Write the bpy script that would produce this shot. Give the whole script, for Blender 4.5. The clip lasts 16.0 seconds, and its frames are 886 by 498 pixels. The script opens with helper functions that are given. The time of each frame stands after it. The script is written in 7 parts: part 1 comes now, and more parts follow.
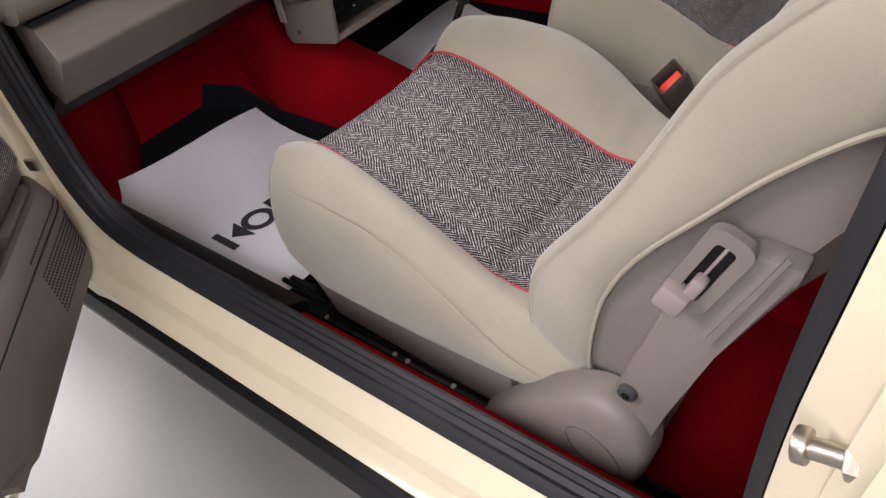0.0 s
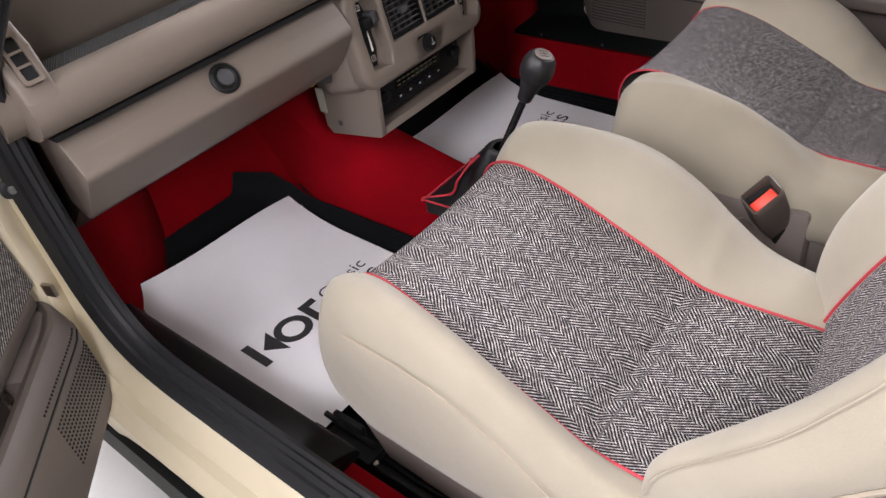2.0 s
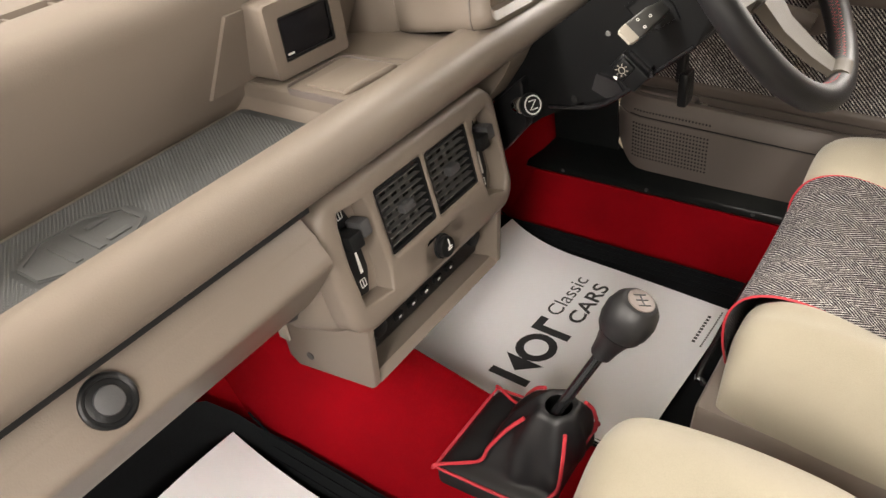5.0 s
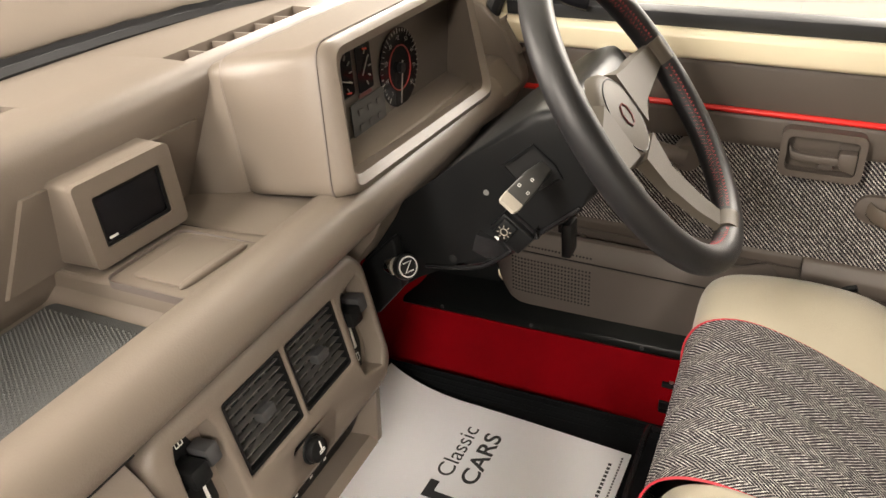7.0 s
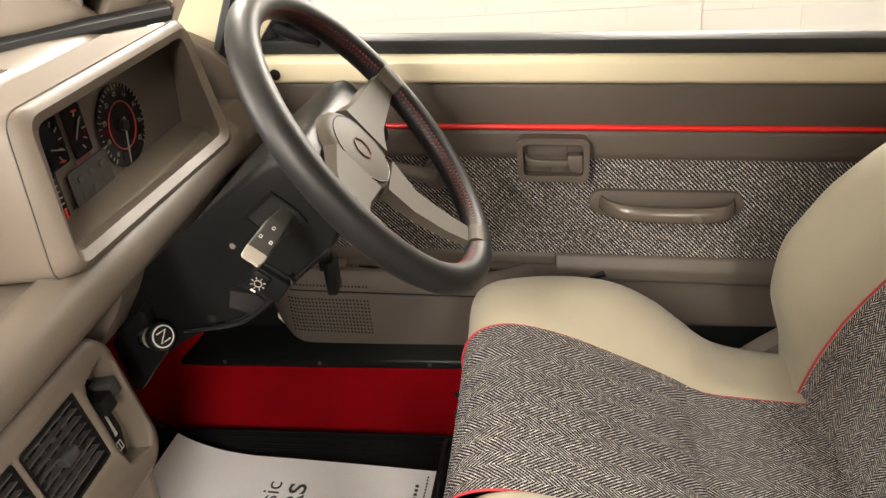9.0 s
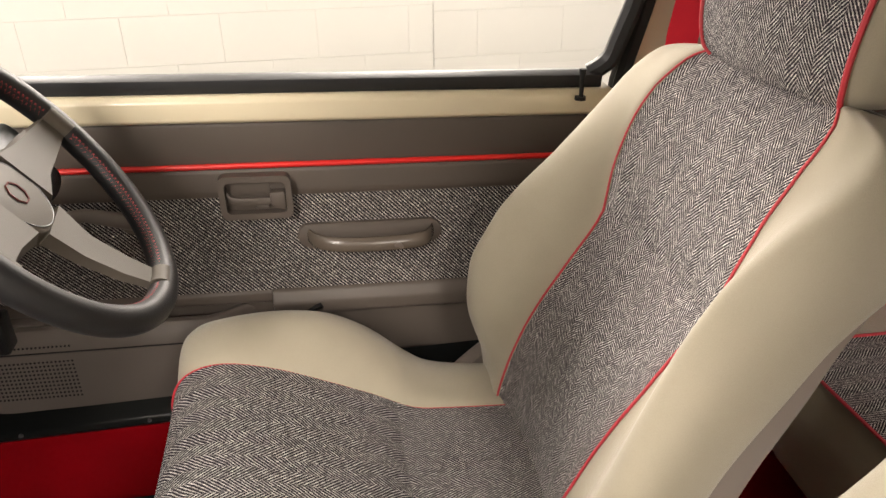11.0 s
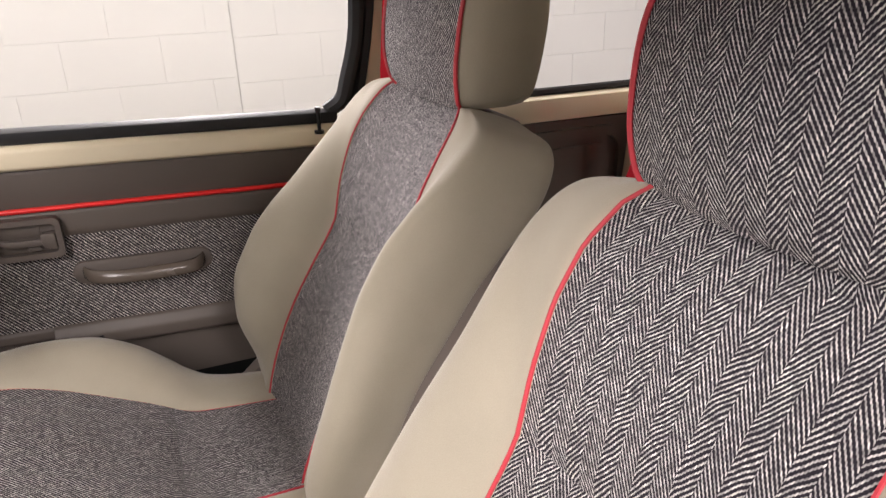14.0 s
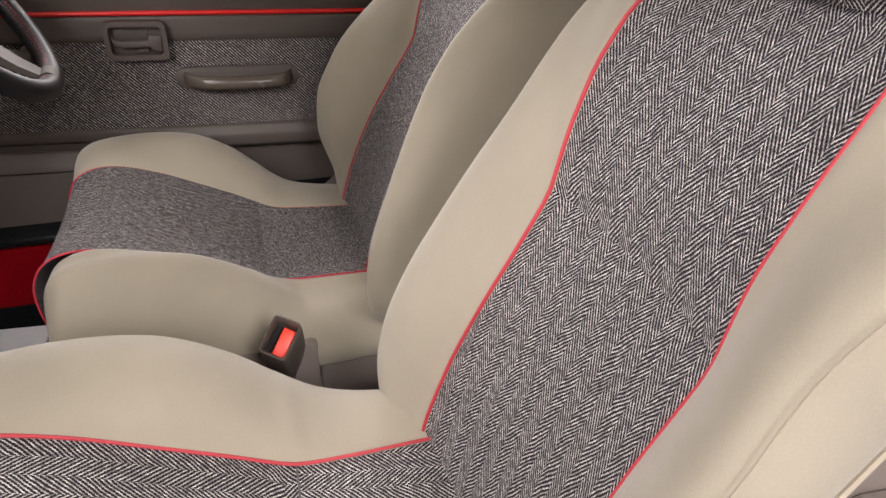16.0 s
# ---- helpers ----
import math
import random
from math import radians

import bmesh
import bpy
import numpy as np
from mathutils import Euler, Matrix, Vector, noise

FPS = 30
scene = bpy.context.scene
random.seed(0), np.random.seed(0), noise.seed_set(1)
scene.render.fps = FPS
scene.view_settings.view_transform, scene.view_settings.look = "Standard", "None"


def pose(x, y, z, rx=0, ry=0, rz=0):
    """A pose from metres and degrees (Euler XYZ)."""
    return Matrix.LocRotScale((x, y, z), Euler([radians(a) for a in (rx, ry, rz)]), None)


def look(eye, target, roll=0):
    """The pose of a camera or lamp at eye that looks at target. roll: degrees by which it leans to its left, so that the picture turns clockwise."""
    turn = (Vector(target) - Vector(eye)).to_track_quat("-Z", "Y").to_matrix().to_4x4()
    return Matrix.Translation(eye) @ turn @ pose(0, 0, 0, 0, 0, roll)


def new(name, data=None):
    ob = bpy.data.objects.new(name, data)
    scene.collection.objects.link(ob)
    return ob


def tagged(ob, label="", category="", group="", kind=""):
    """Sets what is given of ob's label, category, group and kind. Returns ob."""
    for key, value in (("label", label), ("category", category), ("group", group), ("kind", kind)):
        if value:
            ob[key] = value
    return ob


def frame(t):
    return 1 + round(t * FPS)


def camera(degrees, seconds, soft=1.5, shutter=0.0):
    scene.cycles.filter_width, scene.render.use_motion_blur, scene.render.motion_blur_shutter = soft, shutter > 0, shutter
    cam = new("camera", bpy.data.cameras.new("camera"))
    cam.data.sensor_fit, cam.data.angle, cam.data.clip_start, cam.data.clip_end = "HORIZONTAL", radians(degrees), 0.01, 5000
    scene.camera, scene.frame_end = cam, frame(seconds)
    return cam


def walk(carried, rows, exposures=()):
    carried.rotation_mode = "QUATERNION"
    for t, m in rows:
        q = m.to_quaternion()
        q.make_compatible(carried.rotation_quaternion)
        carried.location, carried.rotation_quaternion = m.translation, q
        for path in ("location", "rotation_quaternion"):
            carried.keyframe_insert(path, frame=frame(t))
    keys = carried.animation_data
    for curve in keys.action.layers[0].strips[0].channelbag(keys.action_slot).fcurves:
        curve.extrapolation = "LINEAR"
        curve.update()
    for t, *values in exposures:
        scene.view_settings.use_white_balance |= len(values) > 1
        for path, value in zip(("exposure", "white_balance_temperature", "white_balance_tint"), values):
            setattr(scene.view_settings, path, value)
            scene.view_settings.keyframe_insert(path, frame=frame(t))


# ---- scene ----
cam = camera(62.3, 16.0)
PATH = [
    (0, (-1.054, -0.15, 1.122), (0.009, 0.916, -0.195), -11.2),
    (0.5, (-1.034, -0.122, 1.132), (0.047, 0.945, -0.169), -10.7),
    (1, (-1.02, -0.085, 1.143), (0.08, 0.986, -0.138), -10.3),
    (1.5, (-1.013, -0.032, 1.154), (0.1, 1.055, -0.104), -10.1),
    (2, (-0.957, 0.035, 1.154), (0.158, 1.141, -0.083), -10.0),
    (2.5, (-0.866, 0.11, 1.152), (0.251, 1.232, -0.07), -9.8),
    (3, (-0.809, 0.177, 1.15), (0.312, 1.307, -0.062), -9.2),
    (3.2, (-0.786, 0.208, 1.145), (0.335, 1.339, -0.065), -9.0),
    (5.3, (-0.538, 0.475, 1.142), (0.743, 1.486, -0.014), -7.4),
    (5.5, (-0.518, 0.486, 1.137), (0.791, 1.483, -0.001), -7.0),
    (6, (-0.47, 0.518, 1.14), (0.907, 1.46, 0.036), -5.7),
    (6.5, (-0.443, 0.529, 1.148), (1.015, 1.405, 0.095), -4.9),
    (7, (-0.427, 0.535, 1.166), (1.105, 1.33, 0.155), -4.7),
    (7.5, (-0.414, 0.537, 1.175), (1.185, 1.23, 0.194), -5.1),
    (8, (-0.398, 0.531, 1.18), (1.249, 1.099, 0.197), -5.6),
    (8.5, (-0.393, 0.519, 1.177), (1.292, 0.951, 0.191), -5.8),
    (9, (-0.394, 0.492, 1.175), (1.315, 0.777, 0.175), -5.2),
    (9.5, (-0.396, 0.442, 1.167), (1.33, 0.577, 0.166), -4.0),
    (10, (-0.401, 0.402, 1.176), (1.33, 0.375, 0.174), -2.5),
    (12.5, (-0.529, 0.356, 1.138), (1.225, -0.237, 0.381), -1.1),
    (13, (-0.582, 0.31, 1.137), (1.155, -0.342, 0.391), -1.3),
    (13.5, (-0.634, 0.278, 1.14), (1.092, -0.411, 0.401), -1.5),
    (14, (-0.685, 0.271, 1.146), (1.032, -0.428, 0.397), -1.9),
    (14.5, (-0.741, 0.281, 1.134), (0.971, -0.398, 0.355), -2.1),
    (15, (-0.77, 0.303, 1.11), (0.934, -0.33, 0.276), -2.0),
    (15.5, (-0.794, 0.306, 1.085), (0.897, -0.254, 0.175), -1.2),
    (16, (-0.822, 0.288, 1.061), (0.853, -0.161, 0.065), -0.0),
]
EXPOSURES = [(0, -1.05, 5950, 21), (1, -0.76, 5950, 21), (2, -0.50, 5900, 20), (3.2, -0.22, 6500, 17), (5.5, 0.30, 6650, 13), (8, 0.20, 6950, 13), (9, 0.18, 6950, 12), (10, 0.10, 7000, 12), (12.5, -0.32, 6350, 21), (14.5, -0.44, 6250, 21), (16, -0.67, 6200, 20)]
walk(cam, [(t, look(eye, target, roll)) for t, eye, target, roll in PATH], EXPOSURES)

# ---- light: a closed white workshop with added area lamps out of view ----
world = bpy.data.worlds.new("workshop_air")
scene.world = world
world.use_nodes = True
world.node_tree.nodes["Background"].inputs[0].default_value = (0.9, 0.95, 1.0, 1)
world.node_tree.nodes["Background"].inputs[1].default_value = 0.08


def area_lamp(name, x, y, z, sx, sy, watts, target, colour=(1.0, 0.95, 0.87)):
    data = bpy.data.lights.new(name, "AREA")
    data.shape, data.size, data.size_y, data.energy, data.color = "RECTANGLE", sx, sy, watts, colour
    ob = new(name, data)
    ob.matrix_world = look((x, y, z), target)
    return ob


# seven unseen lamps, added and aimed to balance brightness in cabin and on wall
for lx, ly, lz, w, target in ((-2.6, -0.3, 2.74, 205, (0.0, 0.9, 0.3)), (-2.3, 1.7, 2.85, 240, (-0.2, 0.3, 0.6)), (-2.3, -2.4, 2.75, 190, (-0.6, 0.8, 0.4)), (2.75, -0.2, 2.45, 205, (0.0, 0.1, 2.40)), (2.75, 1.8, 2.55, 180, (0.0, 1.2, 2.45)), (-0.8, 4.7, 2.25, 230, (0.0, 0.0, 1.0)), (0.0, -3.2, 2.9, 70, (0.0, -1.0, 0.3))):
    area_lamp("fill_lamp", lx, ly, lz, 0.6, 1.9, w, target)

# ---- materials ----
def material(name, colour, rough=0.5, metal=0.0, vary=0.12, scale=40.0, grain=0.0, grain_scale=400.0, coat=0.0, sheen=0.0, stain=0.1, coords="Object"):
    m = bpy.data.materials.new(name)
    m.use_nodes = True
    t = m.node_tree
    b = t.nodes["Principled BSDF"]
    co = t.nodes.new("ShaderNodeTexCoord")
    big = t.nodes.new("ShaderNodeTexNoise")
    big.inputs["Scale"].default_value, big.inputs["Detail"].default_value = scale * 0.15, 4
    fine = t.nodes.new("ShaderNodeTexNoise")
    fine.inputs["Scale"].default_value, fine.inputs["Detail"].default_value = grain_scale, 3
    for n in (big, fine):
        t.links.new(co.outputs[coords], n.inputs["Vector"])
    lo = [c * (1 - vary - stain) for c in colour]
    hi = [min(1, c * (1 + vary)) for c in colour]
    ramp = t.nodes.new("ShaderNodeMix")
    ramp.data_type = "RGBA"
    ramp.inputs["A"].default_value, ramp.inputs["B"].default_value = (*lo, 1), (*hi, 1)
    add = t.nodes.new("ShaderNodeMath")
    add.operation = "MULTIPLY_ADD"
    add.inputs[1].default_value, add.inputs[2].default_value = 0.45, 0.0
    t.links.new(fine.outputs["Fac"], add.inputs[0])
    add2 = t.nodes.new("ShaderNodeMath")
    add2.operation = "MULTIPLY_ADD"
    add2.inputs[1].default_value = 0.55
    t.links.new(big.outputs["Fac"], add2.inputs[0])
    t.links.new(add.outputs[0], add2.inputs[2])
    t.links.new(add2.outputs[0], ramp.inputs["Factor"])
    t.links.new(ramp.outputs["Result"], b.inputs["Base Color"])
    b.inputs["Metallic"].default_value = metal
    b.inputs["Coat Weight"].default_value = coat
    b.inputs["Coat Roughness"].default_value = 0.08
    b.inputs["Sheen Weight"].default_value = sheen
    rr = t.nodes.new("ShaderNodeMapRange")
    rr.inputs["To Min"].default_value, rr.inputs["To Max"].default_value = max(0.02, rough - 0.08), min(1, rough + 0.08)
    t.links.new(big.outputs["Fac"], rr.inputs["Value"])
    t.links.new(rr.outputs["Result"], b.inputs["Roughness"])
    if grain:
        bump = t.nodes.new("ShaderNodeBump")
        bump.inputs["Strength"].default_value, bump.inputs["Distance"].default_value = grain, 0.001
        t.links.new(fine.outputs["Fac"], bump.inputs["Height"])
        t.links.new(bump.outputs["Normal"], b.inputs["Normal"])
    return m


def node(t, kind, op=None, a=None, b=None, c=None):
    """A node with its first inputs linked or set."""
    n = t.nodes.new(kind)
    if op:
        n.operation = op
    for i, v in enumerate((a, b, c)):
        if v is None:
            continue
        if isinstance(v, (int, float)):
            n.inputs[i].default_value = v
        else:
            t.links.new(v, n.inputs[i])
    return n.outputs[0]


def tweed(name, column=0.0190, pitch=0.0056, slant=1.25, chevron=True, fleck=0.86, bead=0.36, dark=(0.020, 0.017, 0.023), light=(0.80, 0.76, 0.73)):
    """Woven wool from the cloth's own metres (UVMap): herringbone columns, or a plain twill."""
    m = bpy.data.materials.new(name)
    m.use_nodes = True
    t = m.node_tree
    bsdf = t.nodes["Principled BSDF"]
    uv = t.nodes.new("ShaderNodeUVMap")
    uv.uv_map = "UVMap"
    wob = t.nodes.new("ShaderNodeTexNoise")
    wob.inputs["Scale"].default_value, wob.inputs["Detail"].default_value = 260, 2
    t.links.new(uv.outputs[0], wob.inputs["Vector"])
    slow = t.nodes.new("ShaderNodeTexNoise")
    slow.inputs["Scale"].default_value, slow.inputs["Detail"].default_value = 22, 3
    t.links.new(uv.outputs[0], slow.inputs["Vector"])
    sep = t.nodes.new("ShaderNodeSeparateXYZ")
    t.links.new(uv.outputs[0], sep.inputs[0])
    u0, v0 = sep.outputs[0], sep.outputs[1]
    u = node(t, "ShaderNodeMath", "MULTIPLY_ADD", slow.outputs["Fac"], 0.004, u0)
    v = node(t, "ShaderNodeMath", "MULTIPLY_ADD", wob.outputs["Fac"], pitch * 0.16, v0)
    v = node(t, "ShaderNodeMath", "MULTIPLY_ADD", slow.outputs["Fac"], pitch * 1.6, v)
    x = node(t, "ShaderNodeMath", "DIVIDE", u, column)
    if chevron:
        run = node(t, "ShaderNodeMath", "PINGPONG", x, 1.0)
        run = node(t, "ShaderNodeMath", "MULTIPLY", run, column * slant)
        cell = node(t, "ShaderNodeMath", "FLOOR", x)
        shift = node(t, "ShaderNodeMath", "MULTIPLY", cell, 0.5)
    else:
        run = node(t, "ShaderNodeMath", "MULTIPLY", u, slant)
        shift = None
    ph = node(t, "ShaderNodeMath", "DIVIDE", node(t, "ShaderNodeMath", "ADD", v, run), pitch)
    if shift is not None:
        ph = node(t, "ShaderNodeMath", "ADD", ph, shift)
    wave = node(t, "ShaderNodeMath", "SINE", node(t, "ShaderNodeMath", "MULTIPLY", ph, 6.28318))
    line = node(t, "ShaderNodeMath", "FLOOR", node(t, "ShaderNodeMath", "ADD", ph, 0.25))
    along = node(t, "ShaderNodeMath", "MULTIPLY_ADD", line, 0.08, node(t, "ShaderNodeMath", "DIVIDE", u, pitch * bead))
    thread = node(t, "ShaderNodeMath", "SINE", node(t, "ShaderNodeMath", "MULTIPLY", along, 6.28318))
    wave = node(t, "ShaderNodeMath", "MULTIPLY_ADD", thread, 0.34, wave)
    loose = t.nodes.new("ShaderNodeTexWhiteNoise")
    loose.noise_dimensions = "2D"
    knot = t.nodes.new("ShaderNodeCombineXYZ")
    t.links.new(node(t, "ShaderNodeMath", "FLOOR", node(t, "ShaderNodeMath", "ADD", along, 0.25)), knot.inputs[0])
    t.links.new(line, knot.inputs[1])
    t.links.new(knot.outputs[0], loose.inputs["Vector"])
    yarn = node(t, "ShaderNodeMath", "MULTIPLY_ADD", loose.outputs["Value"], 0.60, 0.42)
    rag = node(t, "ShaderNodeMath", "MULTIPLY_ADD", wob.outputs["Fac"], 0.3, -0.15)
    wave = node(t, "ShaderNodeMath", "ADD", wave, rag)
    step = t.nodes.new("ShaderNodeMapRange")
    step.inputs["From Min"].default_value, step.inputs["From Max"].default_value = 0.08, 0.74
    t.links.new(wave, step.inputs["Value"])
    mix = t.nodes.new("ShaderNodeMix")
    mix.data_type = "RGBA"
    mix.inputs["A"].default_value, mix.inputs["B"].default_value = (*dark, 1), (*light, 1)
    slub = t.nodes.new("ShaderNodeTexNoise")
    slub.inputs["Scale"].default_value, slub.inputs["Detail"].default_value = 330, 3
    t.links.new(uv.outputs[0], slub.inputs["Vector"])
    patch = t.nodes.new("ShaderNodeMapRange")
    patch.inputs["From Min"].default_value, patch.inputs["From Max"].default_value = 0.36, 0.62
    patch.inputs["To Min"].default_value = fleck
    t.links.new(slub.outputs["Fac"], patch.inputs["Value"])
    coarse = t.nodes.new("ShaderNodeTexNoise")
    coarse.inputs["Scale"].default_value, coarse.inputs["Detail"].default_value = 150, 2
    t.links.new(uv.outputs[0], coarse.inputs["Vector"])
    tone = t.nodes.new("ShaderNodeMapRange")
    tone.inputs["From Min"].default_value, tone.inputs["From Max"].default_value = 0.36, 0.60
    tone.inputs["To Min"].default_value, tone.inputs["To Max"].default_value = 0.55, 1.05
    t.links.new(coarse.outputs["Fac"], tone.inputs["Value"])
    cloth = node(t, "ShaderNodeMath", "MULTIPLY", step.outputs["Result"], patch.outputs["Result"])
    cloth = node(t, "ShaderNodeMath", "MULTIPLY", cloth, tone.outputs["Result"])
    cloth = node(t, "ShaderNodeMath", "MULTIPLY", cloth, yarn)
    t.links.new(cloth, mix.inputs["Factor"])
    t.links.new(mix.outputs["Result"], bsdf.inputs["Base Color"])
    bsdf.inputs["Roughness"].default_value, bsdf.inputs["Sheen Weight"].default_value = 0.95, 0.02
    bsdf.inputs["Specular IOR Level"].default_value = 0.15
    bump = t.nodes.new("ShaderNodeBump")
    bump.inputs["Strength"].default_value, bump.inputs["Distance"].default_value = 0.5, 0.0008
    t.links.new(wave, bump.inputs["Height"])
    t.links.new(bump.outputs["Normal"], bsdf.inputs["Normal"])
    return m


def rumpled(m, scale, depth, strength):
    """Soft hollows and creases under a finished material's own grain."""
    t = m.node_tree
    co = t.nodes.new("ShaderNodeTexCoord")
    soft = t.nodes.new("ShaderNodeTexNoise")
    soft.inputs["Scale"].default_value, soft.inputs["Detail"].default_value, soft.inputs["Distortion"].default_value = scale, 2, 0.6
    t.links.new(co.outputs["Object"], soft.inputs["Vector"])
    bump = t.nodes.new("ShaderNodeBump")
    bump.inputs["Strength"].default_value, bump.inputs["Distance"].default_value = strength, depth
    t.links.new(soft.outputs["Fac"], bump.inputs["Height"])
    own = t.nodes["Principled BSDF"].inputs["Normal"].links
    if own:
        t.links.new(bump.outputs["Normal"], own[0].from_node.inputs["Normal"])
    else:
        t.links.new(bump.outputs["Normal"], t.nodes["Principled BSDF"].inputs["Normal"])


TWEED = tweed("tweed_herringbone")
TWILL = tweed("tweed_twill", pitch=0.0066, slant=-1.0, chevron=False, fleck=0.55, bead=0.42, dark=(0.020, 0.018, 0.022), light=(0.74, 0.70, 0.65))
VELOUR = material("cream_velour", (0.365, 0.328, 0.25), rough=0.9, vary=0.13, scale=70, grain=0.35, grain_scale=900, sheen=0.28, stain=0.16)
rumpled(VELOUR, 14, 0.006, 0.35)
VINYL = material("taupe_vinyl", (0.215, 0.182, 0.16), rough=0.5, vary=0.06, scale=20, grain=0.25, grain_scale=700, stain=0.04)
DASH = material("taupe_dash_plastic", (0.165, 0.137, 0.112), rough=0.42, vary=0.06, scale=20, grain=0.2, grain_scale=620, stain=0.05)
DASH.node_tree.nodes["Principled BSDF"].inputs["Specular IOR Level"].default_value = 0.32
TRIM = material("dark_taupe_door_trim", (0.092, 0.075, 0.063), rough=0.55, vary=0.07, scale=20, grain=0.3, grain_scale=700, stain=0.05)
BLACK = material("black_plastic", (0.007, 0.0075, 0.008), rough=0.40, vary=0.15, scale=30, grain=0.25, grain_scale=800)
DARK = material("dark_grey_plastic", (0.05, 0.05, 0.052), rough=0.5, vary=0.1, grain=0.2, grain_scale=700)
LEATHER = material("black_leather", (0.010, 0.010, 0.011), rough=0.47, vary=0.2, scale=40, grain=0.2, grain_scale=700)
RUBBER = material("dark_rubber_seal", (0.013, 0.014, 0.016), rough=0.55, vary=0.2, scale=60, grain=0.2, grain_scale=300)
MATBLACK = material("black_rubber_mat", (0.006, 0.007, 0.008), rough=0.8, vary=0.3, scale=40, grain=0.5, grain_scale=500)
SHELFMAT = material("grey_ribbed_rubber", (0.056, 0.059, 0.060), rough=0.65, vary=0.1, grain=0.6, grain_scale=900)
CARPET = material("red_carpet", (0.245, 0.0013, 0.005), rough=0.95, vary=0.45, scale=60, grain=1.0, grain_scale=900, sheen=0.0, stain=0.15)
BLACK.node_tree.nodes["Principled BSDF"].inputs["Specular IOR Level"].default_value = 0.24
CARPET.node_tree.nodes["Principled BSDF"].inputs["Specular IOR Level"].default_value = 0.08
MATBLACK.node_tree.nodes["Principled BSDF"].inputs["Specular IOR Level"].default_value = 0.12
BLACKGLOSS = material("glossy_black_steel", (0.012, 0.012, 0.013), rough=0.2, vary=0.1)
SILL = material("black_sill_plastic", (0.005, 0.006, 0.006), rough=0.38, vary=0.15, scale=30, grain=0.2, grain_scale=500)
SILL.node_tree.nodes["Principled BSDF"].inputs["Specular IOR Level"].default_value = 0.2
# studs a little paler than the mat between them
SHELFSTUD = material("paler_rubber_studs", (0.068, 0.071, 0.070), rough=0.5, vary=0.15, grain=0.3, grain_scale=700)
SHELFSMOOTH = material("smooth_grey_rubber", (0.070, 0.072, 0.072), rough=0.55, vary=0.12, grain=0.3, grain_scale=700)
RED = material("red_piping", (0.50, 0.035, 0.05), rough=0.6, vary=0.1)
BELT = material("red_belt_webbing", (0.78, 0.016, 0.040), rough=0.7, vary=0.15, grain=0.4, grain_scale=900)
SIGNAL = material("red_release_button", (0.85, 0.05, 0.02), rough=0.35, vary=0.03)
PAPER = material("white_paper", (0.90, 0.90, 0.92), rough=0.42, coat=0.25, vary=0.02, stain=0.02, grain=0.05)
INK = material("black_ink", (0.035, 0.035, 0.037), rough=0.6)
PAINT = material("cream_body_paint", (0.72, 0.64, 0.46), rough=0.32, vary=0.02, stain=0.02, coat=0.6, scale=8)
WALL = material("white_painted_block", (0.55, 0.545, 0.522), rough=0.7, vary=0.03, stain=0.05, scale=6, grain=0.3, grain_scale=120)
FLOOR = material("pale_grey_workshop_floor", (0.26, 0.255, 0.245), rough=0.4, vary=0.05, stain=0.12, scale=10, grain=0.1, grain_scale=80)
CHROME = material("bright_metal", (0.75, 0.75, 0.75), rough=0.22, metal=1.0, vary=0.05)
STEEL = material("zinc_steel", (0.5, 0.46, 0.38), rough=0.35, metal=1.0, vary=0.2)
SPOKE = material("grey_wheel_spoke", (0.082, 0.069, 0.053), rough=0.6, vary=0.05, grain=0.15, grain_scale=600)
GREY = material("grey_plastic", (0.16, 0.16, 0.155), rough=0.45, vary=0.05)
WHITE = material("white_print", (0.8, 0.8, 0.78), rough=0.5, vary=0.03)
OFFWHITE = material("worn_white_plastic", (0.36, 0.33, 0.28), rough=0.5, vary=0.08)
AMBER = material("amber_print", (0.28, 0.20, 0.05), rough=0.5)
SCREEN = material("black_glass", (0.01, 0.01, 0.012), rough=0.12, vary=0.05)
SCREEN.node_tree.nodes["Principled BSDF"].inputs["Specular IOR Level"].default_value = 0.15
HEADLINER = material("pale_headlining", (0.62, 0.57, 0.48), rough=0.9, vary=0.04, grain=0.3, grain_scale=600)
REDSTITCH = material("red_stitching", (0.42, 0.05, 0.06), rough=0.7, vary=0.1)
PLATE = material("worn_knob_plate", (0.17, 0.14, 0.125), rough=0.5, vary=0.3, scale=300)
# near-black that stands in for the shade inside holes, slots and gaps
HOLE = material("hole_shadow_black", (0.006, 0.006, 0.006), rough=0.9)
YELLOW = material("yellow_wire", (0.7, 0.5, 0.05), rough=0.5)


def glass(name):
    m = bpy.data.materials.new(name)
    m.use_nodes = True
    t = m.node_tree
    t.nodes.remove(t.nodes["Principled BSDF"])
    out = t.nodes["Material Output"]
    clear, gloss, mix, fr = (t.nodes.new("ShaderNode" + k) for k in ("BsdfTransparent", "BsdfGlossy", "MixShader", "Fresnel"))
    clear.inputs[0].default_value = (0.96, 0.97, 0.96, 1)
    gloss.inputs["Roughness"].default_value = 0.02
    fr.inputs["IOR"].default_value = 1.3
    t.links.new(fr.outputs[0], mix.inputs[0])
    t.links.new(clear.outputs[0], mix.inputs[1])
    t.links.new(gloss.outputs[0], mix.inputs[2])
    t.links.new(mix.outputs[0], out.inputs[0])
    return m


GLASS = glass("window_glass")

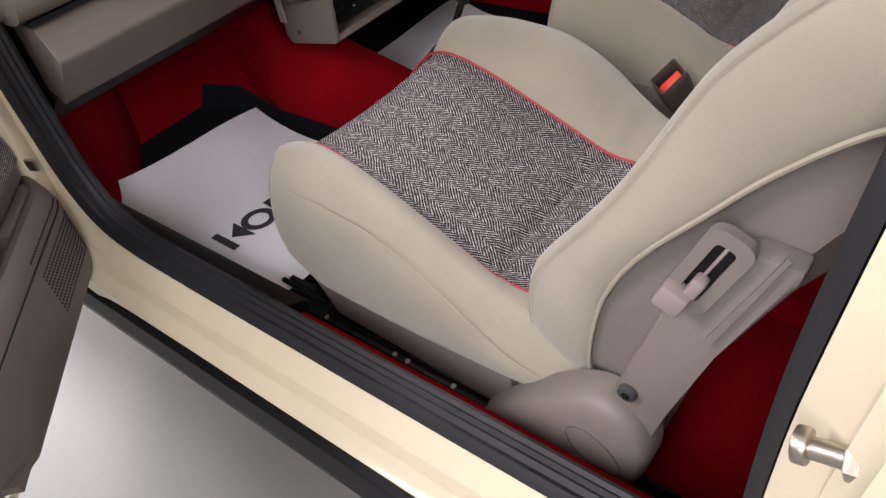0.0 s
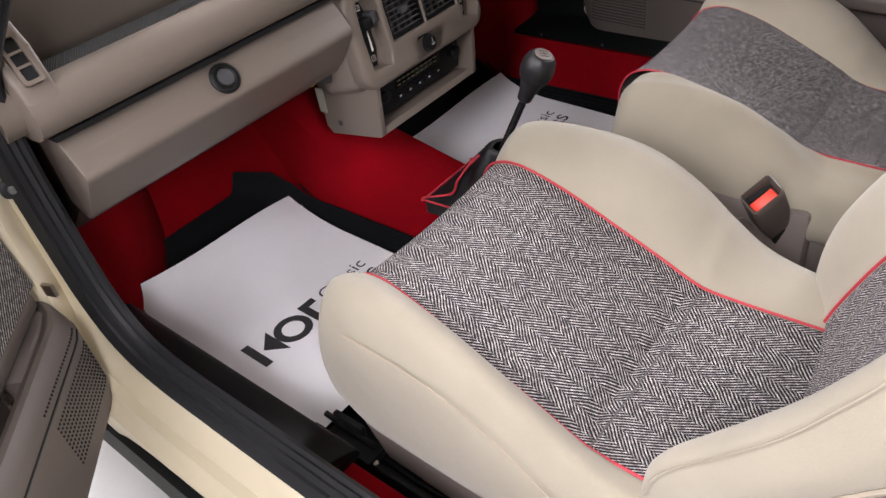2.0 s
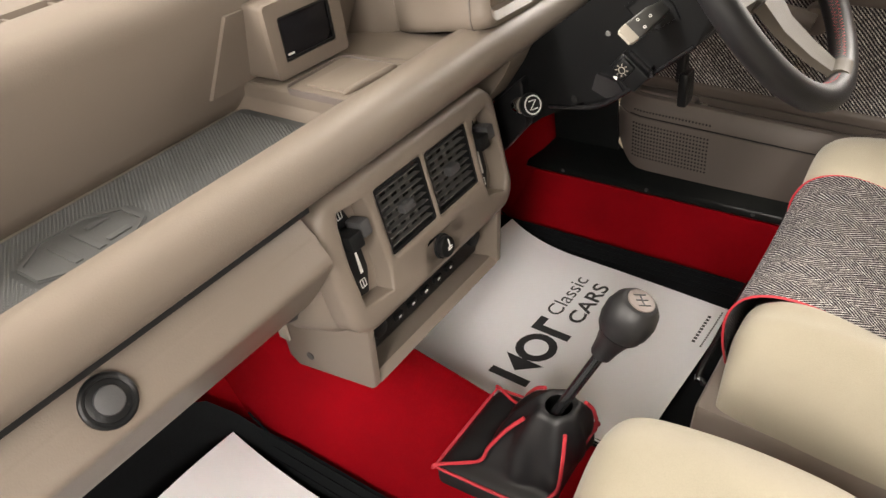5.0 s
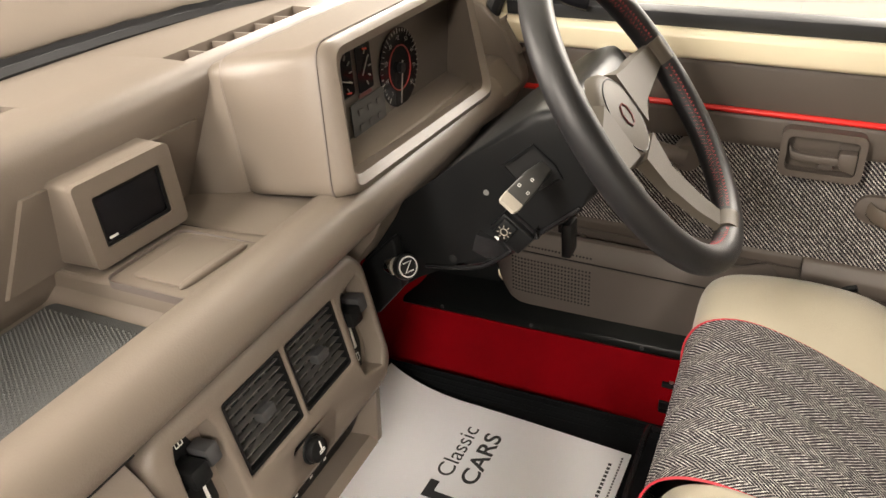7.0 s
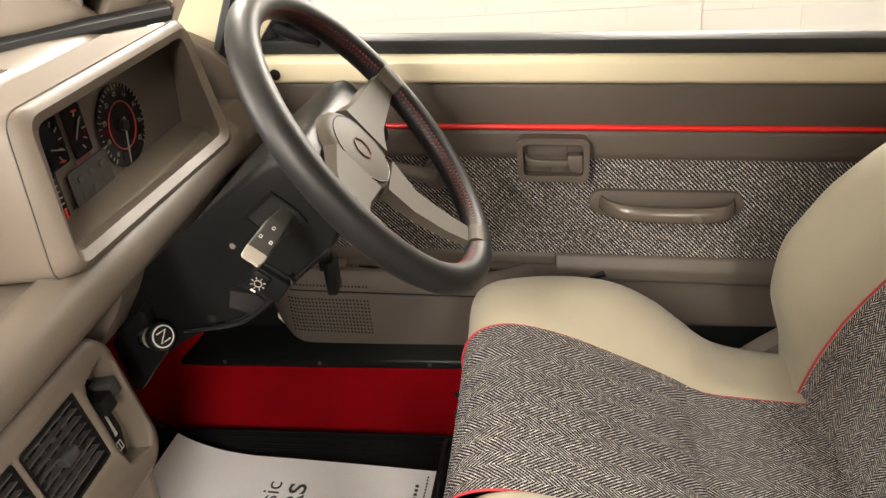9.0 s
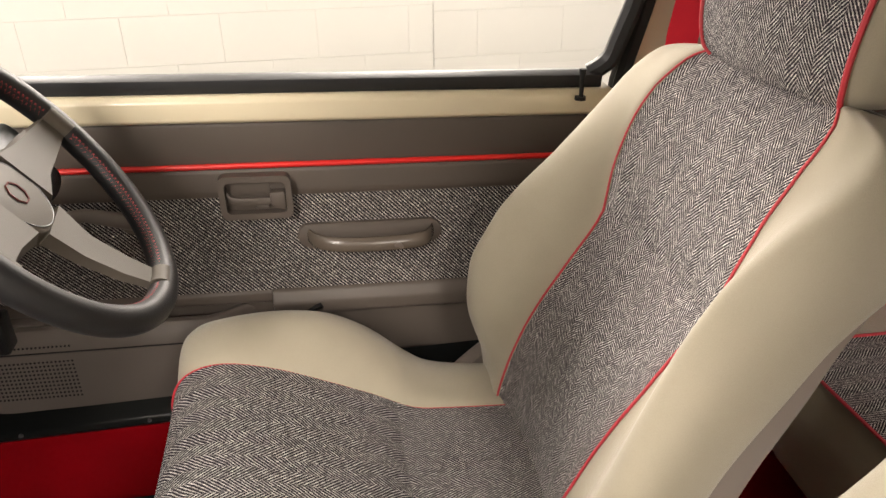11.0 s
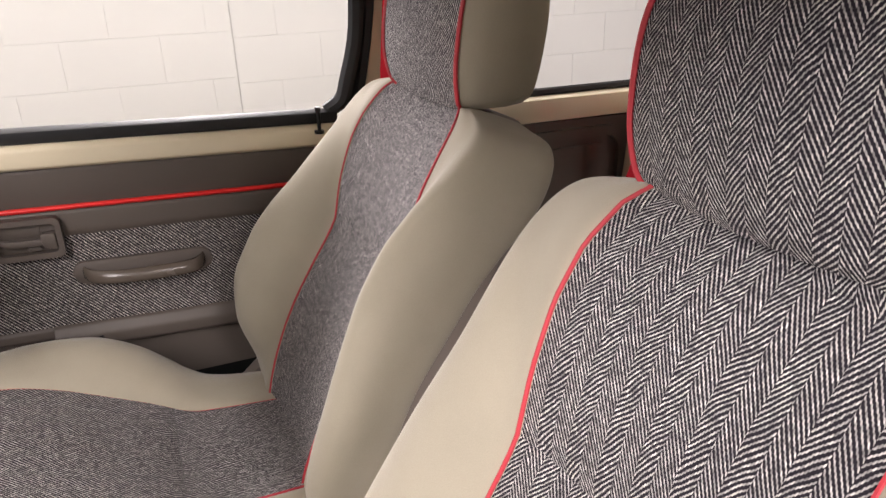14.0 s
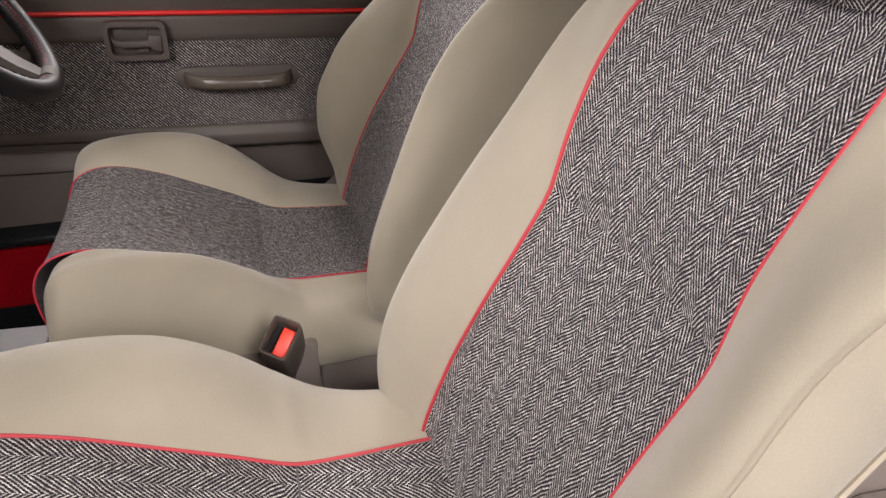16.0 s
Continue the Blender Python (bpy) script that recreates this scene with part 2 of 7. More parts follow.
# ---- mesh helpers ----
def mesh_of(name, bm, mat, smooth=True):
    bmesh.ops.recalc_face_normals(bm, faces=bm.faces)
    me = bpy.data.meshes.new(name)
    for f in bm.faces:
        f.smooth = smooth
    bm.to_mesh(me)
    bm.free()
    me.materials.append(mat)
    return me


def part(name, bm, mat, parent=None, label="", smooth=True, sub=0, sharp=40):
    """One mesh object from a bmesh, under a thing or a part."""
    me = mesh_of(name, bm, mat, smooth)
    if smooth and not sub:
        me.set_sharp_from_angle(angle=radians(sharp))
    ob = new(name, me)
    if parent:
        ob.parent = parent
    if label:
        tagged(ob, label)
    if sub:
        mod = ob.modifiers.new("smooth", "SUBSURF")
        mod.levels = mod.render_levels = sub
    return ob


def thing(name, label, category, group="", kind=""):
    return tagged(new(name), label, category, group, kind)


def solid(bm, mat, name, label, category, group="", kind="", **kw):
    return tagged(part(name, bm, mat, **kw), label, category, group, kind)


def loft(rings, closed=True, cap=True, uvs=None):
    """Skin a row of rings of equal length. uvs: metres for each ring point, kept as UVMap."""
    bm = bmesh.new()
    layer = bm.loops.layers.uv.new("UVMap") if uvs else None
    vs = [[bm.verts.new(p) for p in r] for r in rings]
    n = len(rings[0])
    for i in range(len(rings) - 1):
        for j in range(n if closed else n - 1):
            k = (j + 1) % n
            f = bm.faces.new((vs[i][j], vs[i][k], vs[i + 1][k], vs[i + 1][j]))
            if layer:
                for lp, (a, b) in zip(f.loops, ((i, j), (i, k), (i + 1, k), (i + 1, j))):
                    lp[layer].uv = uvs[a][b]
    if cap and closed:
        bm.faces.new(vs[0])
        bm.faces.new(list(reversed(vs[-1])))
    return bm


def box(cx, cy, cz, sx, sy, sz, bevel=0.004, segments=2):
    bm = bmesh.new()
    bmesh.ops.create_cube(bm, size=1, matrix=Matrix.Translation((cx, cy, cz)) @ Matrix.Diagonal((sx, sy, sz, 1)))
    if bevel:
        bmesh.ops.bevel(bm, geom=list(bm.edges), offset=min(bevel, 0.45 * min(sx, sy, sz)), segments=segments, affect="EDGES", profile=0.5)
    return bm


def placed(bm, m):
    bmesh.ops.transform(bm, matrix=m, verts=bm.verts)
    return bm


def joined(*bms):
    """Several bmeshes as one."""
    out = bmesh.new()
    for b in bms:
        me = bpy.data.meshes.new("tmp")
        b.to_mesh(me)
        b.free()
        out.from_mesh(me)
        bpy.data.meshes.remove(me)
    return out


def tube(pts, r, n=8, cyclic=False):
    """A round bar along a line of points; r may be one radius or one for each point."""
    pts = [Vector(p) for p in pts]
    m = len(pts)
    rad = r if isinstance(r, (list, tuple)) else [r] * m
    rings, side = [], None
    for i, p in enumerate(pts):
        a, b = (pts[(i - 1) % m], pts[(i + 1) % m]) if cyclic else (pts[max(i - 1, 0)], pts[min(i + 1, m - 1)])
        t = (b - a).normalized()
        if side is None:
            side = t.orthogonal().normalized()
        side = (side - t * side.dot(t)).normalized()
        up = t.cross(side)
        rings.append([p + rad[i] * (math.cos(k * math.tau / n) * side + math.sin(k * math.tau / n) * up) for k in range(n)])
    if cyclic:
        rings.append(rings[0])
        bm = loft(rings, True, False)
        bmesh.ops.remove_doubles(bm, verts=bm.verts, dist=1e-6)
        return bm
    return loft(rings)


def curve_points(ctrl, steps=6, cyclic=False):
    """Catmull-Rom points through the control points."""
    c = [Vector(p) for p in ctrl]
    n = len(c)
    out = []
    for i in range(n if cyclic else n - 1):
        p1, p2 = c[i], c[(i + 1) % n]
        p0 = c[(i - 1) % n] if cyclic or i else p1 * 2 - p2
        p3 = c[(i + 2) % n] if cyclic or i + 2 < n else p2 * 2 - p1
        for k in range(steps):
            t = k / steps
            out.append(0.5 * (2 * p1 + (p2 - p0) * t + (2 * p0 - 5 * p1 + 4 * p2 - p3) * t * t + (3 * p1 - p0 - 3 * p2 + p3) * t ** 3))
    if not cyclic:
        out.append(c[-1])
    return out


def prism(profile, x0, x1, axis="x", bevel=0.0, segments=2):
    """A closed outline pushed along an axis. The outline's pair is (y, z), (x, z) or (x, y)."""
    def at(p, v):
        return {"x": (v, p[0], p[1]), "y": (p[0], v, p[1]), "z": (p[0], p[1], v)}[axis]
    bm = loft([[at(p, x0) for p in profile], [at(p, x1) for p in profile]])
    if bevel:
        bmesh.ops.bevel(bm, geom=list(bm.edges), offset=bevel, segments=segments, affect="EDGES", profile=0.5)
    return bm


def cylinder(p, q, r, n=20, r2=None, bevel=0.0):
    p, q = Vector(p), Vector(q)
    bm = tube([p, q], [r, r if r2 is None else r2], n)
    if bevel:
        caps = [e for e in bm.edges if all(len(f.verts) != 4 or n == 4 for f in e.link_faces[:1]) or any(len(f.verts) > 4 for f in e.link_faces)]
        bmesh.ops.bevel(bm, geom=caps, offset=bevel, segments=2, affect="EDGES", profile=0.5)
    return bm


def rounded(w, h, r, n=4, cx=0.0, cy=0.0):
    """The outline of a rounded rectangle."""
    pts = []
    for sx, sy, a0 in ((1, 1, 0), (-1, 1, 90), (-1, -1, 180), (1, -1, 270)):
        for k in range(n + 1):
            a = radians(a0 + 90 * k / n)
            pts.append((cx + sx * (w / 2 - r) + r * math.cos(a), cy + sy * (h / 2 - r) + r * math.sin(a)))
    return pts


def frame_ring(outer, inner, x0, x1, axis="x"):
    """A flat ring between two outlines of equal length, with depth."""
    def at(p, v):
        return {"x": (v, p[0], p[1]), "y": (p[0], v, p[1]), "z": (p[0], p[1], v)}[axis]
    rings = [[at(p, x0) for p in outer], [at(p, x1) for p in outer], [at(p, x1) for p in inner], [at(p, x0) for p in inner], [at(p, x0) for p in outer]]
    bm = loft(rings, True, False)
    bmesh.ops.remove_doubles(bm, verts=bm.verts, dist=1e-6)
    return bm


def offset(pts, d):
    """An outline moved inwards by d."""
    out, n = [], len(pts)
    for i in range(n):
        (ax, ay), (bx_, by), (cx_, cy_) = pts[i - 1], pts[i], pts[(i + 1) % n]
        n0, n1 = Vector((ay - by, bx_ - ax)).normalized(), Vector((by - cy_, cx_ - bx_)).normalized()
        m = (n0 + n1).normalized()
        out.append((bx_ + m.x * d, by + m.y * d))
    return out


def plate(outer, holes, front, back, edge=0.006, lip=0.003):
    """A moulded face in (x, z) with rounded rim and openings through it; y is its depth."""
    bm = bmesh.new()

    def ring(pts, y):
        return [bm.verts.new((x, y, z)) for x, z in pts]

    def wall(a, b):
        for i in range(len(a)):
            j = (i + 1) % len(a)
            bm.faces.new((a[i], a[j], b[j], b[i]))
    rims = []
    for pts, d in [(outer, edge)] + [(h, -lip) for h in holes]:
        e = abs(d)
        loops = [ring(offset(pts, d), front), ring(offset(pts, d * 0.3), front - e * 0.3), ring(pts, front - e), ring(pts, back)]
        rims.append(loops[0])
        for a, b in zip(loops, loops[1:]):
            wall(a, b)
    edges = [bm.edges.get((r[i], r[(i + 1) % len(r)])) for r in rims for i in range(len(r))]
    bmesh.ops.triangle_fill(bm, use_beauty=True, use_dissolve=False, edges=edges)
    return bm


def interp(table, x):
    """Straight interpolation in rows of (x, value...)."""
    return [float(np.interp(x, [r[0] for r in table], [r[k] for r in table])) for k in range(1, len(table[0]))]


def grid_sheet(fn, nu, nv, thick=0.0):
    """A sheet of points fn(u, v) for u, v in 0..1, closed to a slab where thick is set (downwards)."""
    top = [[Vector(fn(i / nu, j / nv)) for i in range(nu + 1)] for j in range(nv + 1)]
    bm = loft(top, False, False)
    if thick:
        ext = bmesh.ops.extrude_face_region(bm, geom=list(bm.faces))
        vs = [g for g in ext["geom"] if isinstance(g, bmesh.types.BMVert)]
        bmesh.ops.translate(bm, vec=(0, 0, -thick), verts=vs)
    return bm

# ---- workshop ----
def workshop():
    solid(box(0, 0, -0.05, 10.4, 10.4, 0.1, 0), FLOOR, "ground", "pale grey painted workshop floor, slightly scuffed", "floor", kind="structure", smooth=False)
    solid(box(0, 0, 3.05, 10.4, 10.4, 0.1, 0), WALL, "ceiling", "white workshop ceiling above the car", "ceiling", kind="structure", smooth=False)
    solid(box(0, 5.1, 1.5, 10, 0.2, 3.0, 0), WALL, "wall_front", "plain white painted workshop wall ahead of the car", "wall", kind="structure", smooth=False)
    solid(box(0, -5.1, 1.5, 10, 0.2, 3.0, 0), WALL, "wall_rear", "plain white painted workshop wall behind the car", "wall", kind="structure", smooth=False)
    solid(box(-5.1, 0, 1.5, 0.2, 10.4, 3.0, 0), WALL, "wall_near", "plain white painted workshop wall", "wall", kind="structure", smooth=False)
    solid(joined(box(3.513, 2.49, 1.5, 0.62, 5.42, 3.0, 0), box(3.490, -2.71, 1.5, 0.56, 4.98, 3.0, 0)), WALL, "wall_block", "white painted concrete block wall with thin mortar courses", "wall", kind="structure", smooth=False)


workshop()

# ---- car body ----
LEAN_IN = 0.30  # how far the upper body leans in, for each metre above the waist


def lean(x, z):
    """The side of the body leans in above the waist."""
    return x - math.copysign(LEAN_IN * max(0.0, z - 0.86), x)


APERTURE = [(-0.105, 0.62), (-0.100, 0.50), (-0.080, 0.442), (-0.03, 0.423), (0.15, 0.421), (0.45, 0.421), (0.72, 0.422), (0.86, 0.428), (0.935, 0.455), (0.975, 0.52), (0.988, 0.62),
            (0.992, 0.74), (0.975, 0.83), (0.90, 0.93), (0.76, 1.075), (0.63, 1.20), (0.54, 1.245), (0.30, 1.265), (0.05, 1.265), (-0.08, 1.252), (-0.135, 1.20), (-0.142, 1.05), (-0.122, 0.85), (-0.11, 0.72)]


def aperture_sweep(profile, s, steps=4):
    """A profile of (x, inwards) swept round the door opening. s: the car's side."""
    path = curve_points([(0, y, z) for y, z in APERTURE], steps, True)
    m = len(path)
    rings = []
    for i, p in enumerate(path):
        t = (path[(i + 1) % m] - path[i - 1]).normalized()
        nrm = Vector((0, -t.z, t.y))
        ring = []
        for b, a in profile:
            q = p + nrm * a
            ring.append((lean(s * b, q.z), q.y, q.z))
        rings.append(ring)
    rings.append(rings[0])
    bm = loft(rings, True, False)
    bmesh.ops.remove_doubles(bm, verts=bm.verts, dist=1e-6)
    return bm


def car_body():
    car = thing("hatchback_car", "cream painted small hatchback body with red carpeted floor", "car")
    floor = [(-1.25, 0.195), (1.10, 0.205), (1.20, 0.225), (1.45, 0.47), (1.48, 0.78), (1.50, 0.78), (1.48, 0.44), (1.20, 0.17), (-1.25, 0.16)]
    part("floor_carpet", prism(floor, -0.70, 0.70), CARPET, car, "deep red loop carpet on the floor")
    tun = [[(x, y, z) for x, z in ((-0.20, 0.17), (-0.165, 0.235), (-0.115, h - 0.035), (-0.065, h - 0.004), (0.0, h), (0.022, h - 0.006), (0.042, h - 0.040), (0.062, 0.250), (0.075, 0.17))]
           for y, h in ((-1.0, 0.25), (-0.2, 0.26), (0.3, 0.285), (0.6, 0.315), (0.9, 0.345), (1.15, 0.40), (1.30, 0.50), (1.47, 0.58))]
    part("tunnel_carpet", loft(tun), CARPET, car, "red carpet over the transmission tunnel")
    for s in (-1, 1):
        part("side_carpet", prism([(s * (x + (0.045 if s < 0 and x < 0.63 else 0.0)), z) for x, z in ((0.545, 0.17), (0.575, 0.245), (0.615, 0.335), (0.645, 0.349), (0.70, 0.349), (0.70, 0.17))], -1.0, 1.48, "y"), CARPET, car, "red carpeted sill side")
        arch = [[(s * 0.70, 1.08 + k * 0.01, z), (s * (0.705 - w), 1.14, z), (s * (0.63 - w), 1.20, z), (s * (0.55 - w), 1.27, z), (s * (0.495 - w), 1.36, z), (s * (0.475 - w), 1.46, z), (s * 0.70, 1.46, z)] for k, (z, w) in enumerate(((0.18, 0.055), (0.34, 0.075), (0.46, 0.07), (0.60, 0.05), (0.80, 0.0)))]
        part("arch_carpet", loft(arch), CARPET, car, "red carpeted wheel arch bulge", sub=1)
        if s > 0:
            part("kick_carpet", prism([(0.975, 0.24), (0.990, 0.46), (0.998, 0.60), (1.16, 0.60), (1.16, 0.24)], s * 0.662, s * 0.692), SILL, car, "black kick panel beside the sill")
        jamb = [(0.693, -0.006), (0.7395, -0.002), (0.748, -0.020), (0.758, -0.026), (0.763, -0.032), (0.778, -0.032), (0.783, -0.040), (0.799, -0.046), (0.806, -0.060), (0.800, -0.12), (0.693, -0.12)]
        part("door_jamb", aperture_sweep(jamb, s), PAINT, car, "cream painted door jamb and sill")
        part("door_seal", aperture_sweep([(0.690, -0.004), (0.693, 0.008), (0.699, 0.012), (0.704, 0.009), (0.708, 0.013), (0.714, 0.011), (0.718, 0.014), (0.724, 0.009), (0.730, 0.012), (0.736, 0.006), (0.7400, -0.0005), (0.71, -0.0015)], s), RUBBER, car, "ribbed dark grey rubber door seal")
        part("inner_sill_strip", prism([(s * x + (-0.028 if s < 0 else 0.0), z) for x, z in ((0.606, 0.344), (0.600, 0.350), (0.604, 0.362), (0.614, 0.368), (0.668, 0.398), (0.668, 0.344))], -0.12 if s > 0 else 0.58, 1.20, "y", bevel=0.003), SILL, car, "black plastic sill tread")
        if s > 0:
            for yy in (0.50, 0.70, 0.90, 1.08):
                part("tread_screw", cylinder((0.6015, yy, 0.3575), (0.5985, yy, 0.3575), 0.0036, 8), DARK, car)
        part("sill_strip", prism([(s * 0.803, 0.374), (s * 0.812, 0.368), (s * 0.820, 0.340), (s * 0.812, 0.326), (s * 0.795, 0.32), (s * 0.795, 0.374)], -0.30, 1.30, "y"), BLACK, car, "black plastic sill moulding")
        part("lower_sill", prism([(s * 0.79, 0.33), (s * 0.77, 0.16), (s * 0.66, 0.16), (s * 0.66, 0.33)], -0.30, 1.30, "y"), BLACK, car, "dark underbody sill")
        # pillars and quarter panels
        post = [[(lean(s * x, z), y, z) for x, y in ((0.805, y0), (0.66, y0), (0.66, y1), (0.805, y1))] for z, y0, y1 in ((0.30, -0.215, -1.05), (0.60, -0.225, -1.05), (0.84, -0.245, -1.05))]
        part("quarter_panel", loft(post), PAINT, car, "cream rear quarter panel")
        up = [[(lean(s * x, z), y, z) for x, y in ((0.80, y0), (0.672, y0), (0.672, y1), (0.80, y1))] for z, y0, y1 in ((0.84, -0.245, -0.33), (1.06, -0.262, -0.34), (1.28, -0.255, -0.36))]
        part("centre_pillar", loft(up), PAINT, car, "cream centre pillar")
        rear = [[(lean(s * x, z), y, z) for x, y in ((0.80, y0), (0.66, y0), (0.60, y1), (0.74, y1))] for z, y0, y1 in ((0.84, -1.05, -1.45), (1.06, -1.02, -1.38), (1.28, -0.98, -1.30))]
        part("rear_pillar", loft(rear), PAINT, car, "cream rear pillar")
        part("quarter_seal", tube(curve_points([(lean(s * 0.685, z), y, z) for y, z in ((-0.36, 0.872), (-0.70, 0.862), (-1.00, 0.865), (-1.03, 0.90), (-0.98, 1.18), (-0.93, 1.215), (-0.40, 1.225), (-0.36, 1.19), (-0.345, 0.92))], 4, True), 0.010, 8, True), RUBBER, car, "black rubber window seal")
        ap = [[(s * x, y, z) for x, y in ((x0, y0), (x0 - 0.05, y0 + 0.01), (x0 - 0.05, y0 + 0.09), (x0, y0 + 0.08))] for z, x0, y0 in ((0.55, 0.80, 1.06), (0.86, 0.795, 1.06), (1.00, 0.755, 0.955), (1.14, 0.71, 0.80), (1.28, 0.665, 0.62))]
        part("front_pillar", loft(ap), DASH if s > 0 else PAINT, car, "taupe trimmed windscreen pillar" if s > 0 else "cream windscreen pillar")
        if s > 0:
            trim_ = [[(x, y0, z), (x, y1, z), (x + 0.012, y1, z), (x + 0.012, y0, z)] for z, x, y0, y1 in ((0.925, 0.674, 0.985, 1.070), (1.00, 0.662, 0.945, 1.015), (1.14, 0.638, 0.800, 0.865), (1.26, 0.62, 0.640, 0.700))]
            part("pillar_trim", loft(trim_), DASH, car, "taupe plastic pillar trim")
            part("pillar_seal", tube(curve_points([(0.652, 0.925, 1.01), (0.656, 0.948, 0.965), (0.661, 0.966, 0.93), (0.668, 0.984, 0.89), (0.672, 0.992, 0.82)], 4), 0.013, 8), RUBBER, car, "black rubber seal along the pillar")
        part("front_wing", prism([(1.06, 0.30), (1.06, 0.86), (1.45, 0.875), (2.1, 0.80), (2.15, 0.40), (1.9, 0.28)], s * 0.70, s * 0.80), PAINT, car, "cream front wing", smooth=False)
    # roof, headlining, bonnet, tail
    def roof(u, v):
        x, y = (u - 0.5) * 1.33, 0.66 - 2.0 * v
        return (x, y, 1.335 - 0.05 * (2 * u - 1) ** 2 - 0.03 * (v - 0.45) ** 2 * 4)
    part("roof", grid_sheet(roof, 10, 10, 0.012), PAINT, car, "cream steel roof")
    part("headlining", grid_sheet(lambda u, v: (roof(u, v)[0] * 0.95, roof(u, v)[1], roof(u, v)[2] - 0.030), 10, 10, 0.008), HEADLINER, car, "pale vinyl headlining")
    part("bonnet", grid_sheet(lambda u, v: ((u - 0.5) * 1.40, 1.40 + 0.75 * v - 0.10 * (2 * u - 1) ** 2 * (1 - v), 0.905 - 0.11 * v * v - 0.03 * (2 * u - 1) ** 2), 12, 8, 0.01), PAINT, car, "cream bonnet")
    part("scuttle", prism([(1.48, 0.16), (1.48, 0.88), (1.44, 0.895), (1.40, 0.88), (1.44, 0.16)], -0.70, 0.70), PAINT, car, "cream scuttle panel")
    part("tail", prism([(-1.35, 0.2), (-1.45, 0.2), (-1.55, 0.85), (-1.45, 0.85)], -0.72, 0.72), PAINT, car, "cream tail panel")
    part("rear_header", prism([(-1.30, 1.25), (-1.36, 1.24), (-1.34, 1.30), (-1.28, 1.31)], -0.6, 0.6), PAINT, car, "cream rear header")
    # windscreen with its rubber
    def base(u):
        x = (u - 0.5) * 1.42
        return Vector((x, 1.375 - 0.30 * abs(x / 0.71) ** 3.2, 0.945 + 0.01 * (2 * u - 1) ** 2))
    def head(u):
        x = (u - 0.5) * 1.22
        return Vector((x, 0.66 - 0.06 * (2 * u - 1) ** 2, 1.285 - 0.02 * (2 * u - 1) ** 2))
    ws = part("windscreen", grid_sheet(lambda u, v: base(u).lerp(head(u), v) + Vector((0, 0.03, 0.03)) * math.sin(math.pi * v), 16, 8), GLASS, car, "clear laminated windscreen")
    ws.visible_shadow = False
    part("windscreen_rubber", tube([base(k / 32) + Vector((0, -0.006, 0.002)) for k in range(33)], 0.0125, 8), RUBBER, car, "black windscreen rubber")
    part("screen_header", tube([head(k / 16) for k in range(17)], 0.022, 8), HEADLINER, car, "padded header rail")
    return car


car_body()


def wiper():
    w = thing("wiper", "dark metal wiper arm and blade parked on the windscreen", "wiper")
    part("arm", tube(curve_points([(0.36, 1.50, 0.925), (0.42, 1.46, 0.965), (0.58, 1.40, 0.985), (0.70, 1.36, 1.0)], 5), 0.006, 6), DARK, w)
    part("blade", tube([(0.10, 1.44, 0.99), (0.42, 1.42, 0.985)], 0.005, 6), BLACK, w)
    part("spindle", cylinder((0.36, 1.50, 0.90), (0.36, 1.50, 0.94), 0.014, 14), DARK, w)


wiper()


def mirror_housing():
    w = thing("door_mirror", "black plastic door mirror outside the driver window", "mirror")
    part("shell", placed(box(0, 0, 0, 0.20, 0.075, 0.115, 0.025, 3), pose(0.845, 0.97, 0.965, 0, 0, 12)), BLACK, w)
    part("foot", box(0.745, 0.955, 0.915, 0.06, 0.07, 0.05, 0.012), BLACK, w)
    part("stalk", tube([(0.705, 0.93, 0.915), (0.72, 0.85, 0.905)], [0.016, 0.012], 10), BLACK, w, "black mirror adjuster lever")


mirror_housing()


# ---- doors, drawn closed on the driver's side ----
DOOR_RISE = 0.042


def sheared(bm):
    for v in bm.verts:
        v.co.z += DOOR_RISE * (v.co.y - 0.45)
    return bm


def uv_flat(bm, a, b):
    """UVMap in metres from two of the coordinates."""
    layer = bm.loops.layers.uv.new("UVMap")
    for f in bm.faces:
        for lp in f.loops:
            lp[layer].uv = (lp.vert.co[a], lp.vert.co[b])
    return bm


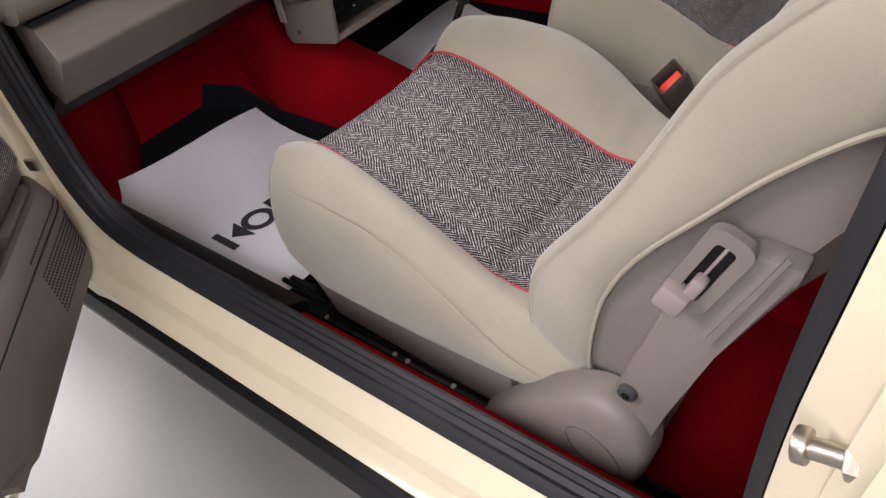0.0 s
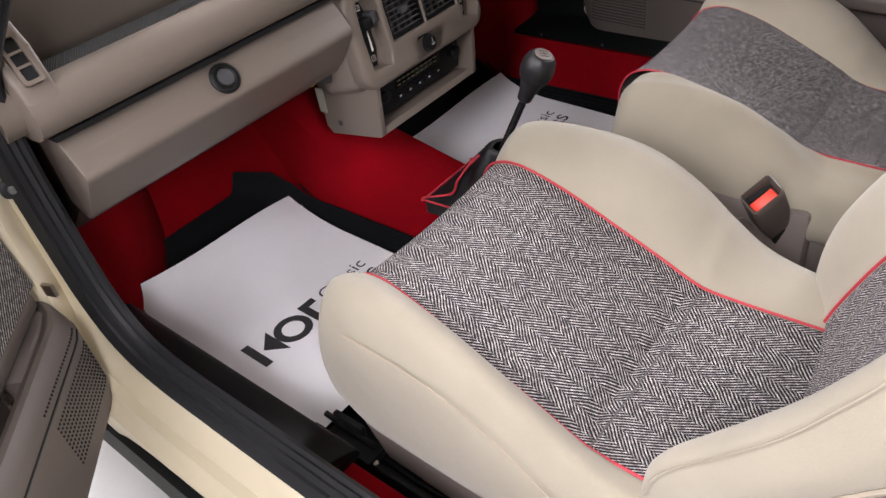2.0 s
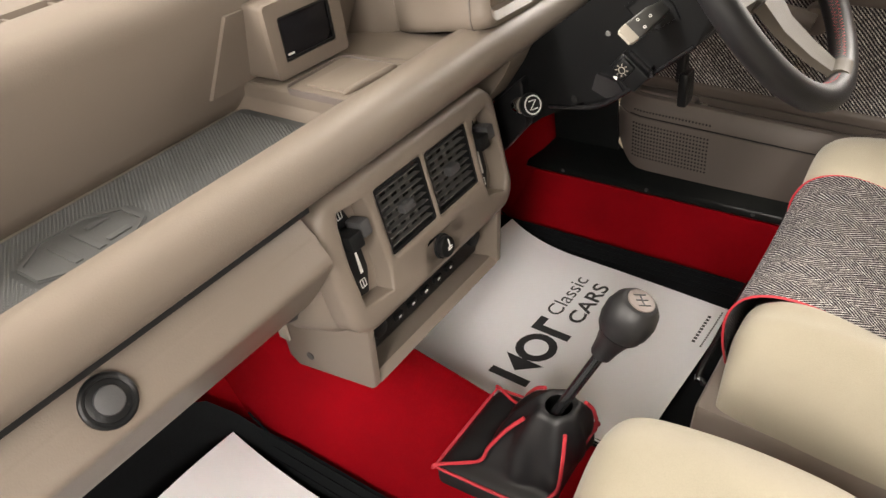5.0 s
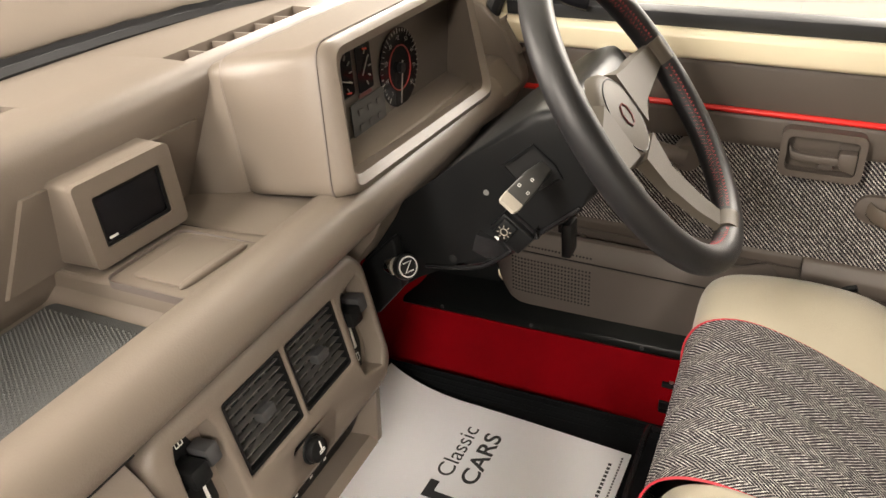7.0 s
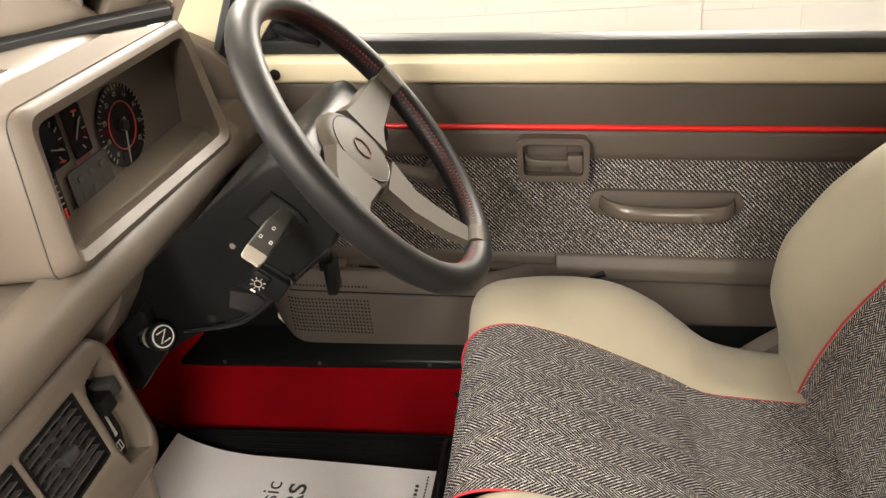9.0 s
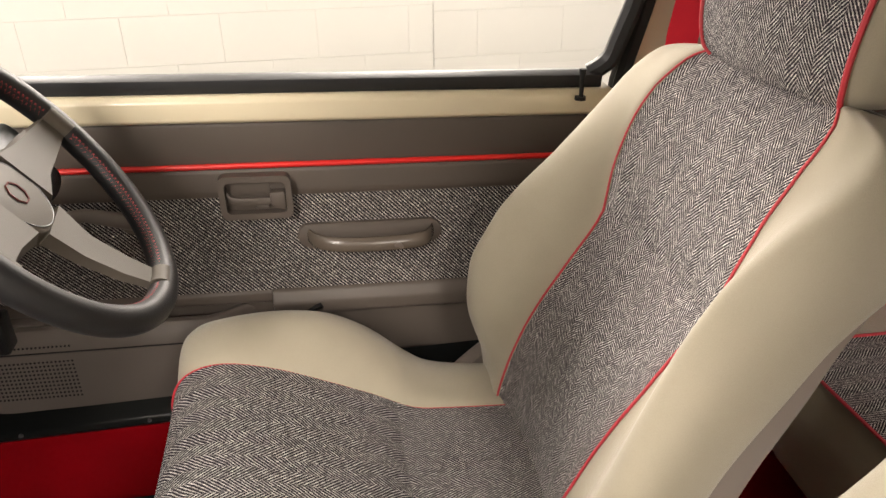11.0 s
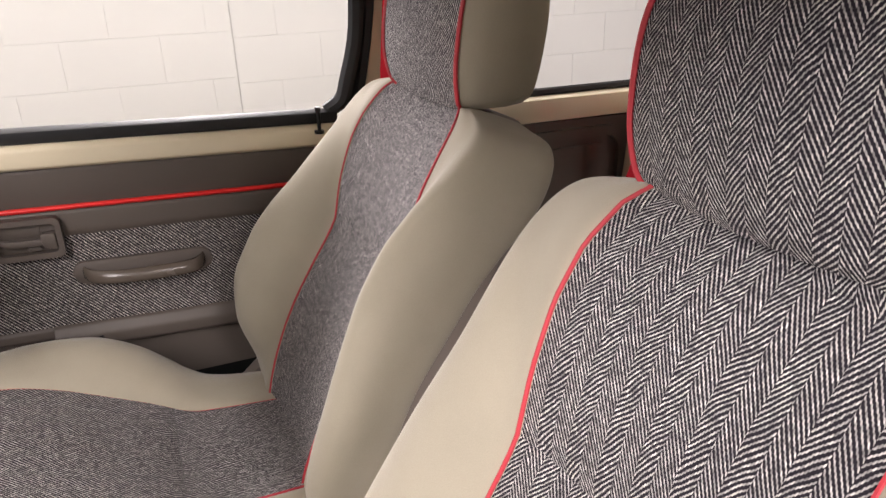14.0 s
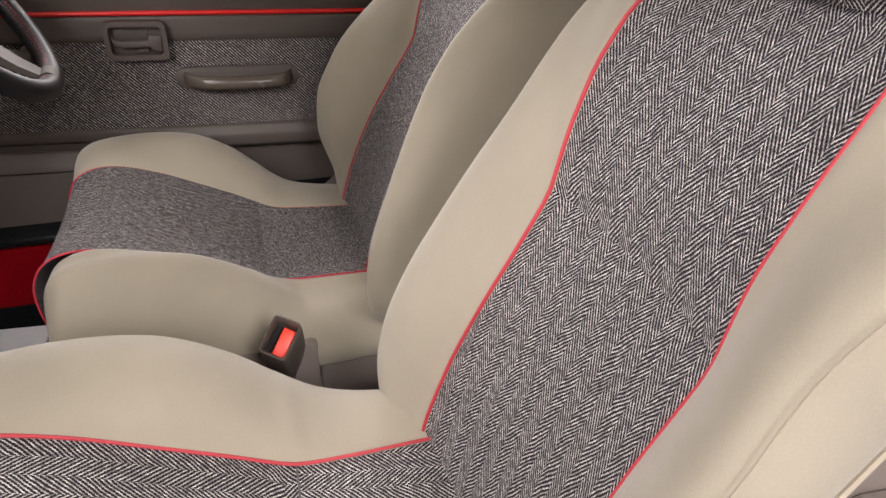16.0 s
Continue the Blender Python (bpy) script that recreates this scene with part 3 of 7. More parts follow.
def car_door(name, label, s):
    """s = 1: driver's side; -1: its mirror image."""
    d = thing(name, label, "car door", "car doors")

    def add(pn, bm, mat, lab="", parent=None, shear=True, **kw):
        if shear:
            sheared(bm)
        if s < 0:
            bmesh.ops.scale(bm, vec=(-1, 1, 1), verts=bm.verts)
            bmesh.ops.reverse_faces(bm, faces=bm.faces)
        return part(pn, bm, mat, parent or d, lab, **kw)

    skin = [(0.735, 0.345), (0.735, 0.86), (0.765, 0.86), (0.80, 0.70), (0.802, 0.36)]
    add("outer_skin", prism(skin, -0.095, 1.03, "y", bevel=0.006), PAINT, "cream painted outer door skin")
    add("waist_rail", prism([(0.668, 0.832), (0.660, 0.838), (0.660, 0.866), (0.668, 0.874), (0.74, 0.876), (0.74, 0.832)], -0.092, 1.0, "y", bevel=0.003), PAINT, "cream painted waist rail")
    add("front_edge" , prism([(0.668, 0.36), (0.668, 0.874), (0.74, 0.874), (0.74, 0.36)], 0.985, 1.03, "y", bevel=0.008), PAINT, "cream door edge")
    add("waist_rubber", prism([(0.676, 0.874), (0.672, 0.895), (0.690, 0.900), (0.715, 0.896), (0.715, 0.874)], -0.075, 0.96, "y", bevel=0.002), RUBBER, "black rubber waist strip")
    add("upper_trim", prism([(0.676, 0.764), (0.672, 0.828), (0.676, 0.834), (0.735, 0.834), (0.735, 0.764)], -0.088, 0.975, "y", bevel=0.004), TRIM, "dark taupe vinyl upper trim")
    add("middle_trim", prism([(0.678, 0.708), (0.675, 0.720), (0.675, 0.752), (0.680, 0.758), (0.735, 0.758), (0.735, 0.708)], -0.088, 0.975, "y", bevel=0.003), TRIM, "dark taupe vinyl band")
    add("red_piping", prism([(0.674, 0.757), (0.671, 0.7615), (0.674, 0.766), (0.69, 0.766), (0.69, 0.757)], -0.086, 0.97, "y", bevel=0.0015), SIGNAL_SOFT, "bright red piping strip")
    tw = uv_flat(grid_sheet(lambda u, v: (0.681 - 0.010 * v + 0.002 * math.sin(7 * u), 0.975 - 1.06 * u, 0.710 - 0.168 * v), 12, 4), 1, 2)
    add("tweed_insert", tw, TWILL, "black and white twill tweed insert")
    add("backing", prism([(0.69, 0.36), (0.69, 0.83), (0.736, 0.83), (0.736, 0.36)], -0.085, 0.985, "y"), TRIM)
    add("lower_roll", prism([(0.676, 0.545), (0.664, 0.541), (0.655, 0.522), (0.656, 0.500), (0.668, 0.492), (0.73, 0.492), (0.73, 0.545)], -0.085, 0.48, "y", bevel=0.004), TRIM, "dark taupe padded lower roll")
    add("roll_front", prism([(0.680, 0.545), (0.672, 0.535), (0.673, 0.518), (0.680, 0.513), (0.73, 0.513), (0.73, 0.545)], 0.48, 0.965, "y", bevel=0.003), TRIM)
    # storage bin: speaker face, rolled rim, open pocket behind a closed front block, rear end turned in to the door
    def inset(y):
        """How far the bin's face stands back from its foremost line."""
        return 0.040 * (max(0.0, y - 0.915) / 0.078) ** 2.6 + 0.055 * (max(0.0, 0.585 - y) / 0.075) ** 1.4

    def low(y):
        return 0.352 + 0.055 * (max(0.0, y - 0.92) / 0.072) ** 2

    sect = [(0.004, 0.0, 0), (0.0, 0.012, 0), (0.0, 0.470, 1), (0.0022, 0.4715, 1), (0.0022, 0.4735, 1), (0.002, 0.476, 1), (0.012, 0.500, 1), (0.017, 0.506, 1), (0.024, 0.508, 1), (0.031, 0.506, 1), (0.034, 0.500, 1), (0.034, 0.012, 0), (0.032, 0.0, 0)]
    stations = [0.510, 0.522, 0.540, 0.560, 0.585, 0.64, 0.72, 0.80, 0.86, 0.915, 0.935, 0.955, 0.970, 0.982, 0.990, 0.993]
    rings = [[(min(0.690 + 0.2 * a, 0.632 + a + inset(y)), y, b if top else low(y) + b) for a, b, top in sect] for y in stations]
    add("bin_front", loft(rings), BINTRIM, "taupe moulded bin front with a rolled rim", sharp=30)
    rings = [[(0.664 + 0.6 * inset(y), y, 0.38), (0.664 + 0.6 * inset(y), y, z - 0.004), (0.668 + 0.6 * inset(y), y, z), (0.722, y, z + 0.001), (0.722, y, 0.38)] for y, z in ((0.842, 0.490), (0.844, 0.503), (0.850, 0.507), (0.92, 0.508), (0.962, 0.506), (0.980, 0.498), (0.988, 0.480))]
    add("bin_block", loft(rings), BINTRIM, "closed flat-topped block at the bin's front")
    add("bin_floor", prism([(0.64, 0.356), (0.64, 0.368), (0.69, 0.368), (0.69, 0.356)], 0.535, 0.90, "y"), BINTRIM)
    add("pocket_clip", joined(box(0.686, 0.832, 0.490, 0.006, 0.012, 0.014, 0.002), tube([(0.684, 0.826, 0.486), (0.680, 0.820, 0.482), (0.681, 0.818, 0.472)], 0.002, 6)), STEEL, "small bright clip in the pocket")
    # the groove's shade, drawn as a thin black line along it
    add("bin_groove", tube([(0.6335 + inset(y), y, 0.4725) for y in stations[3:-4]], 0.0014, 5), HOLE, "black line for the shade in the moulded groove under the rim")
    add("bin_edge", tube(curve_points([(0.660, 0.50, 0.345), (0.658, 0.86, 0.346), (0.660, 0.935, 0.358), (0.668, 0.990, 0.395), (0.672, 1.006, 0.445)], 4), 0.0045, 8), PAINT, "cream painted edge below the bin")
    # speaker holes as flat discs, their inner shade given by black colour
    holes = []
    for i in range(24):
        for j in range(11):
            yy, zz = 0.946 - 0.0062 * i, 0.388 + 0.0076 * j
            if j == 10:
                zz = 0.482
            if zz < low(yy) + 0.014:
                continue
            hb = bmesh.new()
            bmesh.ops.create_cone(hb, cap_ends=True, segments=6, radius1=0.0019, radius2=0.0019, depth=0.0012, matrix=Matrix.Translation((0.6318 + inset(yy) + (0.0045 if j == 10 else 0.0), yy, zz)) @ Matrix.Rotation(radians(90), 4, "Y"))
            holes.append(hb)
    add("speaker_holes", joined(*holes), HOLE, "rows of small black discs for the shaded speaker holes", smooth=False)
    # release handle in its frame
    cy, cz = 0.484, 0.715
    hd = thing_part("release_handle", d)
    fr = frame_ring(rounded(0.110, 0.072, 0.012, 4, cy, cz), rounded(0.092, 0.052, 0.008, 4, cy, cz), 0.655, 0.680)
    add("handle_frame", fr, TRIM, "taupe plastic surround", hd)
    add("handle_cup", box(0.6745, cy, cz, 0.003, 0.096, 0.056, 0.001), TRIM, "", hd)
    bar = [[(x + a, y, z + b) for a, b in ((-0.004, -0.0055), (-0.006, 0.0), (-0.004, 0.0055), (0.003, 0.0060), (0.004, 0.0), (0.003, -0.0060))] for x, y, z in ((0.667, cy + 0.043, cz + 0.004), (0.664, cy + 0.039, cz - 0.004), (0.661, cy + 0.025, cz - 0.0065), (0.660, cy - 0.006, cz - 0.0065), (0.660, cy - 0.028, cz - 0.0055))]
    add("lever", joined(loft(bar), prism([(cy - 0.045, cz - 0.022), (cy - 0.026, cz - 0.016), (cy - 0.021, cz - 0.006), (cy - 0.022, cz + 0.009), (cy - 0.045, cz + 0.010)], 0.652, 0.672, "x", bevel=0.003)), TRIM, "taupe release lever", hd)
    add("lever_back", prism(rounded(0.060, 0.022, 0.004, 3, cy + 0.008, cz + 0.012), 0.670, 0.6735, bevel=0.001), TRIM, "", hd)
    add("cup_bump", prism(rounded(0.022, 0.009, 0.004, 3, cy - 0.008, cz - 0.020), 0.666, 0.674, bevel=0.002), TRIM, "", hd)
    # arm pull
    pts = curve_points([(0.676, 0.412, 0.638), (0.652, 0.398, 0.636), (0.637, 0.365, 0.635), (0.632, 0.300, 0.635), (0.637, 0.235, 0.636), (0.652, 0.214, 0.637), (0.676, 0.204, 0.638)], 5)
    pull = loft([[p + Vector((-0.010 * math.cos(a), 0, 0.0125 * math.sin(a) - 0.002 * math.cos(2 * a))) for a in [k * math.tau / 14 for k in range(14)]] for p in pts])
    add("arm_pull", pull, PULL, "moulded taupe pull handle")
    add("pull_base", prism(rounded(0.238, 0.044, 0.021, 5, 0.309, 0.638), 0.668, 0.685, bevel=0.004), TRIM, "pull handle base")
    add("rail_plug", cylinder((0.664, 0.901, 0.848), (0.657, 0.901, 0.848), 0.0085, 16, bevel=0.002), BLACK, "black rubber plug in the waist rail")
    # window winder
    wd = thing_part("window_winder", d)
    add("winder_boss", cylinder((0.640, 0.665, 0.690), (0.680, 0.665, 0.690), 0.022, 18, bevel=0.003), BINTRIM, "", wd)
    add("winder_arm", tube([(0.642, 0.665, 0.690), (0.640, 0.73, 0.705), (0.640, 0.765, 0.702)], [0.014, 0.011, 0.010], 10), BINTRIM, "", wd)
    add("stay", tube([(0.665, 0.45, 0.49), (0.655, 0.40, 0.515)], 0.006, 6), BLACK)
    # window frame and lock pin
    path = [(0.955, 0.90), (0.88, 0.985), (0.75, 1.115), (0.63, 1.215), (0.53, 1.243), (0.28, 1.248), (0.05, 1.246), (-0.06, 1.235), (-0.105, 1.19), (-0.115, 1.05), (-0.098, 0.95), (-0.088, 0.915), (-0.06, 0.893)]
    fp = curve_points([(lean(0.704, z), y, z) for y, z in path], 4)
    add("window_frame", tube(fp, 0.015, 8), RUBBER, "black rubber window channel")
    fp2 = curve_points([(lean(0.725, z), y - 0.016 * (y < 0), z + 0.012 * (z > 1.1)) for y, z in path], 4)
    add("frame_outer", tube(fp2, 0.013, 8), BLACK, "black window frame")
    add("sash", prism([(0.69, 0.87), (0.69, 0.91), (0.715, 0.91), (0.715, 0.87)], 0.94, 1.0, "y"), BLACK)
    add("lock_pin", joined(tube([(0.652, -0.033, 0.862), (0.652, -0.033, 0.905)], [0.0035, 0.0042], 8), cylinder((0.652, -0.033, 0.902), (0.652, -0.033, 0.910), 0.0058, 10), cylinder((0.655, -0.033, 0.86), (0.655, -0.033, 0.866), 0.009, 12)), BLACK, "black lock pin")
    if s > 0:
        add("mirror_panel", prism([(0.955, 0.893), (0.79, 0.893), (0.862, 1.00), (0.885, 1.00)], 0.690, 0.703, "x", bevel=0.002), BLACK, "black mirror mounting panel", shear=False)
        add("mirror_lever", tube(curve_points([(0.672, 0.893, 0.938), (0.664, 0.878, 0.931), (0.664, 0.850, 0.920), (0.672, 0.832, 0.913)], 4), [0.006] * 2 + [0.0095] * 11, 10), SCREEN, "glossy black mirror lever", shear=False)
        def pane(u, v):
            y0, y1 = -0.09 - 0.02 * v, 0.95 - 0.36 * v
            z = 0.89 + 0.35 * v
            return (lean(0.712, z), y0 + (y1 - y0) * u, z)
        g = add("window_glass", grid_sheet(pane, 4, 4), GLASS, "clear side window glass", shear=False)
        g.visible_shadow = False
    return d


def thing_part(name, parent):
    e = new(name)
    e.parent = parent
    return e


SIGNAL_SOFT = material("bright_red_strip", (0.72, 0.018, 0.015), rough=0.4, vary=0.04)
BINTRIM = material("taupe_bin_plastic", (0.115, 0.096, 0.084), rough=0.5, vary=0.06, grain=0.3, grain_scale=650)
PULL = material("worn_taupe_pull", (0.105, 0.085, 0.068), rough=0.24, vary=0.08, grain=0.1, grain_scale=500)

car_door("driver_door", "closed driver door with dark taupe trim and tweed insert", 1)
near = car_door("passenger_door", "open passenger door with taupe trim, bin and speaker holes", -1)
near.matrix_world = pose(-0.820, 1.080, 0.034, 0, 0, -44) @ Matrix.Translation((0.78, -1.03, 0))


# ---- front seats ----
CUSHION = [  # y, z of the cloth, half width, bolster crest, outer half width
    (0.640, 0.385, 0.143, 0.405, 0.225),
    (0.654, 0.450, 0.145, 0.495, 0.246),
    (0.652, 0.500, 0.147, 0.562, 0.256),
    (0.628, 0.536, 0.148, 0.594, 0.261),
    (0.578, 0.548, 0.148, 0.605, 0.264),
    (0.500, 0.530, 0.146, 0.607, 0.266),
    (0.420, 0.499, 0.142, 0.595, 0.267),
    (0.350, 0.471, 0.136, 0.560, 0.266),
    (0.290, 0.446, 0.128, 0.512, 0.264),
    (0.230, 0.440, 0.124, 0.474, 0.262),
    (0.150, 0.436, 0.120, 0.458, 0.258),
    (0.070, 0.432, 0.116, 0.452, 0.252),
]
BACK = [  # y, z of the cloth, half width, wing height, outer half width, end of the velour, depth
    (0.132, 0.400, 0.122, 0.060, 0.235, -0.005, 0.095),
    (0.124, 0.450, 0.128, 0.090, 0.256, 0.000, 0.097),
    (0.105, 0.510, 0.135, 0.108, 0.260, 0.012, 0.098),
    (0.080, 0.575, 0.138, 0.106, 0.264, 0.020, 0.098),
    (0.047, 0.650, 0.139, 0.094, 0.264, 0.016, 0.100),
    (0.006, 0.727, 0.141, 0.088, 0.262, 0.000, 0.105),
    (-0.022, 0.790, 0.155, 0.072, 0.260, -0.020, 0.112),
    (-0.050, 0.850, 0.160, 0.055, 0.267, -0.045, 0.116),
    (-0.079, 0.905, 0.156, 0.034, 0.269, -0.085, 0.118),
    (-0.103, 0.945, 0.140, 0.012, 0.244, -0.085, 0.105),
    (-0.118, 0.962, 0.120, 0.002, 0.170, -0.075, 0.085),
]
RIM = [(0.40, 0.018), (0.50, 0.018), (0.60, 0.015), (0.70, 0.007), (0.745, 0.003), (0.80, 0.007), (0.87, 0.011), (0.96, 0.006)]  # height, how far the sewn edges stand before the backrest's line
HEAD = [  # z, y of the front, half width of the cloth, half width over all, depth
    (0.957, -0.112, 0.122, 0.130, 0.100), (0.972, -0.103, 0.130, 0.142, 0.118), (1.01, -0.098, 0.136, 0.152, 0.128), (1.06, -0.102, 0.139, 0.156, 0.130),
    (1.10, -0.110, 0.138, 0.154, 0.124), (1.135, -0.124, 0.130, 0.145, 0.108), (1.15, -0.142, 0.112, 0.125, 0.080)]


FLANK = [(0.40, 1.0), (0.52, 1.0), (0.60, 0.86), (0.68, 0.78), (0.74, 0.82), (0.82, 0.98), (0.95, 1.1)]  # height, share of the wing on the passenger seat's door side
FULLER = [(0.40, 0.170, 0.135, 0.018), (0.47, 0.166, 0.134, 0.018), (0.55, 0.163, 0.130, 0.018), (0.60, 0.160, 0.125, 0.017), (0.66, 0.159, 0.121, 0.014), (0.74, 0.162, 0.121, 0.014), (0.80, 0.158, 0.128, 0.022), (0.86, 0.161, 0.133, 0.026), (0.91, 0.160, 0.132, 0.025), (0.945, 0.152, 0.122, 0.018), (0.962, 0.128, 0.110, 0.010)]  # the passenger backrest's sewn edges: height, door side, inner side, how far they stand forward
STRAY = [(0.56, 0.0, 0.0), (0.65, 0.007, -0.009), (0.74, 0.006, -0.010), (0.80, -0.008, 0.007), (0.85, -0.013, 0.013), (0.905, -0.011, 0.016), (0.945, 0.0, 0.008), (0.965, 0.0, 0.0)]  # the driver backrest's sewn edges: height, how much wider on the inner and on the door side
PLUMP = [(0.07, 0.180, 0.125), (0.15, 0.187, 0.120), (0.23, 0.191, 0.114), (0.29, 0.191, 0.111), (0.35, 0.189, 0.113), (0.42, 0.186, 0.117), (0.50, 0.181, 0.121), (0.58, 0.174, 0.124), (0.66, 0.168, 0.127)]  # the passenger cushion's sewn edges: how far forward, door side, inner side
WING = [(0.40, 0.36, 0.15), (0.46, 0.44, 0.30), (0.52, 0.53, 0.72), (0.60, 0.64, 1.06), (0.67, 0.78, 1.12), (0.74, 0.90, 0.98), (0.80, 0.95, 0.80), (0.88, 0.85, 0.52), (0.95, 0.60, 0.45)]  # height, share of the wing on the driver seat: inner, door side


def smooth_rows(rows, steps=3):
    """Each column run through its own smooth curve over the row number."""
    cols = []
    for k in range(len(rows[0])):
        cols.append([p[1] for p in curve_points([(i, r[k], 0) for i, r in enumerate(rows)], steps)])
    return list(zip(*cols))


def front_seat(cx, label, group, near, slide, crest=(0, 0), reach=(0, 0), wingf=(1, 1), thread=True, trim=0.0, sway=(0.0, 0.0)):
    """near: the side on which the recliner shows, -1 or 1; slide: how far the cushion reaches on at its front; crest, reach, wingf: of each side's bolster; sway: how far the backrest stands aside at its foot, and how much more for each metre up."""
    seat = thing("car_seat", label, "car seat", group)

    def shoulder(s, z):
        """How much the inner shoulder narrows with height."""
        return abs(trim) * min(1.0, max(0.0, (z - 0.60) / 0.24)) if s * trim > 0 else 0.0

    def bx(z):
        """The middle of the backrest at a height."""
        return cx + sway[0] + sway[1] * (z - 0.43)

    rows = [(y + slide * min(1.0, max(0.0, (y - 0.15) / 0.4)), *rest) for y, *rest in smooth_rows(CUSHION, 4)]
    n = 16
    def hem_at(table, s, k, hw):
        """Where the cloth ends on one side."""
        if near < 0:
            return interp(table, k)[(s + 1) // 2]
        return hw - s * 0.022 if table is PLUMP else hw + interp(STRAY, k)[(s + 1) // 2]

    def across(table, k, hw, e):
        """From one sewn edge (-1) to the other (1)."""
        a, b = hem_at(table, -1, k, hw), hem_at(table, 1, k, hw)
        return 0.5 * (b - a) + 0.5 * (a + b) * e

    # cushion cloth in two pieces, sewn at a cross seam
    run, last, split = 0.0, None, 0.305
    front, rear = ([], []), ([], [])
    for y, z, hw, zc, xo in rows:
        if last:
            run += math.dist(last, (y, z))
        last = (y, z)
        dip = 0.009 * math.exp(-((y - split) / 0.010) ** 2)
        ring = [(cx + across(PLUMP, y, hw, 2 * k / n - 1), y, z - dip * (1 - (2 * k / n - 1) ** 8) + 0.009 * (2 * k / n - 1) ** 2 - 0.001) for k in range(n + 1)]
        uv = [((2 * k / n - 1) * 0.130, run * 0.90) for k in range(n + 1)]
        for side, (rs, us) in ((1, front), (-1, rear)):
            if (y - split) * side > -0.022:
                rs.append(ring)
                us.append([(a + 0.0095 + 0.16 * (b - 0.36), b + 0.013 - 0.16 * a) if side < 0 else (a, b) for a, b in uv])
    # the rear piece begins where the front one ends
    cut = [r for r in front[0] if r[0][1] < split]
    if cut:
        k = len(front[0]) - len(cut) + 1
        front = (front[0][:k], front[1][:k])
    rear_start = next(i for i, r in enumerate(rear[0]) if r[0][1] <= front[0][-1][0][1] + 1e-9)
    rear = (rear[0][rear_start:], rear[1][rear_start:])
    edge = front[0][-1]
    # dark tube along the seam, painting the shade of its crease
    part("cross_seam", tube([Vector(p) - Vector((0, 0, 0.0002)) for p in edge], 0.0014, 5), SEAMDARK, seat, "sewn cross seam in the tweed with its shade drawn as a dark line")
    part("cushion_cloth", loft(front[0], False, False, front[1]), TWEED, seat, "black and white herringbone tweed cushion panel")
    part("cushion_rear_cloth", loft(rear[0], False, False, rear[1]), TWEED, seat, "herringbone tweed piece behind the cross seam")
    for s in (-1, 1):
        rings, side_i = [], (s + 1) // 2
        for y, z, hw, zc, xo in rows:
            zc += crest[side_i] * min(1.0, max(0.0, (zc - z) / 0.05))
            y += reach[side_i] * min(1.0, max(0.0, (y - 0.33) / 0.25)) ** 2
            if near > 0 and s < 0:
                xo -= 0.012
            if near < 0 and s < 0:
                zc = z + (zc - z) * (1 - 0.28 * math.exp(-((y - 0.37) / 0.11) ** 2))
            hw = hem_at(PLUMP, s, y, hw)
            h, w = zc - z, xo - hw
            zb = 0.338 if y < 0.60 else 0.338 + (y - 0.60) * 0.5
            prof = [(hw - 0.004, z - 0.012), (hw, z + 0.009), (hw + 0.09 * w, z + 0.006 + 0.38 * h), (hw + 0.23 * w, z + 0.76 * h), (hw + 0.40 * w, z + 0.96 * h), (hw + 0.56 * w, zc),
                    (xo - 0.024, zc - 0.018), (xo - 0.008, zc - 0.045), (xo, max(zb + 0.04, zc - 0.085)), (xo + 0.001, 0.5 * (zb + zc) - 0.02 if zc > 0.45 else zb + 0.03), (xo - 0.003, zb + 0.012), (xo - 0.012, zb), (hw, zb)]
            wrinkle = 0.0
            if 0.24 < y < 0.34 and h > 0.02:
                wrinkle = 0.0045 * math.sin(y * 170 + 2 * s) * math.exp(-((y - 0.29) / 0.03) ** 2)
            rings.append([(cx + s * a, y, b + (wrinkle if 2 <= i <= 5 else 0)) for i, (a, b) in enumerate(prof)])
        bol = part("cushion_bolster", loft(rings), VELOUR, seat, "cream velour cushion bolster", sub=1)
        if s == -1 and thread:
            part("bolster_stitching", tube([(cx + s * (r[4] - 0.0005), r[0], r[3] - 0.062 - 0.03 * (0.62 - r[0])) for r in rows if 0.16 < r[0] < 0.60], 0.0007, 4), STITCH, bol, "fine pinkish stitching")
        part("cushion_piping", tube([(cx + s * (hem_at(PLUMP, s, r[0], r[2]) + 0.001), r[0] + 0.002, r[1] + (0.011 if thread else 0.007)) for r in rows], 0.0021 if thread else 0.0016, 6), RED, seat, "thin red piping")
    part("cushion_base", joined(prism([(0.62, 0.42), (0.625, 0.36), (0.585, 0.285), (0.24, 0.257), (0.24, 0.40)], cx - 0.255, cx + 0.255, bevel=0.010), prism([(0.24, 0.39), (0.24, 0.257), (0.10, 0.245), (0.05, 0.30), (0.05, 0.39)], cx - 0.235, cx + 0.235, bevel=0.008)), VINYL, seat, "taupe vinyl seat base")
    # backrest
    def rim(z):
        return interp(RIM, z)[0] if near > 0 else interp(FULLER, z)[2]

    rows = smooth_rows(BACK, 4)
    rings, uvs, run, last, fr, cut_done = [], [], 0.0, None, [], False
    for i, row in enumerate(rows):
        y, z, hw = row[:3]
        a, b = rows[max(i - 1, 0)], rows[min(i + 1, len(rows) - 1)]
        t = Vector((0, b[0] - a[0], b[1] - a[1])).normalized()
        nrm = Vector((0, t.z, -t.y)).lerp(Vector((0, 1, 0)), min(0.55, max(0.0, (z - 0.80) / 0.20))).normalized()
        fr.append(nrm)
        if last:
            run += math.dist(last, (y, z))
        last = (y, z)
        ring = []
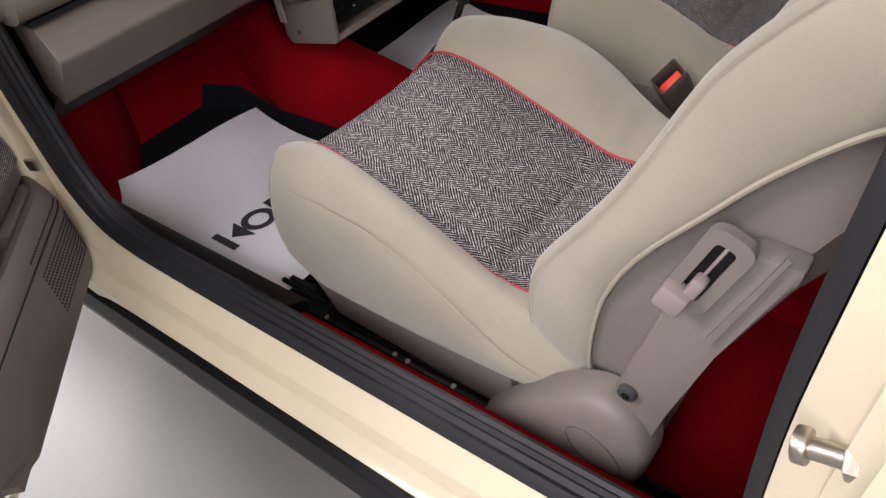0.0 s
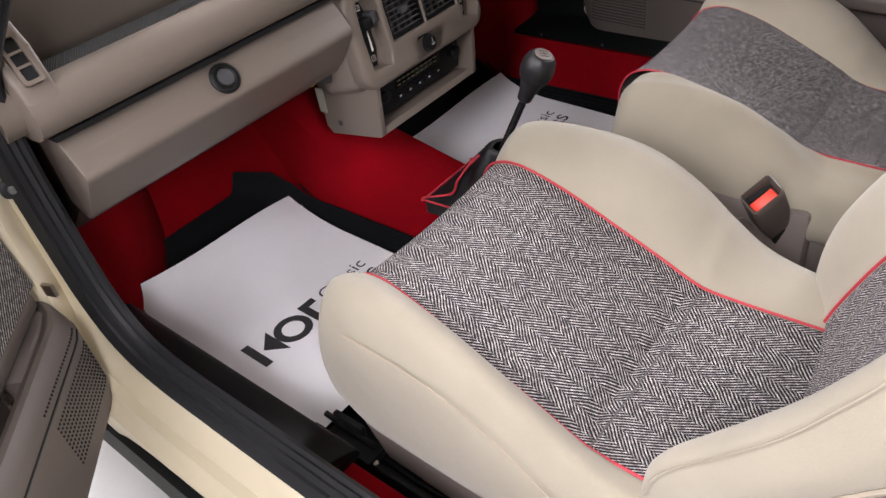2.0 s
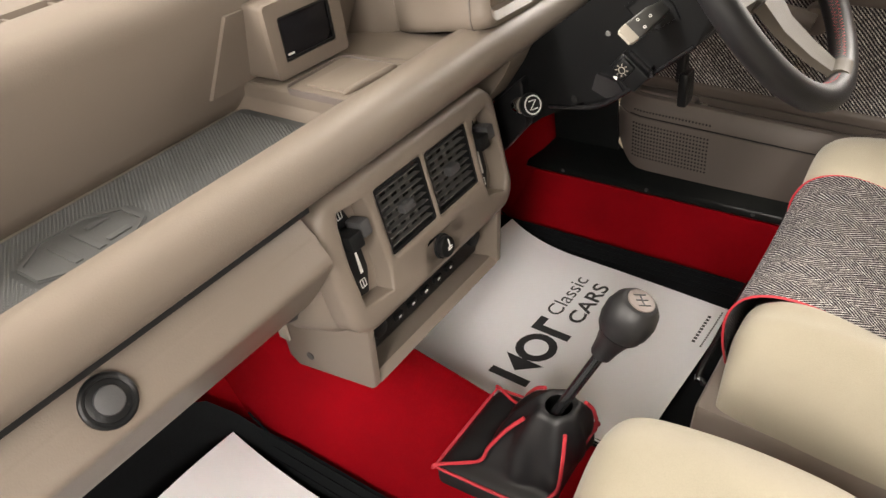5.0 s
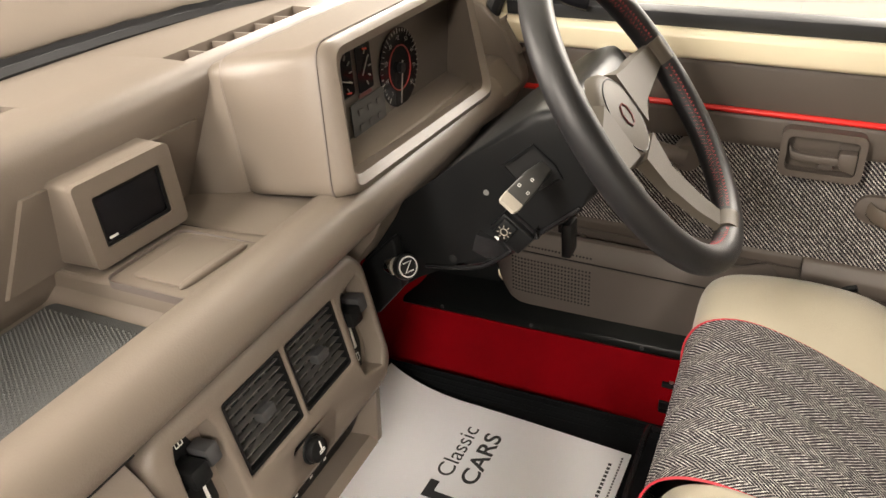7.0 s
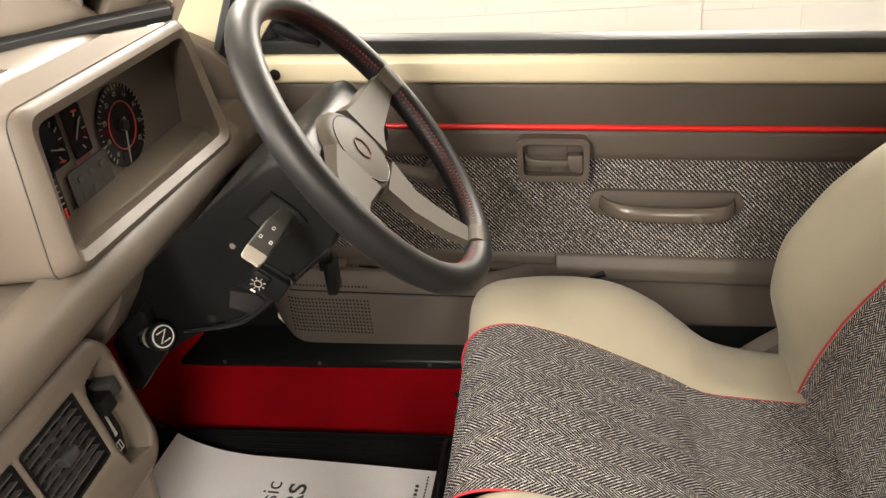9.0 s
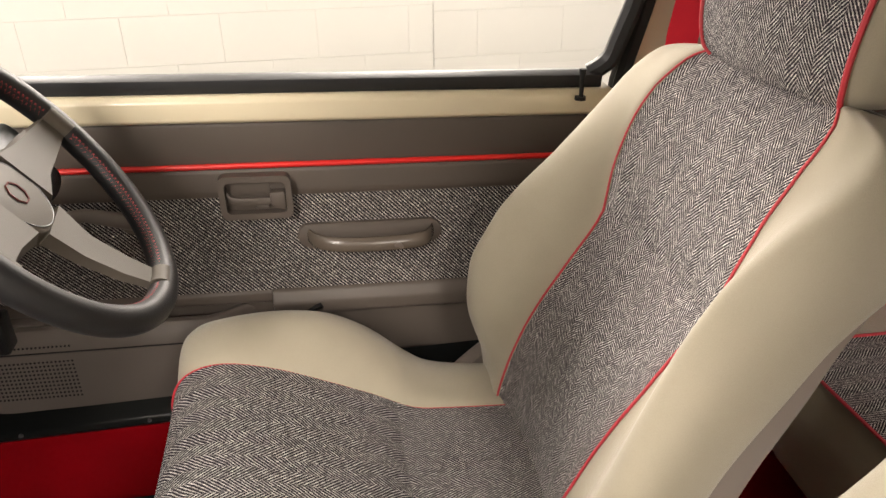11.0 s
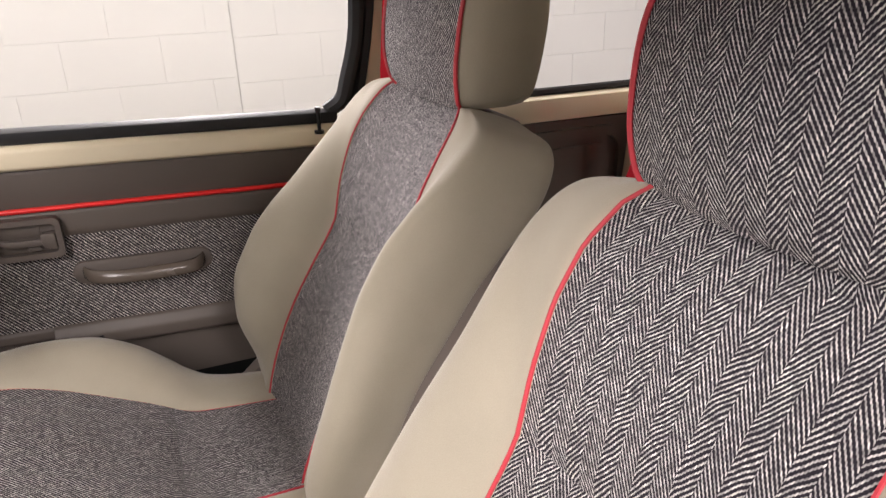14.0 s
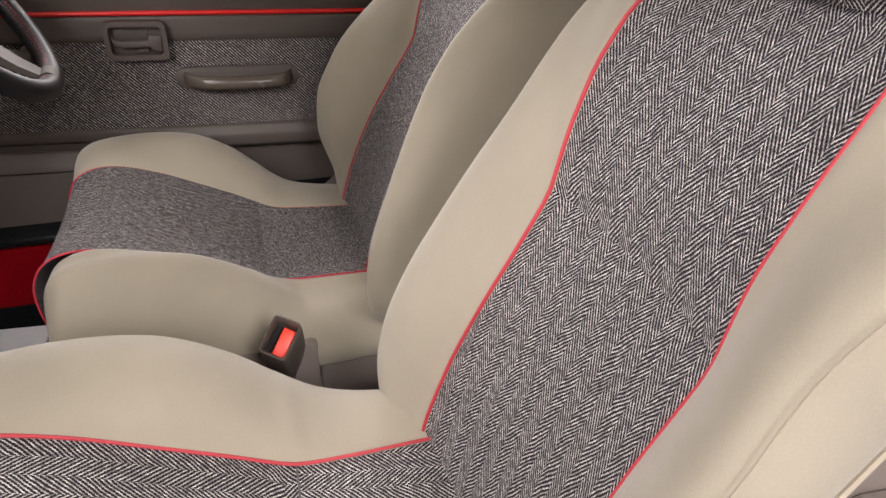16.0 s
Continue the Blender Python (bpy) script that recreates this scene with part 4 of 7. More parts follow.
        for k in range(n + 1):
            e = 2 * k / n - 1
            dip = 0.007 * math.exp(-((z - 0.742 + 0.004 * (1 - e * e)) / 0.009) ** 2) * (1 - e ** 8)
            ring.append(Vector((bx(z) + across(FULLER, z, hw, e), y, z)) + nrm * (rim(z) - 0.017 * (1 - e * e) - dip))
        for low in ((True,) if z < 0.735 else (False,) if not uvs or cut_done else (True, False)):
            rings.append(ring)
            skew = 0.012 if low else 0.0
            turned = 0.10 if low else 0.0
            uvs.append([((2 * k / n - 1) * 0.150 + skew - turned * (run - 0.37), run + 0.3 + skew + turned * (2 * k / n - 1) * 0.150) for k in range(n + 1)])
            cut_done = not low
    part("back_cloth", loft(rings, False, False, uvs), TWEED, seat, "black and white herringbone tweed backrest panel")
    for s in (-1, 1):
        rings, pipe, seam, hem = [], [], [], []
        for (y, z, hw, wing, xo, end, dep), nrm in zip(rows, fr):
            wing *= wingf[(s + 1) // 2] * ((interp(FLANK, z)[0] if s < 0 else 1.0) if near < 0 else interp(WING, z)[(s + 1) // 2])
            end = end if s == near else -dep + 0.012 if near < 0 else max(end - 0.055, -dep + 0.012)
            o, side = Vector((bx(z), y, z)), Vector((s, 0, 0))
            xo -= shoulder(s, z)
            if near < 0 and s < 0:
                xo += 0.012 * min(1.0, max(0.0, (z - 0.56) / 0.10))
            hw = hem_at(FULLER, s, z, hw)
            w = xo - hw
            lift = rim(z)
            f1, f2, f3, up = (0.10, 0.36, 0.76, 0.002) if near > 0 and s < 0 else (0.30, 0.66, 0.92, 0.006)
            prof = [(hw - 0.008, -0.03), (hw - 0.004, lift - 0.008), (hw - 0.001, lift + 0.5 * up), (hw + 0.07 * w, lift + up), (hw + 0.16 * w, max(lift + up, 0.008 + f1 * wing)), (hw + 0.36 * w, max(lift + 0.004, 0.004 + f2 * wing)), (hw + 0.56 * w, max(0.85 * lift, f3 * wing)), (hw + 0.72 * w, max(0.65 * lift, wing)), (hw + 0.86 * w, max(0.35 * lift, 0.93 * wing)),
                    (xo - 0.006, 0.72 * wing - 0.004), (xo, 0.45 * wing + 0.4 * end), (xo - 0.001, 0.2 * wing + 0.8 * end), (xo - 0.004, end), (xo - 0.016, end - 0.006), (xo - 0.04, end - 0.01)]
            rings.append([o + side * a + nrm * b for a, b in prof])
            pipe.append(o + side * (hw + 0.001) + nrm * (lift + 0.002))
            seam.append(o + side * (hw + 0.90 * w) + nrm * (0.90 * wing))
            hem.append(o + side * (xo - 0.004) + nrm * end)
        bol = part("back_bolster", loft(rings), VELOUR, seat, "cream velour backrest bolster", sub=1)
        if thread and s == near:
            part("bolster_seam", tube(seam[4:-6], 0.0008, 4), SEAM, bol, "sewn seam line")
        if s == near:
            part("bolster_hem", tube(hem[2:-4], 0.0026 if thread else 0.0012, 6), SEAM, bol, "rolled velour hem")
        part("back_piping", tube(pipe, 0.0022 if thread else 0.0018, 6), RED, seat, "thin red piping")
    rings = []
    for (y, z, hw, wing, xo, end, dep), nrm in zip(rows, fr):
        o = Vector((bx(z), y, z))
        xl, xr = xo - shoulder(-1, z), xo - shoulder(1, z)
        prof = [(-(xl - 0.008), end), (-(xl - 0.011), -dep + 0.025), (-(xl - 0.035), -dep), (xr - 0.035, -dep), (xr - (0.018 if near < 0 else 0.010), -dep + 0.025), (xr - (0.016 if near < 0 else 0.007), end), (hw, -0.04), (-hw, -0.04)]
        rings.append([o + Vector((a, 0, 0)) + nrm * min(b, -0.026 if abs(a) < min(xl, xr) - 0.02 else b) for a, b in prof])
    part("back_shell", loft(rings), VINYL, seat, "taupe vinyl backrest shell")
    # hard side panels, tilt levers and recliner covers
    for s in (-1, 1):
        if s != near:
            continue
        x = cx + s * 0.272
        side = [(0.098, 0.40), (0.072, 0.488), (0.030, 0.620), (-0.034, 0.712), (-0.078, 0.708), (-0.074, 0.690), (-0.020, 0.575), (0.022, 0.45), (0.048, 0.335), (0.085, 0.33)]
        part("side_panel", prism(side, x - s * 0.02, x + s * 0.006, "x", bevel=0.005), VINYL, seat, "smooth taupe plastic side panel")
        lev = thing_part("tilt_lever", seat)
        c = Vector((x, -0.006, 0.682))
        m = Matrix.Translation(c) @ Matrix.Rotation(radians(24), 4, "X")
        part("lever_frame", placed(frame_ring(rounded(0.042, 0.102, 0.014, 5), rounded(0.019, 0.072, 0.005, 5), s * 0.004, s * 0.014), m), VINYL, lev, "taupe plastic lever surround")
        part("lever_slot", placed(box(s * 0.006, 0, 0, 0.004, 0.022, 0.076, 0.001), m), BLACK, lev)
        part("lever_rib", placed(prism([(-0.045, -0.075), (-0.040, 0.06), (-0.036, 0.06), (-0.038, -0.078)], s * 0.004, s * 0.011, "x"), m), VINYL, lev)
        part("lever_paddle", placed(joined(box(s * 0.018, 0.008, -0.042, 0.020, 0.027, 0.028, 0.004), box(s * 0.013, -0.001, -0.020, 0.014, 0.012, 0.026, 0.003), box(s * 0.009, 0, 0.016, 0.006, 0.003, 0.044, 0.001)), m), PADDLE, lev, "pinkish grey lever paddle")
        cover = curve_points([(0, a, b) for a, b in ((0.285, 0.262), (0.225, 0.345), (0.158, 0.412), (0.098, 0.450), (0.050, 0.432), (0.030, 0.385), (0.045, 0.315), (0.085, 0.262), (0.140, 0.240), (0.220, 0.238))], 4, True)
        cc = Vector((0, 0.13, 0.33))
        rings = []
        for k, off in ((1.0, -0.01), (1.0, 0.020), (0.97, 0.030), (0.90, 0.037), (0.70, 0.041)):
            rings.append([(cx + s * (0.262 + off), cc.y + (p.y - cc.y) * k, cc.z + (p.z - cc.z) * k) for p in cover])
        rc = part("recliner_cover", loft(rings), VINYL, seat, "rounded taupe recliner cover")
        oval = [(0, 0.093 + 0.040 * math.cos(a) * 0.80 - 0.022 * math.sin(a) * 0.6, 0.362 + 0.040 * math.cos(a) * 0.6 + 0.030 * math.sin(a) * 0.8) for a in [k * math.tau / 28 for k in range(28)]]
        part("oval_groove", tube([(cx + s * 0.3032, y, z) for _, y, z in oval], 0.0010, 4, True), SHADOWLINE, rc)
        bolt = part("pivot_bolt", cylinder((x, 0.062, 0.470), (x + s * 0.014, 0.062, 0.470), 0.011, 16, bevel=0.003), DARK, seat, "dark pivot bolt")
        part("bolt_recess", cylinder((x + s * 0.0135, 0.062, 0.470), (x + s * 0.015, 0.062, 0.470), 0.005, 6), BLACK, bolt)
    # headrest
    hrs = smooth_rows(HEAD, 4)
    rings, uvs = [], []
    for z, y, hw, xo, dep in hrs:
        rings.append([(bx(z) + hw * (2 * k / n - 1), y + 0.012 * (1 - (2 * k / n - 1) ** 2), z) for k in range(n + 1)])
        uvs.append([((2 * k / n - 1) * 0.140, z) for k in range(n + 1)])
    part("headrest_cloth", loft(rings, False, False, uvs), TWEED, seat, "herringbone tweed headrest panel")
    rings = []
    for z, y, hw, xo, dep in hrs:
        prof = [(-hw + 0.004, -0.008), (-hw - 0.002, -0.002), (-xo + 0.004, -0.016), (-xo, -0.035), (-xo, -dep + 0.04), (-xo + 0.012, -dep + 0.01), (-xo + 0.04, -dep), (xo - 0.04, -dep), (xo - 0.012, -dep + 0.01), (xo, -dep + 0.04), (xo, -0.035), (xo - 0.004, -0.016), (hw + 0.002, -0.002), (hw - 0.004, -0.008)]
        rings.append([(bx(z) + a, y + b, z) for a, b in prof])
    part("headrest_body", loft(rings), VELOUR, seat, "cream velour headrest")
    for s in (-1, 1):
        part("headrest_piping", tube([(bx(r[0]) + s * (r[2] + 0.001), r[1] + 0.001, r[0]) for r in hrs], 0.0030, 6), RED, seat, "thin red piping")
        part("headrest_post", cylinder((cx + s * 0.055, -0.16, 0.90), (cx + s * 0.055, -0.165, 0.99), 0.007, 10), CHROME, seat, "bright headrest post")
    # runners
    for s in (-1, 1):
        x = cx + s * 0.262
        rn = thing_part("seat_runner", seat)
        part("rail", joined(box(x, 0.33, 0.252, 0.026, 0.66, 0.012, 0.003), box(x - s * 0.010, 0.33, 0.264, 0.006, 0.66, 0.016, 0.002)), BLACK, rn, "black steel seat rail")
        part("slide_bar", tube([(x + s * 0.012, 0.66, 0.292), (x + s * 0.012, 0.02, 0.276)], 0.0065, 8), BLACK, rn, "black adjuster bar")
        if near < 0:
            part("rail_end", joined(box(x + s * 0.006, 0.635, 0.296, 0.036, 0.095, 0.016, 0.004), box(x - s * 0.010, 0.655, 0.312, 0.010, 0.06, 0.022, 0.003), box(x + s * 0.018, 0.665, 0.308, 0.006, 0.07, 0.012, 0.002), tube([(x - s * 0.004, 0.60, 0.305), (x - s * 0.004, 0.70, 0.312)], 0.005, 6)), BLACK, rn, "black adjuster bracket")
        for yy in (0.645, 0.585, 0.44, 0.415, 0.33, 0.20):
            part("rivet", cylinder((x + s * 0.012, yy, 0.278 + 0.024 * (yy - 0.02)), (x + s * 0.013, yy, 0.2855 + 0.024 * (yy - 0.02)), 0.0042, 8), STEEL, rn)
        for yy in (0.03, 0.61):
            part("foot", prism([(yy - 0.03, 0.20), (yy + 0.03, 0.20), (yy + 0.014, 0.247), (yy - 0.014, 0.247)], x - 0.012, x + 0.012), BLACK, rn)
    part("adjuster_loop", tube(curve_points([(cx - 0.128, 0.50, 0.315), (cx - 0.127, 0.625, 0.322), (cx - 0.122, 0.648, 0.326), (cx - 0.10, 0.656, 0.328), (cx + 0.10, 0.656, 0.328), (cx + 0.122, 0.648, 0.326), (cx + 0.127, 0.625, 0.322), (cx + 0.128, 0.50, 0.315)], 4), 0.0055, 8), BLACKGLOSS, seat, "glossy black adjuster loop")
    return seat


SEAMDARK = material("tweed_seam_shadow", (0.11, 0.105, 0.105), rough=0.95)
STITCH = material("pinkish_thread", (0.47, 0.37, 0.29), rough=0.9)
SEAM = material("velour_seam", (0.40, 0.35, 0.27), rough=0.9, grain=0.2)
# darker tone drawn as the shade in moulded grooves and the hood seam
SHADOWLINE = material("mould_line_shade", (0.12, 0.10, 0.09), rough=0.7)
PADDLE = material("pinkish_lever_plastic", (0.33, 0.27, 0.26), rough=0.45, vary=0.04)
BUCKLE = material("dark_buckle_plastic", (0.095, 0.078, 0.066), rough=0.45, vary=0.06, grain=0.15)

front_seat(-0.333, "cream velour front passenger seat with herringbone tweed and red piping", "front seats", -1, 0.010, crest=(-0.018, -0.010), reach=(0.0, -0.010), wingf=(1.0, 0.68), trim=0.026)
front_seat(0.325, "cream velour driver seat with herringbone tweed and red piping", "front seats", 1, -0.038, crest=(-0.050, -0.022), reach=(-0.018, -0.005), thread=False, sway=(-0.008, -0.036), trim=-0.030)


def belt_buckle():
    b = thing("belt_buckle", "dark taupe seat belt buckle stalk with a red button", "belt buckle")
    m = pose(-0.006, 0.292, 0.464, -4, -34, 0) @ pose(0, 0, 0, 0, 0, -35)
    shell = [[(x * k, y * k, z + 0.010 * (x > 0)) for x, y in rounded(0.054, 0.040, 0.006)] for k, z in ((0.62, -0.110), (0.80, -0.085), (0.98, -0.050), (1.0, 0.000), (0.98, 0.018), (0.90, 0.020), (0.84, 0.018), (0.80, 0.004), (0.78, -0.010))]
    part("housing", placed(loft(shell), m), BUCKLE, b, "dark taupe buckle housing")
    part("button", placed(box(0.0, -0.005, 0.006, 0.040, 0.021, 0.014, 0.002), m @ pose(0, 0, 0, 10, -12, 0)), SIGNAL, b, "bright red release button")
    # black block in place of the shaded slot opening
    part("slot", placed(box(0.0, 0.011, 0.004, 0.040, 0.007, 0.006, 0), m), HOLE, b, "black block for the shade in the tongue slot")
    part("stalk", placed(box(0, 0.0, -0.16, 0.026, 0.010, 0.12, 0.003), m), BLACK, b)
    c = thing("buckle_sleeve", "dark plastic buckle sleeve lying between the seats", "belt buckle")
    part("sleeve", placed(prism([(-0.028, -0.10), (0.028, -0.10), (0.030, 0.05), (-0.026, 0.06)], -0.014, 0.014, "y", bevel=0.004), pose(-0.045, 0.30, 0.385, -40, -14, -25)), BUCKLE, c)
    p = thing("handbrake_cover", "dark taupe moulded cover between the front seats", "handbrake")
    part("cover", loft([[(x * w, y, z + h * k) for x, k in ((-1, 0), (-0.7, 0.8), (0.7, 0.8), (1, 0))] for y, w, z, h in ((-0.30, 0.05, 0.24, 0.16), (-0.02, 0.05, 0.24, 0.17), (0.12, 0.045, 0.25, 0.12), (0.22, 0.04, 0.26, 0.04))]), TRIM, p)


belt_buckle()


# ---- dashboard ----
def dashboard():
    dash = thing("dashboard", "taupe moulded dashboard with padded roll and open parcel shelf", "dashboard")
    roll = curve_points([(0, y, z) for y, z in ((0.974, 0.831), (0.957, 0.834), (0.938, 0.829), (0.926, 0.814), (0.924, 0.795), (0.934, 0.777), (0.955, 0.767), (0.985, 0.764))], 3)
    prof = [(p.y, p.z) for p in roll] + [(1.02, 0.764), (1.02, 0.785), (0.980, 0.79), (0.978, 0.82)]
    part("padded_roll", prism(prof, -0.689, 0.56), DASH, dash, "padded taupe dashboard roll")
    part("shelf_floor", prism([(0.976, 0.7805), (1.20, 0.7805), (1.20, 0.765), (0.976, 0.765)], -0.66, -0.055), DASH, dash)
    # shelf end wall and raised ashtray deck
    part("ashtray_deck", prism([(0.976, 0.79), (0.976, 0.818), (0.99, 0.818), (1.175, 0.812), (1.175, 0.765), (0.976, 0.765)], -0.050, 0.068, bevel=0.006), DASH, dash, "raised taupe ashtray deck")
    part("shelf_corner", prism([(-0.068, 0.781), (-0.060, 0.783), (-0.050, 0.795), (-0.046, 0.814), (-0.03, 0.765), (-0.068, 0.765)], 0.977, 1.172, "y"), DASH, dash)
    up = [(1.185, 0.775), (1.172, 0.781), (1.163, 0.80), (1.148, 0.86), (1.136, 0.915), (1.135, 0.930), (1.142, 0.944), (1.158, 0.951), (1.20, 0.953), (1.30, 0.950), (1.38, 0.940), (1.42, 0.91), (1.22, 0.775)]
    def sealed(bm):
        bmesh.ops.remove_doubles(bm, verts=bm.verts, dist=1e-5)
        return bm

    def notched(y0, y1):
        out = []
        for p in up:
            out.append(p)
            if p == (1.158, 0.951) and y0 < 1.2 or p == (1.20, 0.953) and y0 > 1.2:
                out.extend([(y0, 0.952), (y0 + 0.002, 0.895), (y1 - 0.002, 0.895), (y1, 0.952)])
        return out
    left_slot, right_slot = notched(1.220, 1.246), notched(1.160, 1.196)
    part("upper_panel", sealed(joined(prism(up, -0.70, -0.30), prism(left_slot, -0.30, 0.012), prism(up, 0.012, 0.185), prism(right_slot, 0.185, 0.445), prism(up, 0.445, 0.66))), DASH, dash, "taupe upper dashboard")
    for s in (-1, 1):
        end = thing_part("end_cheek", dash)
        post = [(0.925, 0.795), (0.927, 0.815), (0.938, 0.845), (0.956, 0.876), (0.985, 0.912), (1.03, 0.938), (1.17, 0.950), (1.20, 0.95), (1.20, 0.765), (0.955, 0.767), (0.934, 0.777)]
        part("cheek", prism(post, s * 0.645, s * 0.690, bevel=0.006, segments=3), DASH, end, "taupe dashboard end with a side vent")
        part("cheek_filler", prism([(y + 0.035, z) for y, z in post], s * 0.689, s * 0.716), DASH, end)
        vm = pose(s * 0.667, 0.9475, 0.866, -30, 0, 0)
        part("side_vent", placed(frame_ring(rounded(0.026, 0.062, 0.006), rounded(0.017, 0.052, 0.003), -0.006, 0.004, "y"), vm), DASH, end)
        part("vent_back", placed(box(0, 0.0, 0, 0.018, 0.004, 0.054, 0), vm), HOLE, end)
        for k in range(2):
            part("vent_slat", placed(box(0, -0.002, -0.0085 + 0.017 * k, 0.017, 0.006, 0.003, 0), vm), DASH, end)
    # demister slot with its ribs
    for x0, x1, y in ((-0.298, 0.010, 1.233), (0.187, 0.443, 1.178)):
        part("slot_floor", joined(box((x0 + x1) / 2, y, 0.898, x1 - x0, 0.018, 0.004, 0), box((x0 + x1) / 2, y + (0.0155 if y < 1.2 else 0.0105), 0.915, x1 - x0, 0.002, 0.034, 0)), BLACK, dash, "dark demister slot")
        for k in range(1, 6):
            part("slot_rib", box(x0 + (x1 - x0) * k / 6, y, 0.935, 0.003, 0.0345 if y < 1.2 else 0.0245, 0.028, 0), DASH, dash)
    # parcel shelf mat with an embossed eight-sided plate
    mat = part("shelf_mat", prism(rounded(0.596, 0.168, 0.009, 4, -0.362, 1.073), 0.781, 0.7865, "z", bevel=0.001), SHELFMAT, dash, "grey rubber shelf mat with fine studs")
    studs = bmesh.new()
    for row in range(44):
        yy = 0.9935 + 0.0037 * row
        for k in range(138):
            xx = -0.654 + 0.0042 * k + (0.0021 if row % 2 else 0)
            if max(abs(xx + 0.335) / 0.060, abs(yy - 1.075) / 0.045, (abs(xx + 0.335) / 0.060 + abs(yy - 1.075) / 0.045) / 1.42) < 1.06:
                continue
            base = [studs.verts.new((xx + a, yy + b, 0.7864)) for a, b in ((-0.0019, 0), (0, -0.0016), (0.0019, 0), (0, 0.0016))]
            tip = studs.verts.new((xx, yy, 0.7877))
            for a, b in zip(base, base[1:] + base[:1]):
                studs.faces.new((a, b, tip))
    part("mat_studs", studs, SHELFSTUD, mat, "fine staggered rubber studs", smooth=False)

    def octagon(k, x=-0.335, y=1.075):
        return [(x + 0.062 * k * math.cos(a), y + 0.046 * k * math.sin(a)) for a in [radians(22.5 + 45 * q) for q in range(8)]]
    part("mat_plate", prism(octagon(1.0), 0.786, 0.7880, "z", bevel=0.0008), SHELFSMOOTH, mat, "smooth raised eight-sided plate")
    part("plate_rim", frame_ring(octagon(0.98), octagon(0.90), 0.7876, 0.7896, "z"), SHELFSMOOTH, mat, smooth=False)
    for dx, dy, sx, sy in ((-0.020, 0, 0.008, 0.050), (0.004, 0, 0.008, 0.050), (0.026, -0.018, 0.024, 0.008), (0.026, 0.018, 0.024, 0.008)):
        part("plate_stroke", box(-0.335 + dx, 1.075 + dy, 0.7886, sx, sy, 0.002, 0.0004), SHELFSMOOTH, mat, "plain raised stroke")
    # clock box on the back wall
    ck = thing_part("clock_display", dash)
    m = pose(0.0155, 1.104, 0.862, -1, 0, -3) @ Matrix.Diagonal((0.95, 1, 0.94, 1))
    part("clock_hood", placed(loft([[(x, 0.055, z) for x, z in rounded(0.126, 0.096, 0.006)], [(x, 0.003, z) for x, z in rounded(0.122, 0.093, 0.006)], [(x, 0.0, z) for x, z in rounded(0.120, 0.091, 0.005)]], True, True), m), DASH, ck, "taupe display housing")
    part("clock_frame", placed(frame_ring(rounded(0.122, 0.093, 0.006), rounded(0.087, 0.056, 0.003), -0.005, 0.004, "y"), m), DASH, ck, "taupe display surround")
    part("clock_glass", placed(box(0.0, 0.001, 0.0, 0.092, 0.004, 0.061, 0.001), m), SCREEN, ck, "black glass display")
    part("clock_lip", placed(frame_ring(rounded(0.0866, 0.0556, 0.003), rounded(0.080, 0.049, 0.002), -0.003, 0.001, "y"), m), BLACK, ck, "black lip round the display")
    part("clock_mark", placed(box(-0.031, -0.0016, -0.0205, 0.010, 0.001, 0.0022, 0), m), WHITE, ck)
    # flat flange against the dash face, its outer edges bevelled
    flange = [(-0.104, 0.812), (-0.069, 0.902), (0.162, 0.894), (0.132, 0.812)]
    rings = []
    for k, off in ((1.0, 0.020), (1.0, -0.002), (0.985, -0.005)):
        rings.append([(0.03 + (x - 0.03) * k, 1.1605 - 0.235 * (0.857 + (z - 0.857) * k - 0.812) + off, 0.857 + (z - 0.857) * k) for x, z in flange])
    part("clock_flange", loft(rings), DASH, ck, "flat taupe flange behind the display")
    # ashtray lid
    lid = part("ashtray_lid", placed(box(0, 0, 0, 0.081, 0.064, 0.004, 0.0015), pose(0.0045, 1.0345, 0.8176, -2, 0, -3)), DASH, dash, "taupe ashtray lid")
    part("lid_pull", loft([[(x, 1.001 - 0.10 * (x - 0.004) * 0.9 + 0.0050 * w * math.cos(a), 0.8188 + 0.0052 * w * math.sin(a)) for a in [k * math.tau / 10 for k in range(10)]] for x, w in ((-0.040, 0.15), (-0.036, 0.75), (-0.025, 1.0), (0.004, 1.05), (0.032, 1.0), (0.042, 0.75), (0.046, 0.15))]), DASH, lid, "raised rounded lid pull")
    part("lid_groove", frame_ring(rounded(0.104, 0.108, 0.012, 4, 0.001, 1.036), rounded(0.1020, 0.1060, 0.011, 4, 0.001, 1.036), 0.810, 0.8182, "z"), SHADOWLINE, lid)
    part("pod_foot", prism([(0.086, 0.765), (0.086, 0.792), (0.095, 0.800), (0.150, 0.806), (0.21, 0.806), (0.21, 0.765)], 0.980, 1.17, "y", bevel=0.003), DASH, dash, "taupe foot under the instrument pod")
    # solid black strip, painting the shade between ashtray deck and pod foot
    part("deck_gap_shade", box(0.077, 1.075, 0.793, 0.022, 0.190, 0.012, 0), HOLE, dash, "black strip for the shade in the gap beside the instrument pod")
    # another black strip, for the shade between roll and glovebox lid
    part("roll_gap_shade", prism([(0.952, 0.757), (0.952, 0.764), (1.0, 0.764), (1.0, 0.757)], -0.672, -0.17), HOLE, dash, "black strip for the shade under the roll")
    # glovebox lid
    lp = [(0.968, 0.754), (0.962, 0.749), (0.948, 0.732), (0.932, 0.712), (0.929, 0.704), (0.933, 0.697), (0.975, 0.640), (0.988, 0.624), (0.997, 0.620), (1.03, 0.64), (1.03, 0.756)]
